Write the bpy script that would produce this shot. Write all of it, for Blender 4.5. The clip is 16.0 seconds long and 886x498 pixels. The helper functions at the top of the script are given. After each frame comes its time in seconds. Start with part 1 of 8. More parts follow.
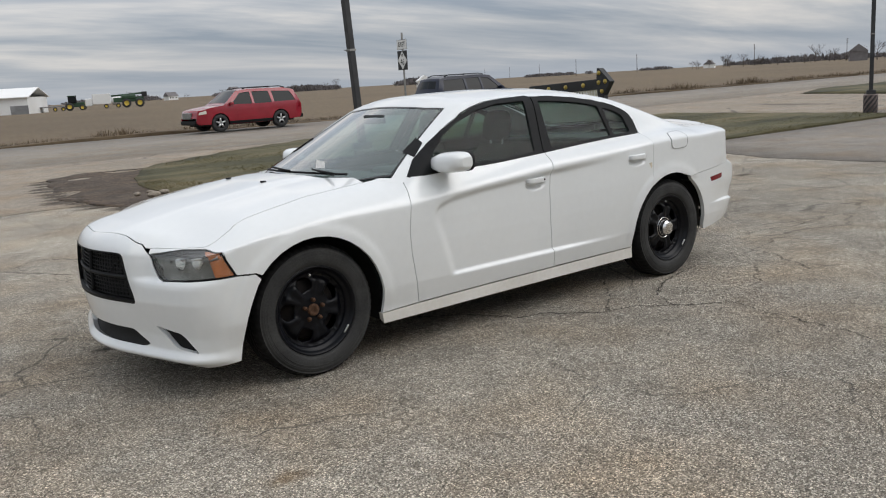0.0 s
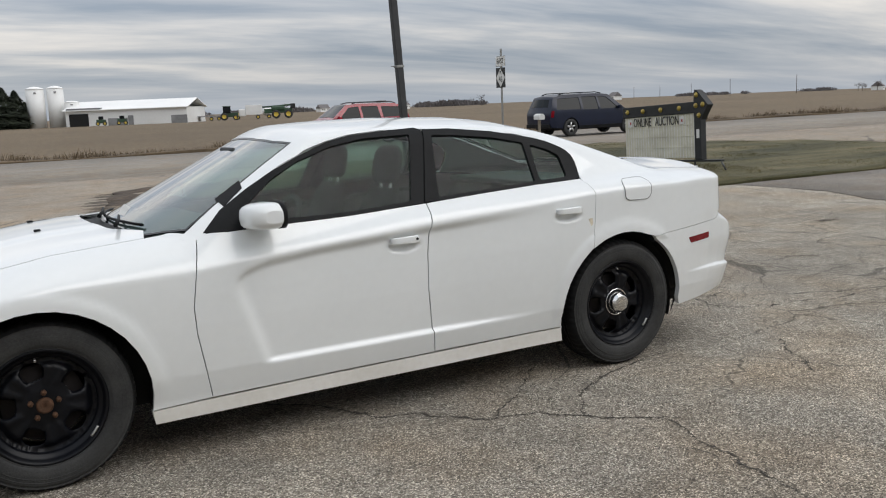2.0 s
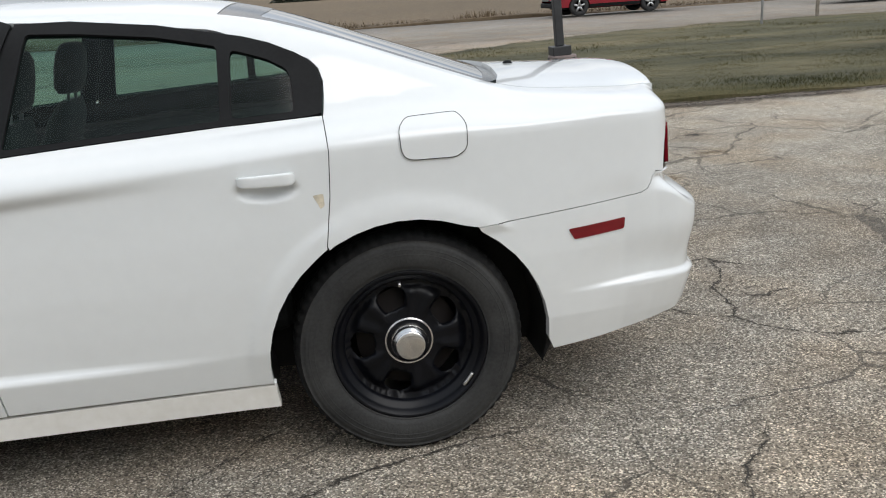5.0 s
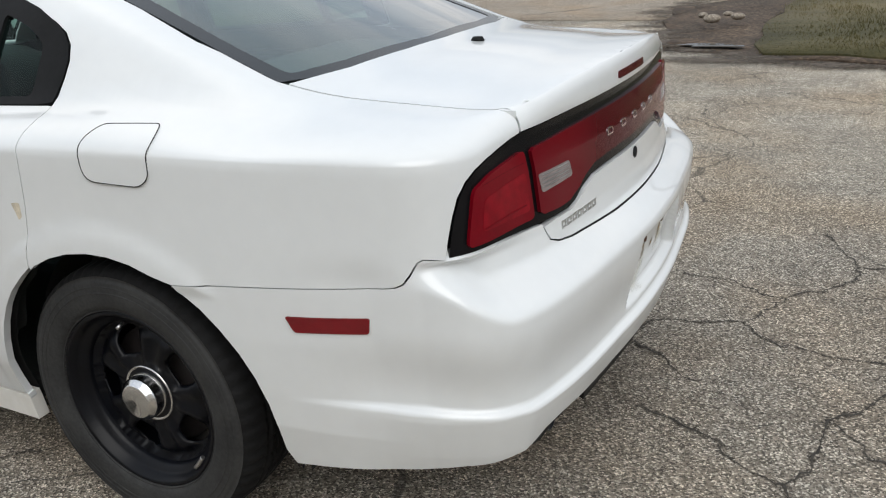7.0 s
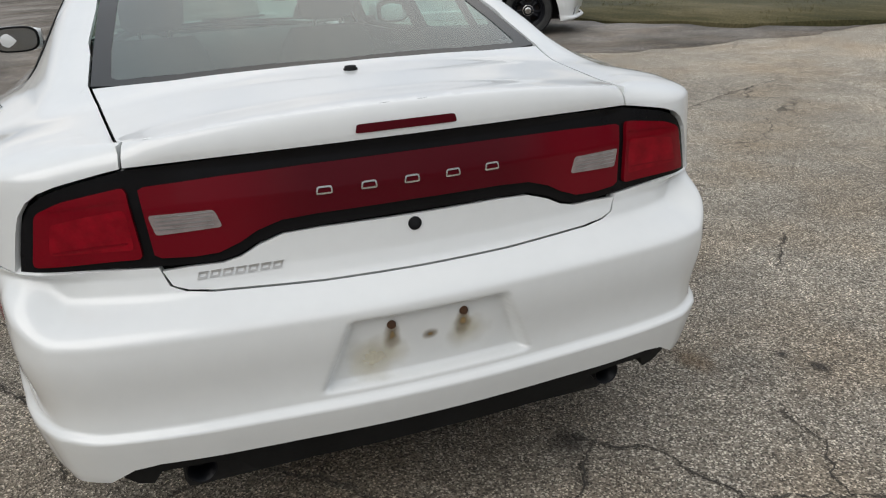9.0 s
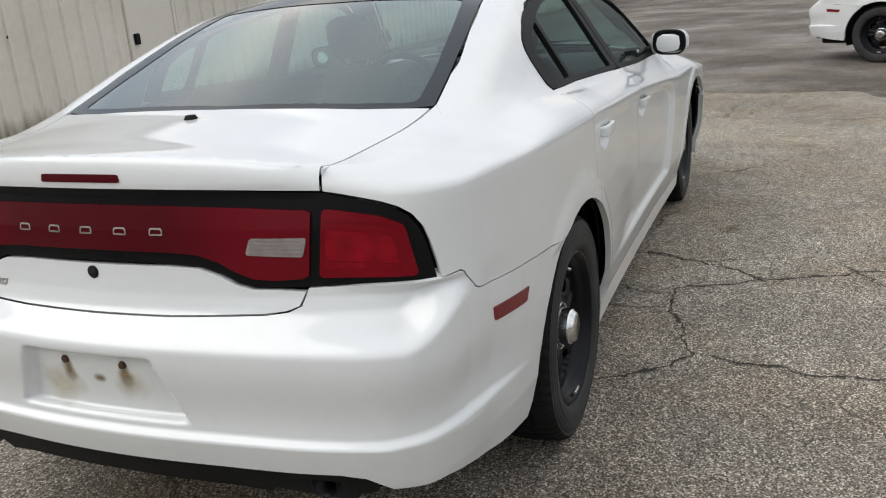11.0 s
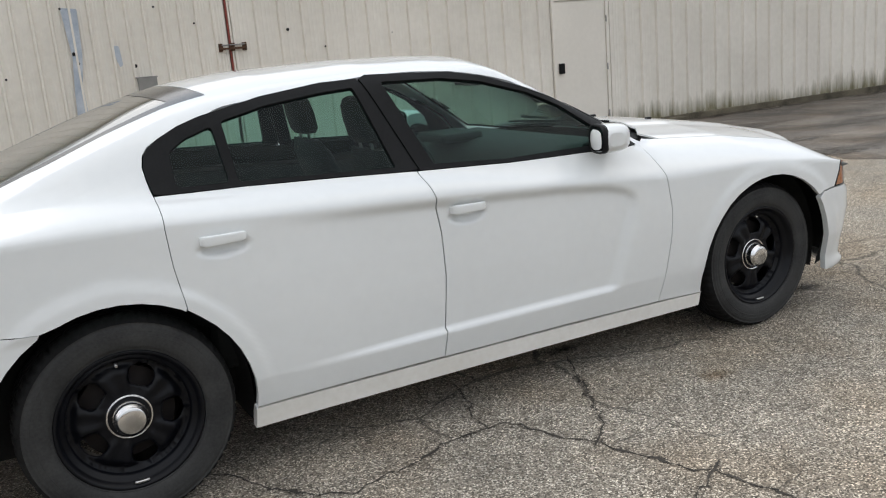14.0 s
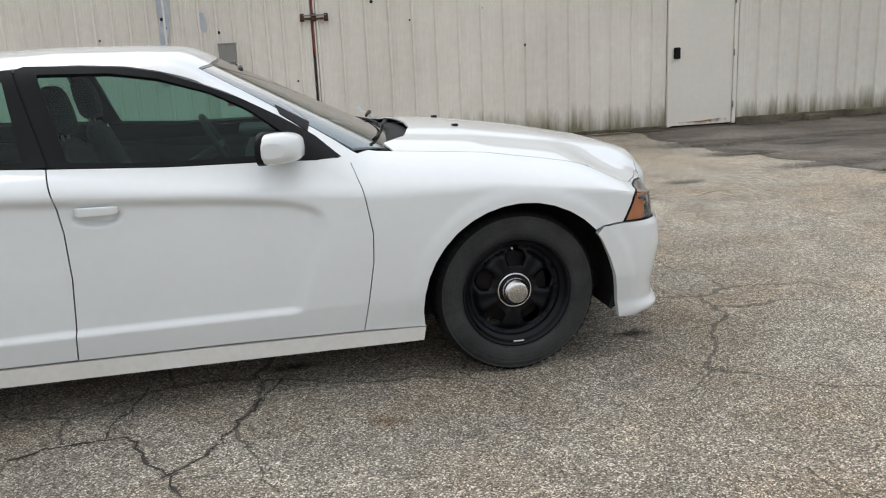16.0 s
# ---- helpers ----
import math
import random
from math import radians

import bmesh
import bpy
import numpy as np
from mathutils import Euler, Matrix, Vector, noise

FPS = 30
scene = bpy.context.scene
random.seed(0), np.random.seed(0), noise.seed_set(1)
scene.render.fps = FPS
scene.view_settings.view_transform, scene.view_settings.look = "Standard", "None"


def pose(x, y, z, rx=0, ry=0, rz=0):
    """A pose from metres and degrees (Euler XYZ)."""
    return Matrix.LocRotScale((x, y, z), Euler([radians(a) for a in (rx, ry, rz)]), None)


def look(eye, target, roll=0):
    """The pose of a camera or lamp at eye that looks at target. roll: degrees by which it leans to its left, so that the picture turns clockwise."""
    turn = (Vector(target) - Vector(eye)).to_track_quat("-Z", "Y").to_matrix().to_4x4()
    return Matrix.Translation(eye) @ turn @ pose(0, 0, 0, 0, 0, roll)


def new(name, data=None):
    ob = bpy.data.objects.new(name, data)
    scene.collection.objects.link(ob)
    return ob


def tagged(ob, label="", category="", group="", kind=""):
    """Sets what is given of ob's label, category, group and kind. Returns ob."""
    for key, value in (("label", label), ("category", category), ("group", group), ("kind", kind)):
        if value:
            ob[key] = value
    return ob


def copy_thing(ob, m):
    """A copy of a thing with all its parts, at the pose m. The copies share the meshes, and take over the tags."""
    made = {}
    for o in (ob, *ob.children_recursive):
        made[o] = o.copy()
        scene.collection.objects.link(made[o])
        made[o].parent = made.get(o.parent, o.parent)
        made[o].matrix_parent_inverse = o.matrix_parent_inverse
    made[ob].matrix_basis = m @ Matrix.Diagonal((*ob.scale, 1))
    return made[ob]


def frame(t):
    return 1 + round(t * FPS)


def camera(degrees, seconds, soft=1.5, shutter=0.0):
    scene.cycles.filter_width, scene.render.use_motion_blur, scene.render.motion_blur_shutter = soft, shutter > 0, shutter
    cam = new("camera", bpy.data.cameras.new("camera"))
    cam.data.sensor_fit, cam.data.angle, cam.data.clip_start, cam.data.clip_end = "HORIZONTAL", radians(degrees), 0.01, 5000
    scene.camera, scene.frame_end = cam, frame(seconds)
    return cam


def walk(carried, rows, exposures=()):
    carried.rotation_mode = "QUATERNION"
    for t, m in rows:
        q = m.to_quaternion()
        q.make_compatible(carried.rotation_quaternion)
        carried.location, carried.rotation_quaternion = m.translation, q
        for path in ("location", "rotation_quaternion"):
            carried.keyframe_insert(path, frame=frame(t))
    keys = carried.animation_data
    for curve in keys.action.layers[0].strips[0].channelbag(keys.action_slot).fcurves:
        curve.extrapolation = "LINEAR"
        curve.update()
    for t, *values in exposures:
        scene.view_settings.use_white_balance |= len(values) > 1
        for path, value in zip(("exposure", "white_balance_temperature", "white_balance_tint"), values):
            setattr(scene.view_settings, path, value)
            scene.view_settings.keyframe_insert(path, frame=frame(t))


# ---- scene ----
cam = camera(54.0, 16.0, soft=1.1)

PATH = [
    (0, (3.794, 4.957, 1.556), (2.585, 3.409, 1.178), -3.4),
    (0.5, (3.297, 4.978, 1.554), (2.140, 3.389, 1.185), -4.0),
    (1, (2.802, 4.979, 1.551), (1.709, 3.344, 1.192), -3.8),
    (1.5, (2.272, 4.869, 1.561), (1.232, 3.193, 1.230), -3.3),
    (2, (1.719, 4.734, 1.543), (0.772, 3.003, 1.216), -2.3),
    (2.5, (1.247, 4.504, 1.481), (0.356, 2.745, 1.145), -2.4),
    (3, (0.716, 4.318, 1.469), (-0.152, 2.553, 1.109), -2.6),
    (5.5, (-1.796, 3.196, 1.442), (-1.810, 1.289, 0.839), -3.4),
    (6, (-2.298, 2.903, 1.435), (-2.038, 1.018, 0.821), -2.7),
    (6.5, (-2.688, 2.528, 1.454), (-2.157, 0.718, 0.790), -2.9),
    (7, (-3.145, 2.254, 1.494), (-2.269, 0.611, 0.764), -3.7),
    (7.5, (-3.519, 1.859, 1.498), (-2.326, 0.433, 0.761), -3.9),
    (8, (-3.854, 1.462, 1.492), (-2.396, 0.278, 0.803), -3.5),
    (8.5, (-4.184, 1.036, 1.506), (-2.537, 0.132, 0.819), -3.5),
    (9, (-4.330, 0.579, 1.465), (-2.566, -0.067, 0.780), -3.5),
    (9.5, (-4.412, 0.066, 1.436), (-2.551, -0.229, 0.764), -4.4),
    (12, (-3.431, -2.466, 1.435), (-1.924, -1.272, 0.884), -4.3),
    (12.5, (-3.020, -2.806, 1.416), (-1.648, -1.461, 0.862), -4.4),
    (13, (-2.692, -3.196, 1.465), (-1.517, -1.668, 0.930), -5.4),
    (13.5, (-2.339, -3.619, 1.496), (-1.353, -1.945, 1.021), -5.4),
    (14, (-1.863, -3.890, 1.482), (-0.942, -2.171, 1.039), -4.9),
    (14.5, (-1.346, -4.189, 1.466), (-0.504, -2.430, 1.019), -4.3),
    (15, (-0.752, -4.315, 1.446), (0.014, -2.522, 0.999), -3.7),
    (15.5, (-0.179, -4.432, 1.448), (0.422, -2.577, 1.006), -3.7),
    (16, (0.421, -4.421, 1.466), (0.842, -2.526, 0.987), -2.6),
]
EXPOSURES = [(0, 0.03, 6550, 11), (3, 0.10, 6530, 10.5), (5.5, 0.26, 6500, 10), (6.5, 0.22, 6500, 10), (7.5, 0.04, 6550, 10), (8.5, -0.07, 6600, 10.3),
             (9.5, -0.06, 6680, 10.5), (12, 0.28, 6650, 10.5), (13, 0.34, 6650, 10.5), (14.5, 0.4, 6580, 11), (16, 0.36, 6580, 10.5)]
walk(cam, [(t, look(eye, target, roll)) for t, eye, target, roll in PATH], EXPOSURES)

# ---- light ----
world = bpy.data.worlds.new("overcast_sky")
scene.world = world
world.use_nodes = True
wn, wl = world.node_tree.nodes, world.node_tree.links
wn.clear()
w_out = wn.new("ShaderNodeOutputWorld")
w_bg = wn.new("ShaderNodeBackground")
w_bg.inputs["Strength"].default_value = 1.0
SUN_EL, SUN_ROT = radians(48), radians(322)
w_sky = wn.new("ShaderNodeTexSky")
w_sky.sky_type = "NISHITA"
w_sky.sun_disc = False
w_sky.sun_elevation, w_sky.sun_rotation = SUN_EL, SUN_ROT
w_dim = wn.new("ShaderNodeMixRGB")
w_dim.blend_type = "MULTIPLY"
w_dim.inputs[0].default_value = 1.0
w_dim.inputs[2].default_value = (0.07, 0.07, 0.07, 1)
wl.new(w_sky.outputs[0], w_dim.inputs[1])
w_tc = wn.new("ShaderNodeTexCoord")
# a flat cloud deck: the direction divided by its height
w_sep = wn.new("ShaderNodeSeparateXYZ")
wl.new(w_tc.outputs["Generated"], w_sep.inputs[0])


def wmath(op, a, b=None):
    n = wn.new("ShaderNodeMath")
    n.operation = op
    for i, v in enumerate((a, b)):
        if v is None:
            continue
        if isinstance(v, (int, float)):
            n.inputs[i].default_value = v
        else:
            wl.new(v, n.inputs[i])
    return n.outputs[0]


w_h = wmath("ADD", wmath("MAXIMUM", w_sep.outputs[2], 0.0), 0.11)
w_com = wn.new("ShaderNodeCombineXYZ")
wl.new(wmath("DIVIDE", w_sep.outputs[0], w_h), w_com.inputs[0])
wl.new(wmath("DIVIDE", w_sep.outputs[1], w_h), w_com.inputs[1])
w_map = wn.new("ShaderNodeMapping")
w_map.inputs["Rotation"].default_value = (0, 0, radians(-28))
w_map.inputs["Scale"].default_value = (0.42, 1.15, 1)
wl.new(w_com.outputs[0], w_map.inputs[0])
w_noise = wn.new("ShaderNodeTexNoise")
w_noise.inputs["Scale"].default_value = 1.1
w_noise.inputs["Detail"].default_value = 7
w_noise.inputs["Roughness"].default_value = 0.55
w_noise.inputs["Distortion"].default_value = 0.25
wl.new(w_map.outputs[0], w_noise.inputs["Vector"])
w_ramp = wn.new("ShaderNodeValToRGB")
w_ramp.color_ramp.elements[0].position, w_ramp.color_ramp.elements[0].color = 0.34, (0.36, 0.42, 0.50, 1)
w_ramp.color_ramp.elements[1].position, w_ramp.color_ramp.elements[1].color = 0.68, (0.95, 0.915, 0.87, 1)
w_mid = w_ramp.color_ramp.elements.new(0.5)
w_mid.color = (0.58, 0.61, 0.65, 1)
wl.new(w_noise.outputs[0], w_ramp.inputs[0])
# the deck brightens overhead and keeps a blue-grey band over the horizon
w_up = wn.new("ShaderNodeMapRange")
wl.new(w_sep.outputs[2], w_up.inputs[0])
w_up.inputs[1].default_value, w_up.inputs[2].default_value = 0.0, 0.42
w_up.inputs[3].default_value, w_up.inputs[4].default_value = 0.70, 1.6
w_gain = wn.new("ShaderNodeMixRGB")
w_gain.blend_type = "MULTIPLY"
w_gain.inputs[0].default_value = 1.0
wl.new(w_ramp.outputs[0], w_gain.inputs[1])
wl.new(w_up.outputs[0], w_gain.inputs[2])
w_low = wn.new("ShaderNodeMapRange")
wl.new(w_sep.outputs[2], w_low.inputs[0])
w_low.inputs[1].default_value, w_low.inputs[2].default_value = 0.0, 0.06
w_low.inputs[3].default_value, w_low.inputs[4].default_value = 0.75, 0.0
w_hor = wn.new("ShaderNodeMixRGB")
w_hor.inputs[2].default_value = (0.40, 0.455, 0.53, 1)
wl.new(w_low.outputs[0], w_hor.inputs[0])
wl.new(w_gain.outputs[0], w_hor.inputs[1])
w_mix = wn.new("ShaderNodeMixRGB")
w_mix.inputs[0].default_value = 0.88
wl.new(w_dim.outputs[0], w_mix.inputs[1])
wl.new(w_hor.outputs[0], w_mix.inputs[2])
wl.new(w_mix.outputs[0], w_bg.inputs["Color"])
wl.new(w_bg.outputs[0], w_out.inputs["Surface"])

sun = new("sun", bpy.data.lights.new("sun", "SUN"))
sun.data.energy, sun.data.angle, sun.data.color = 1.2, radians(50), (1.0, 0.975, 0.94)
sun.matrix_world = look((0, 0, 0), (-math.sin(SUN_ROT) * math.cos(SUN_EL), -math.cos(SUN_ROT) * math.cos(SUN_EL), -math.sin(SUN_EL)))

# ---- materials ----
def mat(name, base, rough=0.5, metal=0.0, var=0.0, var_scale=6.0, bump=0.0, bump_scale=80.0, coat=0.0, tint=None, spec=0.5, fine=None, obj=True):
    """A painted or plain surface: base colour with two scales of variation, and a fine bump."""
    m = bpy.data.materials.new(name)
    m.use_nodes = True
    n, l = m.node_tree.nodes, m.node_tree.links
    b = n["Principled BSDF"]
    b.inputs["Base Color"].default_value = (*base, 1)
    b.inputs["Roughness"].default_value, b.inputs["Metallic"].default_value = rough, metal
    b.inputs["Specular IOR Level"].default_value = spec
    b.inputs["Coat Weight"].default_value, b.inputs["Coat Roughness"].default_value = coat, 0.035
    tc = n.new("ShaderNodeTexCoord")
    if var:
        big, small = n.new("ShaderNodeTexNoise"), n.new("ShaderNodeTexNoise")
        for q, sc in ((big, var_scale), (small, (fine or var_scale * 14))):
            q.inputs["Scale"].default_value, q.inputs["Detail"].default_value = sc, 5
            l.new(tc.outputs["Object"], q.inputs["Vector"])
        add = n.new("ShaderNodeMath")
        add.operation = "MULTIPLY_ADD"
        l.new(small.outputs[0], add.inputs[0])
        add.inputs[1].default_value = 0.5
        l.new(big.outputs[0], add.inputs[2])
        rng = n.new("ShaderNodeMapRange")
        l.new(add.outputs[0], rng.inputs[0])
        rng.inputs[1].default_value, rng.inputs[2].default_value = 0.5, 1.0
        mix = n.new("ShaderNodeMixRGB")
        mix.inputs[1].default_value = (*[c * (1 - var) for c in base], 1)
        mix.inputs[2].default_value = (*(tint or [min(1, c * (1 + var)) for c in base]), 1)
        l.new(rng.outputs[0], mix.inputs[0])
        l.new(mix.outputs[0], b.inputs["Base Color"])
    if bump:
        bn, bu = n.new("ShaderNodeTexNoise"), n.new("ShaderNodeBump")
        bn.inputs["Scale"].default_value, bn.inputs["Detail"].default_value = bump_scale, 4
        l.new(tc.outputs["Object"], bn.inputs["Vector"])
        bu.inputs["Strength"].default_value, bu.inputs["Distance"].default_value = bump, 0.004
        l.new(bn.outputs[0], bu.inputs["Height"])
        l.new(bu.outputs[0], b.inputs["Normal"])
    return m


def glass_mat(name, tint, gloss_rough=0.02, film=0.03, gain=1.2, veil=(0.40, 0.50, 0.46)):
    m = bpy.data.materials.new(name)
    m.use_nodes = True
    n, l = m.node_tree.nodes, m.node_tree.links
    n.remove(n["Principled BSDF"])
    tr, gl, mx, fr = (n.new(k) for k in ("ShaderNodeBsdfTransparent", "ShaderNodeBsdfGlossy", "ShaderNodeMixShader", "ShaderNodeLayerWeight"))
    tr.inputs[0].default_value = (*tint, 1)
    # a diffuse film paints in pale sky reflection, along with dust
    df, dm = n.new("ShaderNodeBsdfDiffuse"), n.new("ShaderNodeMixShader")
    df.inputs[0].default_value = (*veil, 1)
    dm.inputs[0].default_value = film
    gl.inputs["Roughness"].default_value = gloss_rough
    fr.inputs["Blend"].default_value = 0.5
    pw, gn = n.new("ShaderNodeMath"), n.new("ShaderNodeMath")
    pw.operation, gn.operation, gn.use_clamp = "POWER", "MULTIPLY_ADD", True
    pw.inputs[1].default_value = 5.0
    gn.inputs[1].default_value, gn.inputs[2].default_value = 0.95 * gain, 0.05 * gain
    l.new(fr.outputs["Facing"], pw.inputs[0])
    l.new(pw.outputs[0], gn.inputs[0])
    l.new(gn.outputs[0], mx.inputs[0])
    l.new(tr.outputs[0], dm.inputs[1])
    l.new(df.outputs[0], dm.inputs[2])
    l.new(dm.outputs[0], mx.inputs[1])
    l.new(gl.outputs[0], mx.inputs[2])
    l.new(mx.outputs[0], n["Material Output"].inputs[0])
    return m


PAINT = mat("white_car_paint", (0.745, 0.768, 0.768), 0.34, var=0.03, var_scale=1.6, coat=1.0, tint=(0.765, 0.788, 0.788))
TRIM = mat("black_plastic_trim", (0.009, 0.0095, 0.010), 0.55, spec=0.13, var=0.3, bump=0.05, bump_scale=300)
GLOSS_BLACK = mat("gloss_black_plastic", (0.006, 0.006, 0.007), 0.2, spec=0.16, var=0.2)
FRIT = mat("black_glass_border", (0.012, 0.014, 0.015), 0.12)
DARK = mat("dark_underbody_and_shade", (0.012, 0.012, 0.012), 0.9, var=0.4)
RUBBER = mat("worn_tyre_rubber", (0.0145, 0.0155, 0.0165), 0.74, var=0.45, var_scale=7, bump=0.3, bump_scale=120, tint=(0.040, 0.0405, 0.0395))
TREAD = mat("tyre_tread_rubber", (0.007, 0.007, 0.0072), 0.8, spec=0.25, var=0.4, var_scale=7, bump=0.3, bump_scale=140)
STEEL = mat("black_painted_steel", (0.004, 0.0045, 0.0065), 0.32, spec=0.2, var=0.4, var_scale=9, bump=0.05, bump_scale=60)
CHROME = mat("chrome", (0.72, 0.72, 0.72), 0.16, 1.0, var=0.12, var_scale=12)
BRUSHED = mat("dull_chrome", (0.55, 0.55, 0.54), 0.36, 1.0, var=0.15, var_scale=30)
RUST = mat("rusty_hub", (0.085, 0.042, 0.022), 0.85, 0.2, var=0.5, var_scale=40, bump=0.5, bump_scale=200)
RED = mat("red_lamp_lens", (0.165, 0.002, 0.008), 0.12, var=0.15, var_scale=9, spec=0.2)
BRIGHT_RED = mat("bright_red_lamp_lens", (0.215, 0.003, 0.010), 0.16, spec=0.2, var=0.25, var_scale=30, bump=0.1, bump_scale=200)
DEEP_RED = mat("deep_red_lamp_lens", (0.082, 0.0015, 0.005), 0.12, var=0.25, var_scale=6, spec=0.22)


def fade_red(m, near, far, y0, y1):
    """The lens colour goes from near to far, outwards from the middle of the tail."""
    n, l = m.node_tree.nodes, m.node_tree.links
    tc, sep, ab, rng, mix = n.new("ShaderNodeTexCoord"), n.new("ShaderNodeSeparateXYZ"), n.new("ShaderNodeMath"), n.new("ShaderNodeMapRange"), n.new("ShaderNodeMixRGB")
    ab.operation, rng.interpolation_type = "ABSOLUTE", "SMOOTHSTEP"
    l.new(tc.outputs["Object"], sep.inputs[0])
    l.new(sep.outputs[1], ab.inputs[0])
    l.new(ab.outputs[0], rng.inputs[0])
    rng.inputs[1].default_value, rng.inputs[2].default_value = y0, y1
    mix.inputs[1].default_value, mix.inputs[2].default_value = (*near, 1), (*far, 1)
    l.new(rng.outputs[0], mix.inputs[0])
    l.new(mix.outputs[0], n["Principled BSDF"].inputs["Base Color"])


fade_red(DEEP_RED, (0.072, 0.0015, 0.006), (0.135, 0.002, 0.008), 0.20, 0.45)
MARKER = mat("red_reflector", (0.17, 0.006, 0.010), 0.25, var=0.15, var_scale=30, bump=0.15, bump_scale=400)
AMBER = mat("amber_lamp_lens", (0.58, 0.17, 0.03), 0.2, coat=0.4, var=0.2, var_scale=40)
CLEAR = mat("ribbed_clear_lens", (0.24, 0.205, 0.20), 0.2, var=0.25, var_scale=30, coat=0.5)
LAMP_BOWL = mat("lamp_housing", (0.25, 0.255, 0.25), 0.35, 0.2, var=0.4, var_scale=14)
LAMP_CHROME = mat("lamp_reflector", (0.75, 0.75, 0.74), 0.12, 1.0)
CABIN = mat("dark_cabin_trim", (0.035, 0.038, 0.039), 0.75, var=0.25)
CLOTH = mat("dark_seat_cloth", (0.022, 0.024, 0.025), 0.9, var=0.3)
# film colours lighten the panes like reflected sky, besides dusty haze
SIDE_GLASS = glass_mat("tinted_side_glass", (0.47, 0.66, 0.605), 0.10, film=0.012, gain=0.4, veil=(0.22, 0.34, 0.325))
SCREEN_GLASS = glass_mat("green_screen_glass", (0.60, 0.80, 0.73), film=0.13, gain=2.0, veil=(0.35, 0.50, 0.48))
LENS_GLASS = glass_mat("hazed_lamp_cover", (0.88, 0.89, 0.87), 0.06, film=0.10, veil=(0.5, 0.5, 0.48))
PAPER = mat("white_paper", (0.8, 0.8, 0.78), 0.8, var=0.05)
SILL_PAINT = mat("dirty_white_car_paint", (0.755, 0.735, 0.675), 0.4, var=0.12, var_scale=2.5, coat=0.3, tint=(0.80, 0.79, 0.755))
PRIMER = mat("bare_scrape", (0.60, 0.54, 0.42), 0.7, var=0.3, var_scale=40)
MIRROR = mat("mirror_glass", (0.30, 0.32, 0.33), 0.03, 1.0)

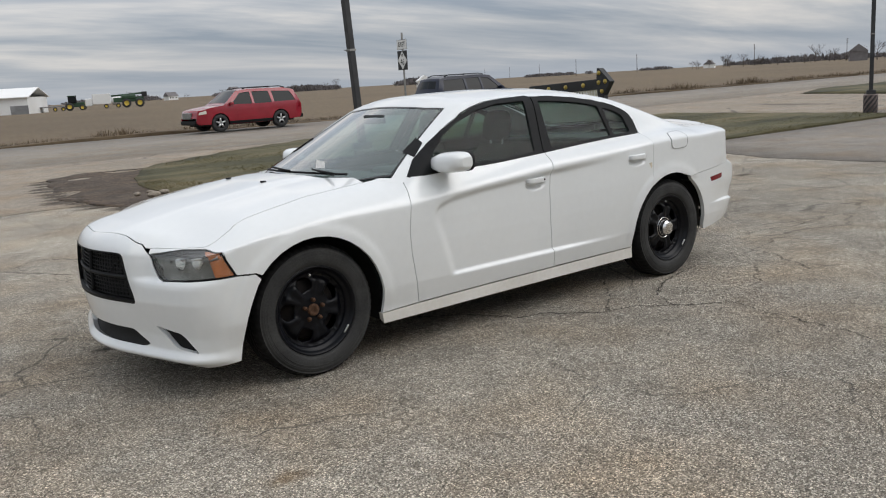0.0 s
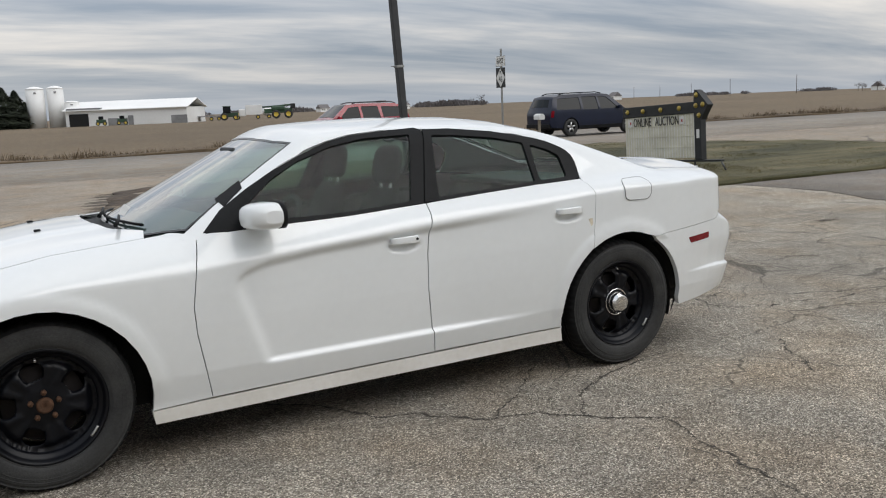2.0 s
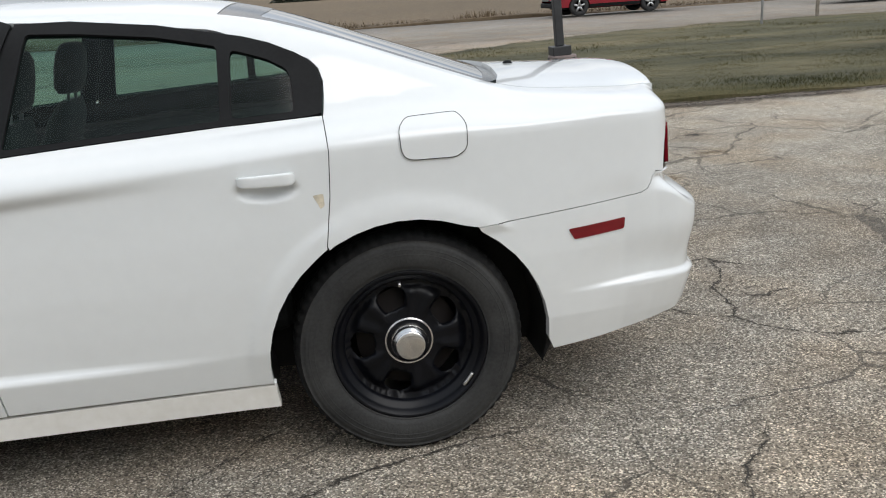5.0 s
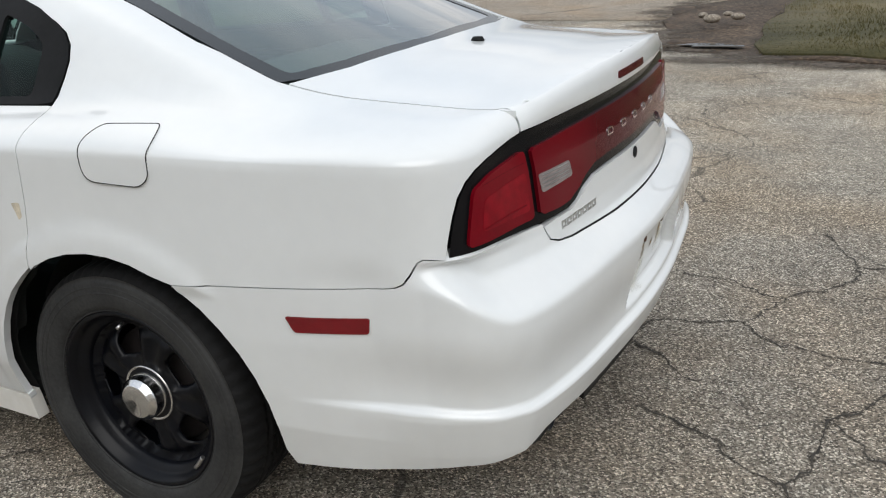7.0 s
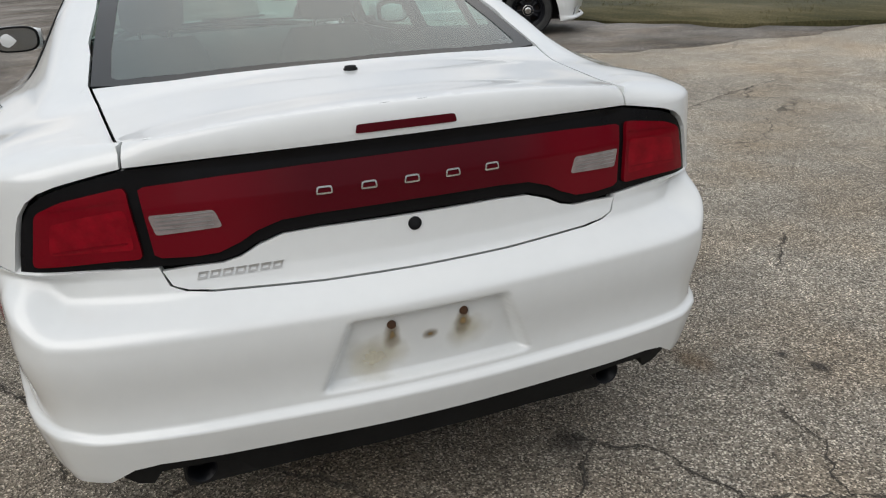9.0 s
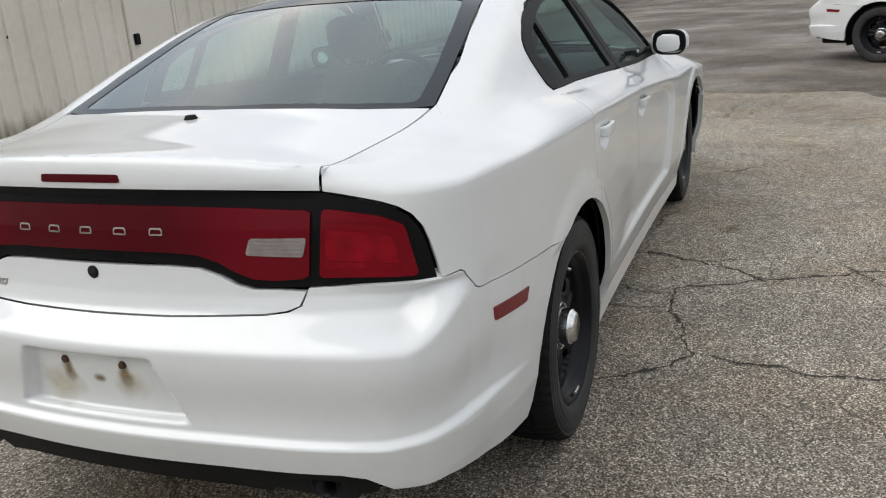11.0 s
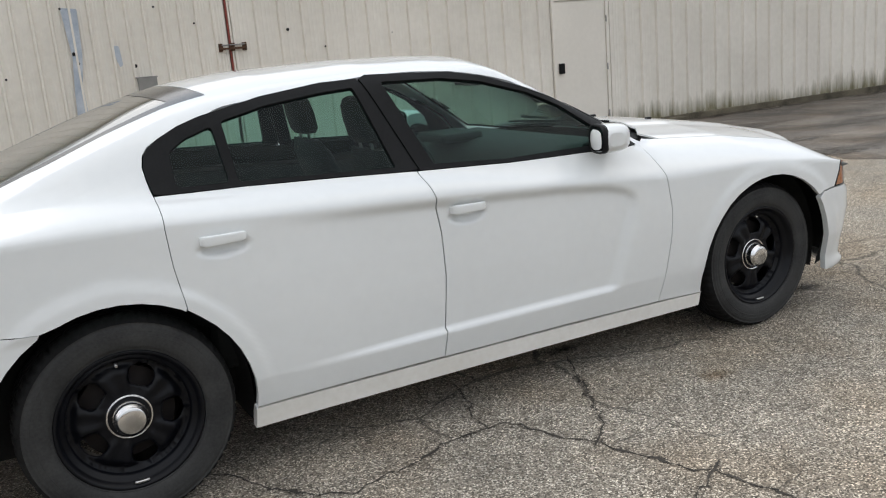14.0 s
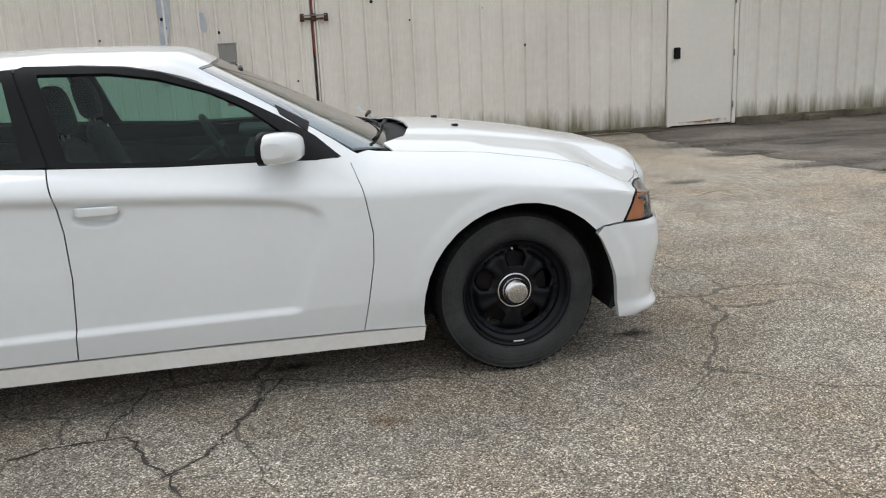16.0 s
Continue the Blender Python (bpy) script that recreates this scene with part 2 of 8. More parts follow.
# ---- materials of the place ----
def ground_mat(name, cols, stone=95.0, big=0.35, contrast=0.5, bump=0.6, rough=0.92, wet=0.0, cracks=0.0, tones=(), pale=0.0):
    """Worn aggregate: small stones in several tones, blotches at two larger scales, fine cracks."""
    m = bpy.data.materials.new(name)
    m.use_nodes = True
    n, l = m.node_tree.nodes, m.node_tree.links
    b = n["Principled BSDF"]
    tc = n.new("ShaderNodeTexCoord")
    vo = n.new("ShaderNodeTexVoronoi")
    vo.inputs["Scale"].default_value = stone
    l.new(tc.outputs["Object"], vo.inputs["Vector"])
    sep = n.new("ShaderNodeSeparateColor")
    l.new(vo.outputs["Color"], sep.inputs[0])
    r1 = n.new("ShaderNodeValToRGB")
    r1.color_ramp.elements[0].color, r1.color_ramp.elements[1].color = (*cols[0], 1), (*cols[2], 1)
    r1.color_ramp.elements[0].position, r1.color_ramp.elements[1].position = 0.15, 0.95
    r1.color_ramp.elements.new(0.55).color = (*cols[1], 1)
    for pos, col in tones:
        r1.color_ramp.elements.new(pos).color = (*col, 1)
    l.new(sep.outputs[0], r1.inputs[0])
    out = r1.outputs[0]
    for sc, lo, hi, det in ((big, 1 - contrast * 0.55, 1 + contrast * 0.40, 6), (3.2, 1 - contrast * 0.35, 1 + contrast * 0.25, 5), (22.0, 1 - contrast * 0.3, 1 + contrast * 0.3, 3)):
        no = n.new("ShaderNodeTexNoise")
        no.inputs["Scale"].default_value, no.inputs["Detail"].default_value, no.inputs["Roughness"].default_value = sc, det, 0.6
        l.new(tc.outputs["Object"], no.inputs["Vector"])
        mr = n.new("ShaderNodeMapRange")
        l.new(no.outputs[0], mr.inputs[0])
        mr.inputs[1].default_value, mr.inputs[2].default_value, mr.inputs[3].default_value, mr.inputs[4].default_value = 0.3, 0.7, lo, hi
        mu = n.new("ShaderNodeMixRGB")
        mu.blend_type = "MULTIPLY"
        mu.inputs[0].default_value = 1
        l.new(out, mu.inputs[1])
        l.new(mr.outputs[0], mu.inputs[2])
        out = mu.outputs[0]
    # brown soil tint in patches
    nb = n.new("ShaderNodeTexNoise")
    nb.inputs["Scale"].default_value, nb.inputs["Detail"].default_value = 1.1, 6
    l.new(tc.outputs["Object"], nb.inputs["Vector"])
    mb = n.new("ShaderNodeMapRange")
    l.new(nb.outputs[0], mb.inputs[0])
    mb.inputs[1].default_value, mb.inputs[2].default_value, mb.inputs[3].default_value, mb.inputs[4].default_value = 0.44, 0.70, 0.0, 0.6
    mt = n.new("ShaderNodeMixRGB")
    mt.blend_type = "MULTIPLY"
    mt.inputs[2].default_value = (1.0, 0.84, 0.66, 1)
    l.new(mb.outputs[0], mt.inputs[0])
    l.new(out, mt.inputs[1])
    out = mt.outputs[0]
    if pale:
        # the lot's colour is paler towards its open side, in ragged patches
        py, pn, pa, pr, pm = n.new("ShaderNodeSeparateXYZ"), n.new("ShaderNodeTexNoise"), n.new("ShaderNodeMath"), n.new("ShaderNodeMapRange"), n.new("ShaderNodeMixRGB")
        l.new(tc.outputs["Object"], py.inputs[0])
        pn.inputs["Scale"].default_value, pn.inputs["Detail"].default_value = 0.6, 5
        l.new(tc.outputs["Object"], pn.inputs["Vector"])
        pa.operation = "MULTIPLY_ADD"
        l.new(pn.outputs[0], pa.inputs[0])
        pa.inputs[1].default_value = 4.0
        l.new(py.outputs[1], pa.inputs[2])
        l.new(pa.outputs[0], pr.inputs[0])
        pr.inputs[1].default_value, pr.inputs[2].default_value, pr.inputs[3].default_value, pr.inputs[4].default_value = 0.6, -3.2, 0.0, 1.0
        pm.blend_type = "MULTIPLY"
        pm.inputs[2].default_value = (1 + pale, 1 + pale * 0.97, 1 + pale * 0.92, 1)
        # and paler in the corner ahead of the parked car, on the building's side
        qa, qb, qm, qx = n.new("ShaderNodeMapRange"), n.new("ShaderNodeMapRange"), n.new("ShaderNodeMath"), n.new("ShaderNodeMath")
        l.new(py.outputs[1], qa.inputs[0])
        l.new(py.outputs[0], qb.inputs[0])
        qa.inputs[1].default_value, qa.inputs[2].default_value = 0.6, 2.4
        qb.inputs[1].default_value, qb.inputs[2].default_value = 0.2, 2.6
        qm.operation, qx.operation = "MULTIPLY", "MAXIMUM"
        l.new(qa.outputs[0], qm.inputs[0])
        l.new(qb.outputs[0], qm.inputs[1])
        l.new(qm.outputs[0], qx.inputs[0])
        l.new(pr.outputs[0], qx.inputs[1])
        l.new(qx.outputs[0], pm.inputs[0])
        l.new(out, pm.inputs[1])
        out = pm.outputs[0]
    if cracks:
        wn2 = n.new("ShaderNodeTexNoise")
        wn2.inputs["Scale"].default_value, wn2.inputs["Detail"].default_value = 2.2, 5
        l.new(tc.outputs["Object"], wn2.inputs["Vector"])
        ad = n.new("ShaderNodeVectorMath")
        ad.operation = "MULTIPLY_ADD"
        l.new(wn2.outputs["Color"], ad.inputs[0])
        ad.inputs[1].default_value = (0.45, 0.45, 0)
        l.new(tc.outputs["Object"], ad.inputs[2])
        vc = n.new("ShaderNodeTexVoronoi")
        vc.feature = "DISTANCE_TO_EDGE"
        vc.inputs["Scale"].default_value = cracks
        l.new(ad.outputs[0], vc.inputs["Vector"])
        gate = n.new("ShaderNodeTexNoise")
        gate.inputs["Scale"].default_value = 0.55
        l.new(tc.outputs["Object"], gate.inputs["Vector"])
        gm = n.new("ShaderNodeMapRange")
        # the older, rear part of the lot is crazed more closely
        px, old, gsum = n.new("ShaderNodeSeparateXYZ"), n.new("ShaderNodeMapRange"), n.new("ShaderNodeMath")
        l.new(tc.outputs["Object"], px.inputs[0])
        l.new(px.outputs[0], old.inputs[0])
        old.inputs[1].default_value, old.inputs[2].default_value, old.inputs[3].default_value, old.inputs[4].default_value = -2.0, -4.5, 0.0, 0.14
        l.new(gate.outputs[0], gsum.inputs[0])
        l.new(old.outputs[0], gsum.inputs[1])
        l.new(gsum.outputs[0], gm.inputs[0])
        gm.inputs[1].default_value, gm.inputs[2].default_value, gm.inputs[3].default_value, gm.inputs[4].default_value = 0.50, 0.66, 0.0, 0.011
        cm = n.new("ShaderNodeMath")
        cm.operation = "LESS_THAN"
        l.new(vc.outputs[0], cm.inputs[0])
        l.new(gm.outputs[0], cm.inputs[1])
        cmul = n.new("ShaderNodeMath")
        cmul.operation = "MULTIPLY"
        cmul.inputs[1].default_value = 0.55
        l.new(cm.outputs[0], cmul.inputs[0])
        cx = n.new("ShaderNodeMixRGB")
        cx.inputs[2].default_value = (0.03, 0.027, 0.023, 1)
        l.new(cmul.outputs[0], cx.inputs[0])
        l.new(out, cx.inputs[1])
        out = cx.outputs[0]
    l.new(out, b.inputs["Base Color"])
    b.inputs["Roughness"].default_value = rough
    if wet:
        nw = n.new("ShaderNodeTexNoise")
        nw.inputs["Scale"].default_value = 0.5
        l.new(tc.outputs["Object"], nw.inputs["Vector"])
        mw = n.new("ShaderNodeMapRange")
        l.new(nw.outputs[0], mw.inputs[0])
        mw.inputs[1].default_value, mw.inputs[2].default_value, mw.inputs[3].default_value, mw.inputs[4].default_value = 0.4, 0.65, rough, rough - wet
        l.new(mw.outputs[0], b.inputs["Roughness"])
    bu = n.new("ShaderNodeBump")
    bu.inputs["Strength"].default_value, bu.inputs["Distance"].default_value = bump, 0.006
    l.new(vo.outputs["Distance"], bu.inputs["Height"])
    l.new(bu.outputs[0], b.inputs["Normal"])
    return m


LOT = ground_mat("worn_aggregate_asphalt", ((0.090, 0.079, 0.062), (0.272, 0.240, 0.193), (0.80, 0.745, 0.64)), stone=185, contrast=0.55, cracks=1.0, bump=0.9, pale=0.30,
                 tones=((0.30, (0.20, 0.176, 0.141)), (0.80, (0.395, 0.353, 0.292))))
PATCH = ground_mat("brown_asphalt", ((0.155, 0.137, 0.117), (0.225, 0.20, 0.172), (0.34, 0.31, 0.27)), stone=120, contrast=0.4, wet=0.1)
WET = ground_mat("damp_dark_asphalt", ((0.075, 0.065, 0.054), (0.145, 0.127, 0.105), (0.27, 0.24, 0.205)), stone=110, contrast=0.9, wet=0.4, big=0.5)
APRON = ground_mat("concrete_apron", ((0.20, 0.168, 0.130), (0.27, 0.23, 0.182), (0.37, 0.322, 0.262)), stone=60, contrast=0.35, bump=0.2, cracks=0.35)
ROADM = ground_mat("grey_road", ((0.195, 0.175, 0.148), (0.245, 0.221, 0.19), (0.305, 0.277, 0.24)), stone=60, contrast=0.3, bump=0.2)
SOIL = ground_mat("bare_mud", ((0.040, 0.027, 0.017), (0.072, 0.050, 0.033), (0.12, 0.088, 0.060)), stone=30, contrast=0.8, big=1.2)


def grass_mat(name, gain=1.0):
    """Winter turf: bands of dull green and straw, broken up at blade size."""
    m = mat(name, (0.08, 0.08, 0.03), 0.9, bump=0.8, bump_scale=60)
    n, l = m.node_tree.nodes, m.node_tree.links
    tc, mp = n.new("ShaderNodeTexCoord"), n.new("ShaderNodeMapping")
    mp.inputs["Scale"].default_value = (0.16, 0.55, 1)
    l.new(tc.outputs["Object"], mp.inputs[0])
    big, small, ad = n.new("ShaderNodeTexNoise"), n.new("ShaderNodeTexNoise"), n.new("ShaderNodeMath")
    big.inputs["Scale"].default_value, big.inputs["Detail"].default_value, big.inputs["Roughness"].default_value = 1.0, 7, 0.65
    small.inputs["Scale"].default_value, small.inputs["Detail"].default_value = 28, 4
    l.new(mp.outputs[0], big.inputs["Vector"])
    l.new(tc.outputs["Object"], small.inputs["Vector"])
    ad.operation = "MULTIPLY_ADD"
    ad.inputs[1].default_value = 0.35
    l.new(small.outputs[0], ad.inputs[0])
    l.new(big.outputs[0], ad.inputs[2])
    rp = n.new("ShaderNodeValToRGB")
    rp.color_ramp.elements[0].position, rp.color_ramp.elements[0].color = 0.52, (0.034 * gain, 0.036 * gain, 0.010 * gain, 1)
    rp.color_ramp.elements[1].position, rp.color_ramp.elements[1].color = 0.86, (0.20 * gain, 0.165 * gain, 0.085 * gain, 1)
    rp.color_ramp.elements.new(0.66).color = (0.080 * gain, 0.072 * gain, 0.024 * gain, 1)
    l.new(ad.outputs[0], rp.inputs[0])
    l.new(rp.outputs[0], n["Principled BSDF"].inputs["Base Color"])
    return m


TURF = grass_mat("worn_turf", 0.75)
FIELDM = ground_mat("stubble_field", ((0.095, 0.067, 0.036), (0.14, 0.101, 0.056), (0.195, 0.147, 0.088)), stone=8, contrast=0.45, big=0.02, bump=0.3)
BLADE = grass_mat("grass_blades", 1.05)
WEED = mat("dry_weeds", (0.11, 0.075, 0.042), 0.9, var=0.45, var_scale=0.4, tint=(0.17, 0.125, 0.075), fine=4)
LINE = mat("worn_road_paint", (0.74, 0.73, 0.69), 0.8, var=0.3, var_scale=0.8, fine=14)
YELLOW = mat("worn_yellow_paint", (0.42, 0.33, 0.12), 0.8, var=0.3, var_scale=0.8, fine=14)
CRACK = mat("crack_shadow", (0.040, 0.036, 0.030), 0.95, var=0.5, var_scale=8, tint=(0.080, 0.070, 0.058))


def stain_mat(name, col, most, rough=0.85, plane=(1, 1, 0)):
    """A stain that fades out in ragged edges and lets the stones show."""
    m = mat(name, col, rough, var=0.35, var_scale=12)
    n, l = m.node_tree.nodes, m.node_tree.links
    tc, mv, sp = n.new("ShaderNodeTexCoord"), n.new("ShaderNodeVectorMath"), n.new("ShaderNodeVectorMath")
    mv.operation, sp.operation = "MULTIPLY", "DISTANCE"
    l.new(tc.outputs["Generated"], mv.inputs[0])
    mv.inputs[1].default_value = plane
    l.new(mv.outputs[0], sp.inputs[0])
    sp.inputs[1].default_value = tuple(0.5 * k for k in plane)
    no = n.new("ShaderNodeTexNoise")
    no.inputs["Scale"].default_value, no.inputs["Detail"].default_value = 16, 6
    l.new(tc.outputs["Object"], no.inputs["Vector"])
    ad = n.new("ShaderNodeMath")
    ad.operation = "MULTIPLY_ADD"
    l.new(no.outputs[0], ad.inputs[0])
    ad.inputs[1].default_value = 0.55
    l.new(sp.outputs["Value"], ad.inputs[2])
    mr = n.new("ShaderNodeMapRange")
    l.new(ad.outputs[0], mr.inputs[0])
    mr.inputs[1].default_value, mr.inputs[2].default_value, mr.inputs[3].default_value, mr.inputs[4].default_value = 0.32, 0.72, most, 0.0
    l.new(mr.outputs[0], n["Principled BSDF"].inputs["Alpha"])
    return m




def fringe_mat():
    """The dirt-filled, crumbled edge of a crack, which lets the stones through."""
    m = mat("crumbled_crack_edge", (0.06, 0.052, 0.043), 0.95, var=0.4, var_scale=10)
    n, l = m.node_tree.nodes, m.node_tree.links
    tc, no, mr = n.new("ShaderNodeTexCoord"), n.new("ShaderNodeTexNoise"), n.new("ShaderNodeMapRange")
    no.inputs["Scale"].default_value, no.inputs["Detail"].default_value = 70, 5
    l.new(tc.outputs["Object"], no.inputs["Vector"])
    l.new(no.outputs[0], mr.inputs[0])
    mr.inputs[1].default_value, mr.inputs[2].default_value, mr.inputs[3].default_value, mr.inputs[4].default_value = 0.42, 0.64, 0.0, 0.75
    l.new(mr.outputs[0], n["Principled BSDF"].inputs["Alpha"])
    return m


FRINGE = fringe_mat()
OIL = stain_mat("oil_stain", (0.05, 0.044, 0.038), 0.75)
DIRT_STAIN = stain_mat("soil_stain", (0.26, 0.17, 0.085), 0.5)
PUDDLE = mat("muddy_puddle", (0.035, 0.030, 0.024), 0.04, var=0.2)
EDGE_SOIL = stain_mat("trodden_soil", (0.085, 0.066, 0.048), 0.95)
DAMP = stain_mat("damp_stain", (0.07, 0.06, 0.05), 0.75, 0.35)
POLE = mat("dark_grey_pole", (0.035, 0.036, 0.038), 0.55, 0.2, var=0.25, var_scale=5)
STRIPE_A = mat("faded_black_stripe", (0.035, 0.032, 0.034), 0.8, var=0.3, var_scale=12)
STRIPE_B = mat("faded_brown_stripe", (0.17, 0.135, 0.125), 0.85, var=0.35, var_scale=12)
SIGN_BLACK = mat("sign_black", (0.014, 0.015, 0.016), 0.55, var=0.4, var_scale=6)
SIGN_WHITE = mat("sign_white", (0.68, 0.68, 0.66), 0.5, var=0.08, var_scale=4)
SIGN_PANEL = mat("aged_letter_panel", (0.60, 0.575, 0.45), 0.6, var=0.2, var_scale=3, tint=(0.70, 0.68, 0.56))
BULB = mat("aged_bulb_yellow", (0.35, 0.26, 0.05), 0.5, var=0.3, var_scale=20)
GALV = mat("galvanised_post", (0.25, 0.25, 0.24), 0.5, 0.6, var=0.2, var_scale=6)
WOODPOST = mat("weathered_wood", (0.22, 0.19, 0.15), 0.9, var=0.3, var_scale=6)
BARN_WHITE = mat("white_farm_cladding", (0.74, 0.74, 0.72), 0.6, var=0.06, var_scale=0.2)
BARN_ROOF = mat("white_metal_roof", (0.82, 0.82, 0.80), 0.4, var=0.05, var_scale=0.2)
DULL = mat("dull_grey_steel", (0.24, 0.24, 0.24), 0.6, 0.2, var=0.3, var_scale=0.5)
FARM_GREEN = mat("farm_green_paint", (0.020, 0.055, 0.025), 0.5, var=0.3, var_scale=1)
FARM_YELLOW = mat("farm_yellow_paint", (0.55, 0.40, 0.05), 0.5, var=0.2, var_scale=1)
CONIFER = mat("dark_conifer", (0.018, 0.026, 0.014), 0.9, var=0.5, var_scale=0.6, tint=(0.035, 0.045, 0.022))
BARK = mat("bare_bark", (0.10, 0.085, 0.075), 0.9, var=0.3, var_scale=0.5)
WOODS = mat("bare_far_woods", (0.115, 0.105, 0.105), 0.95, var=0.4, var_scale=0.03, fine=0.2)
BARN_RED = mat("red_barn_paint", (0.25, 0.05, 0.04), 0.7, var=0.2, var_scale=0.3)
SHINGLE = mat("grey_shingle", (0.16, 0.15, 0.15), 0.9, var=0.2, var_scale=0.6)


def wall_mat():
    """Cream sheet metal, streaked with grime and moss towards its foot."""
    m = mat("cream_sheet_metal", (0.76, 0.712, 0.63), 0.55, var=0.09, var_scale=0.7, tint=(0.83, 0.785, 0.705))
    n, l = m.node_tree.nodes, m.node_tree.links
    b = n["Principled BSDF"]
    src = b.inputs["Base Color"].links[0].from_socket
    tc = n.new("ShaderNodeTexCoord")
    sp = n.new("ShaderNodeSeparateXYZ")
    l.new(tc.outputs["Object"], sp.inputs[0])
    mp = n.new("ShaderNodeMapping")
    mp.inputs["Scale"].default_value = (5, 5, 0.7)
    l.new(tc.outputs["Object"], mp.inputs[0])
    no = n.new("ShaderNodeTexNoise")
    no.inputs["Scale"].default_value, no.inputs["Detail"].default_value, no.inputs["Roughness"].default_value = 1.6, 6, 0.65
    l.new(mp.outputs[0], no.inputs["Vector"])
    lo = n.new("ShaderNodeTexNoise")
    lo.inputs["Scale"].default_value, lo.inputs["Detail"].default_value = 0.35, 3
    l.new(tc.outputs["Object"], lo.inputs["Vector"])
    # moss grows in an uneven tide line at the foot
    f = n.new("ShaderNodeMath")
    f.operation = "MULTIPLY_ADD"
    l.new(no.outputs[0], f.inputs[0])
    f.inputs[1].default_value = -0.75
    l.new(sp.outputs[2], f.inputs[2])
    f2 = n.new("ShaderNodeMath")
    f2.operation = "MULTIPLY_ADD"
    l.new(lo.outputs[0], f2.inputs[0])
    f2.inputs[1].default_value = -0.45
    l.new(f.outputs[0], f2.inputs[2])
    mr = n.new("ShaderNodeMapRange")
    l.new(f2.outputs[0], mr.inputs[0])
    mr.inputs[1].default_value, mr.inputs[2].default_value, mr.inputs[3].default_value, mr.inputs[4].default_value = -0.76, -0.42, 0.85, 0.0
    mx = n.new("ShaderNodeMixRGB")
    mx.inputs[2].default_value = (0.12, 0.105, 0.03, 1)
    l.new(mr.outputs[0], mx.inputs[0])
    l.new(src, mx.inputs[1])
    l.new(mx.outputs[0], b.inputs["Base Color"])
    return m


WALL = wall_mat()
DOOR_PAINT = mat("cream_door_paint", (0.78, 0.735, 0.655), 0.5, var=0.05, var_scale=1)
RUSTY = stain_mat("rust_streak", (0.34, 0.17, 0.07), 0.85, 0.9, (1, 0, 1))
REDLINE = mat("red_rust_line", (0.24, 0.06, 0.045), 0.8, var=0.3, var_scale=9)
BLUEPATCH = mat("bare_blue_undercoat", (0.40, 0.47, 0.56), 0.6, var=0.25, var_scale=6, tint=(0.55, 0.58, 0.62))
MOSSY = mat("mossy_footing", (0.10, 0.085, 0.055), 0.95, var=0.6, var_scale=2.5, bump=0.6, bump_scale=30, tint=(0.19, 0.165, 0.115))
BOXGREY = mat("grey_box_paint", (0.24, 0.235, 0.22), 0.6, var=0.15, var_scale=6)
CAR_BLUE = mat("dark_blue_car_paint", (0.006, 0.010, 0.026), 0.35, coat=0.15, spec=0.3, var=0.15, var_scale=2)
CAR_RED = mat("red_car_paint", (0.26, 0.010, 0.022), 0.25, coat=0.6, var=0.1, var_scale=2)
DARK_GLASS = mat("dark_car_glass", (0.010, 0.012, 0.013), 0.08, spec=0.2)
ALLOY = mat("bright_alloy", (0.55, 0.55, 0.55), 0.35, 0.9, var=0.1, var_scale=8)
HEADLIGHT = mat("clear_lamp", (0.7, 0.66, 0.60), 0.15, coat=0.5)
# ---- the sedan's body surface ----
def table(pts):
    xs, ys = zip(*sorted(pts))
    return lambda v: np.interp(v, xs, ys)


def smooth(t):
    t = np.clip(t, 0.0, 1.0)
    return t * t * (3 - 2 * t)


def curve_through(pts, n=24):
    """Catmull-Rom through control points."""
    p = np.array([pts[0], *pts, pts[-1]], float)
    p[0], p[-1] = 2 * p[1] - p[2], 2 * p[-2] - p[-3]
    t = np.linspace(0, 1, n, endpoint=False)[:, None]
    out = [0.5 * (2 * b + (c - a) * t + (2 * a - 5 * b + 4 * c - d) * t**2 + (3 * b - a - 3 * c + d) * t**3) for a, b, c, d in zip(p, p[1:], p[2:], p[3:])]
    return np.vstack([*out, p[-2:-1]])


PLAN = curve_through([(2.415, -0.2), (2.432, 0), (2.415, 0.2), (2.368, 0.4), (2.312, 0.6), (2.258, 0.775), (2.20, 0.895), (2.105, 0.962), (1.97, 0.98), (1.86, 0.984), (1.55, 0.977), (1.2, 0.967), (0.8, 0.961),
                      (0.3, 0.953), (-0.3, 0.953), (-0.9, 0.958), (-1.3, 0.967), (-1.7, 0.960), (-2.05, 0.938), (-2.25, 0.912), (-2.38, 0.872), (-2.48, 0.78),
                      (-2.55, 0.6), (-2.585, 0.4), (-2.607, 0.2), (-2.615, 0), (-2.607, -0.2)])
_i0, _i1 = int(np.argmin(np.hypot(PLAN[:, 0] - 2.432, PLAN[:, 1]))), int(np.argmin(np.hypot(PLAN[:, 0] + 2.615, PLAN[:, 1])))
_ds = np.hypot(*np.diff(PLAN, axis=0).T)
_s = np.concatenate([[0], np.cumsum(_ds)])
_mid = np.interp(0.0, -PLAN[:, 0][100:-100], _s[100:-100])
_s = _s - _mid
# the way round the corners is counted so that nose and tail lie at set values
_s = np.where(_s < -1.7, -1.7 + (_s + 1.7) * (-3.0604 + 1.7) / (_s[_i0] + 1.7), np.where(_s > 1.9, 1.9 + (_s - 1.9) * (3.3249 - 1.9) / (_s[_i1] - 1.9), _s))
S_FRONT, S_REAR = _s[_i0], _s[_i1]
_tan = np.gradient(PLAN, _s, axis=0)
_tan /= np.linalg.norm(_tan, axis=1)[:, None]
_nor = np.stack([_tan[:, 1], -_tan[:, 0]], 1)
_nor *= np.sign((_nor * PLAN).sum(1))[:, None]


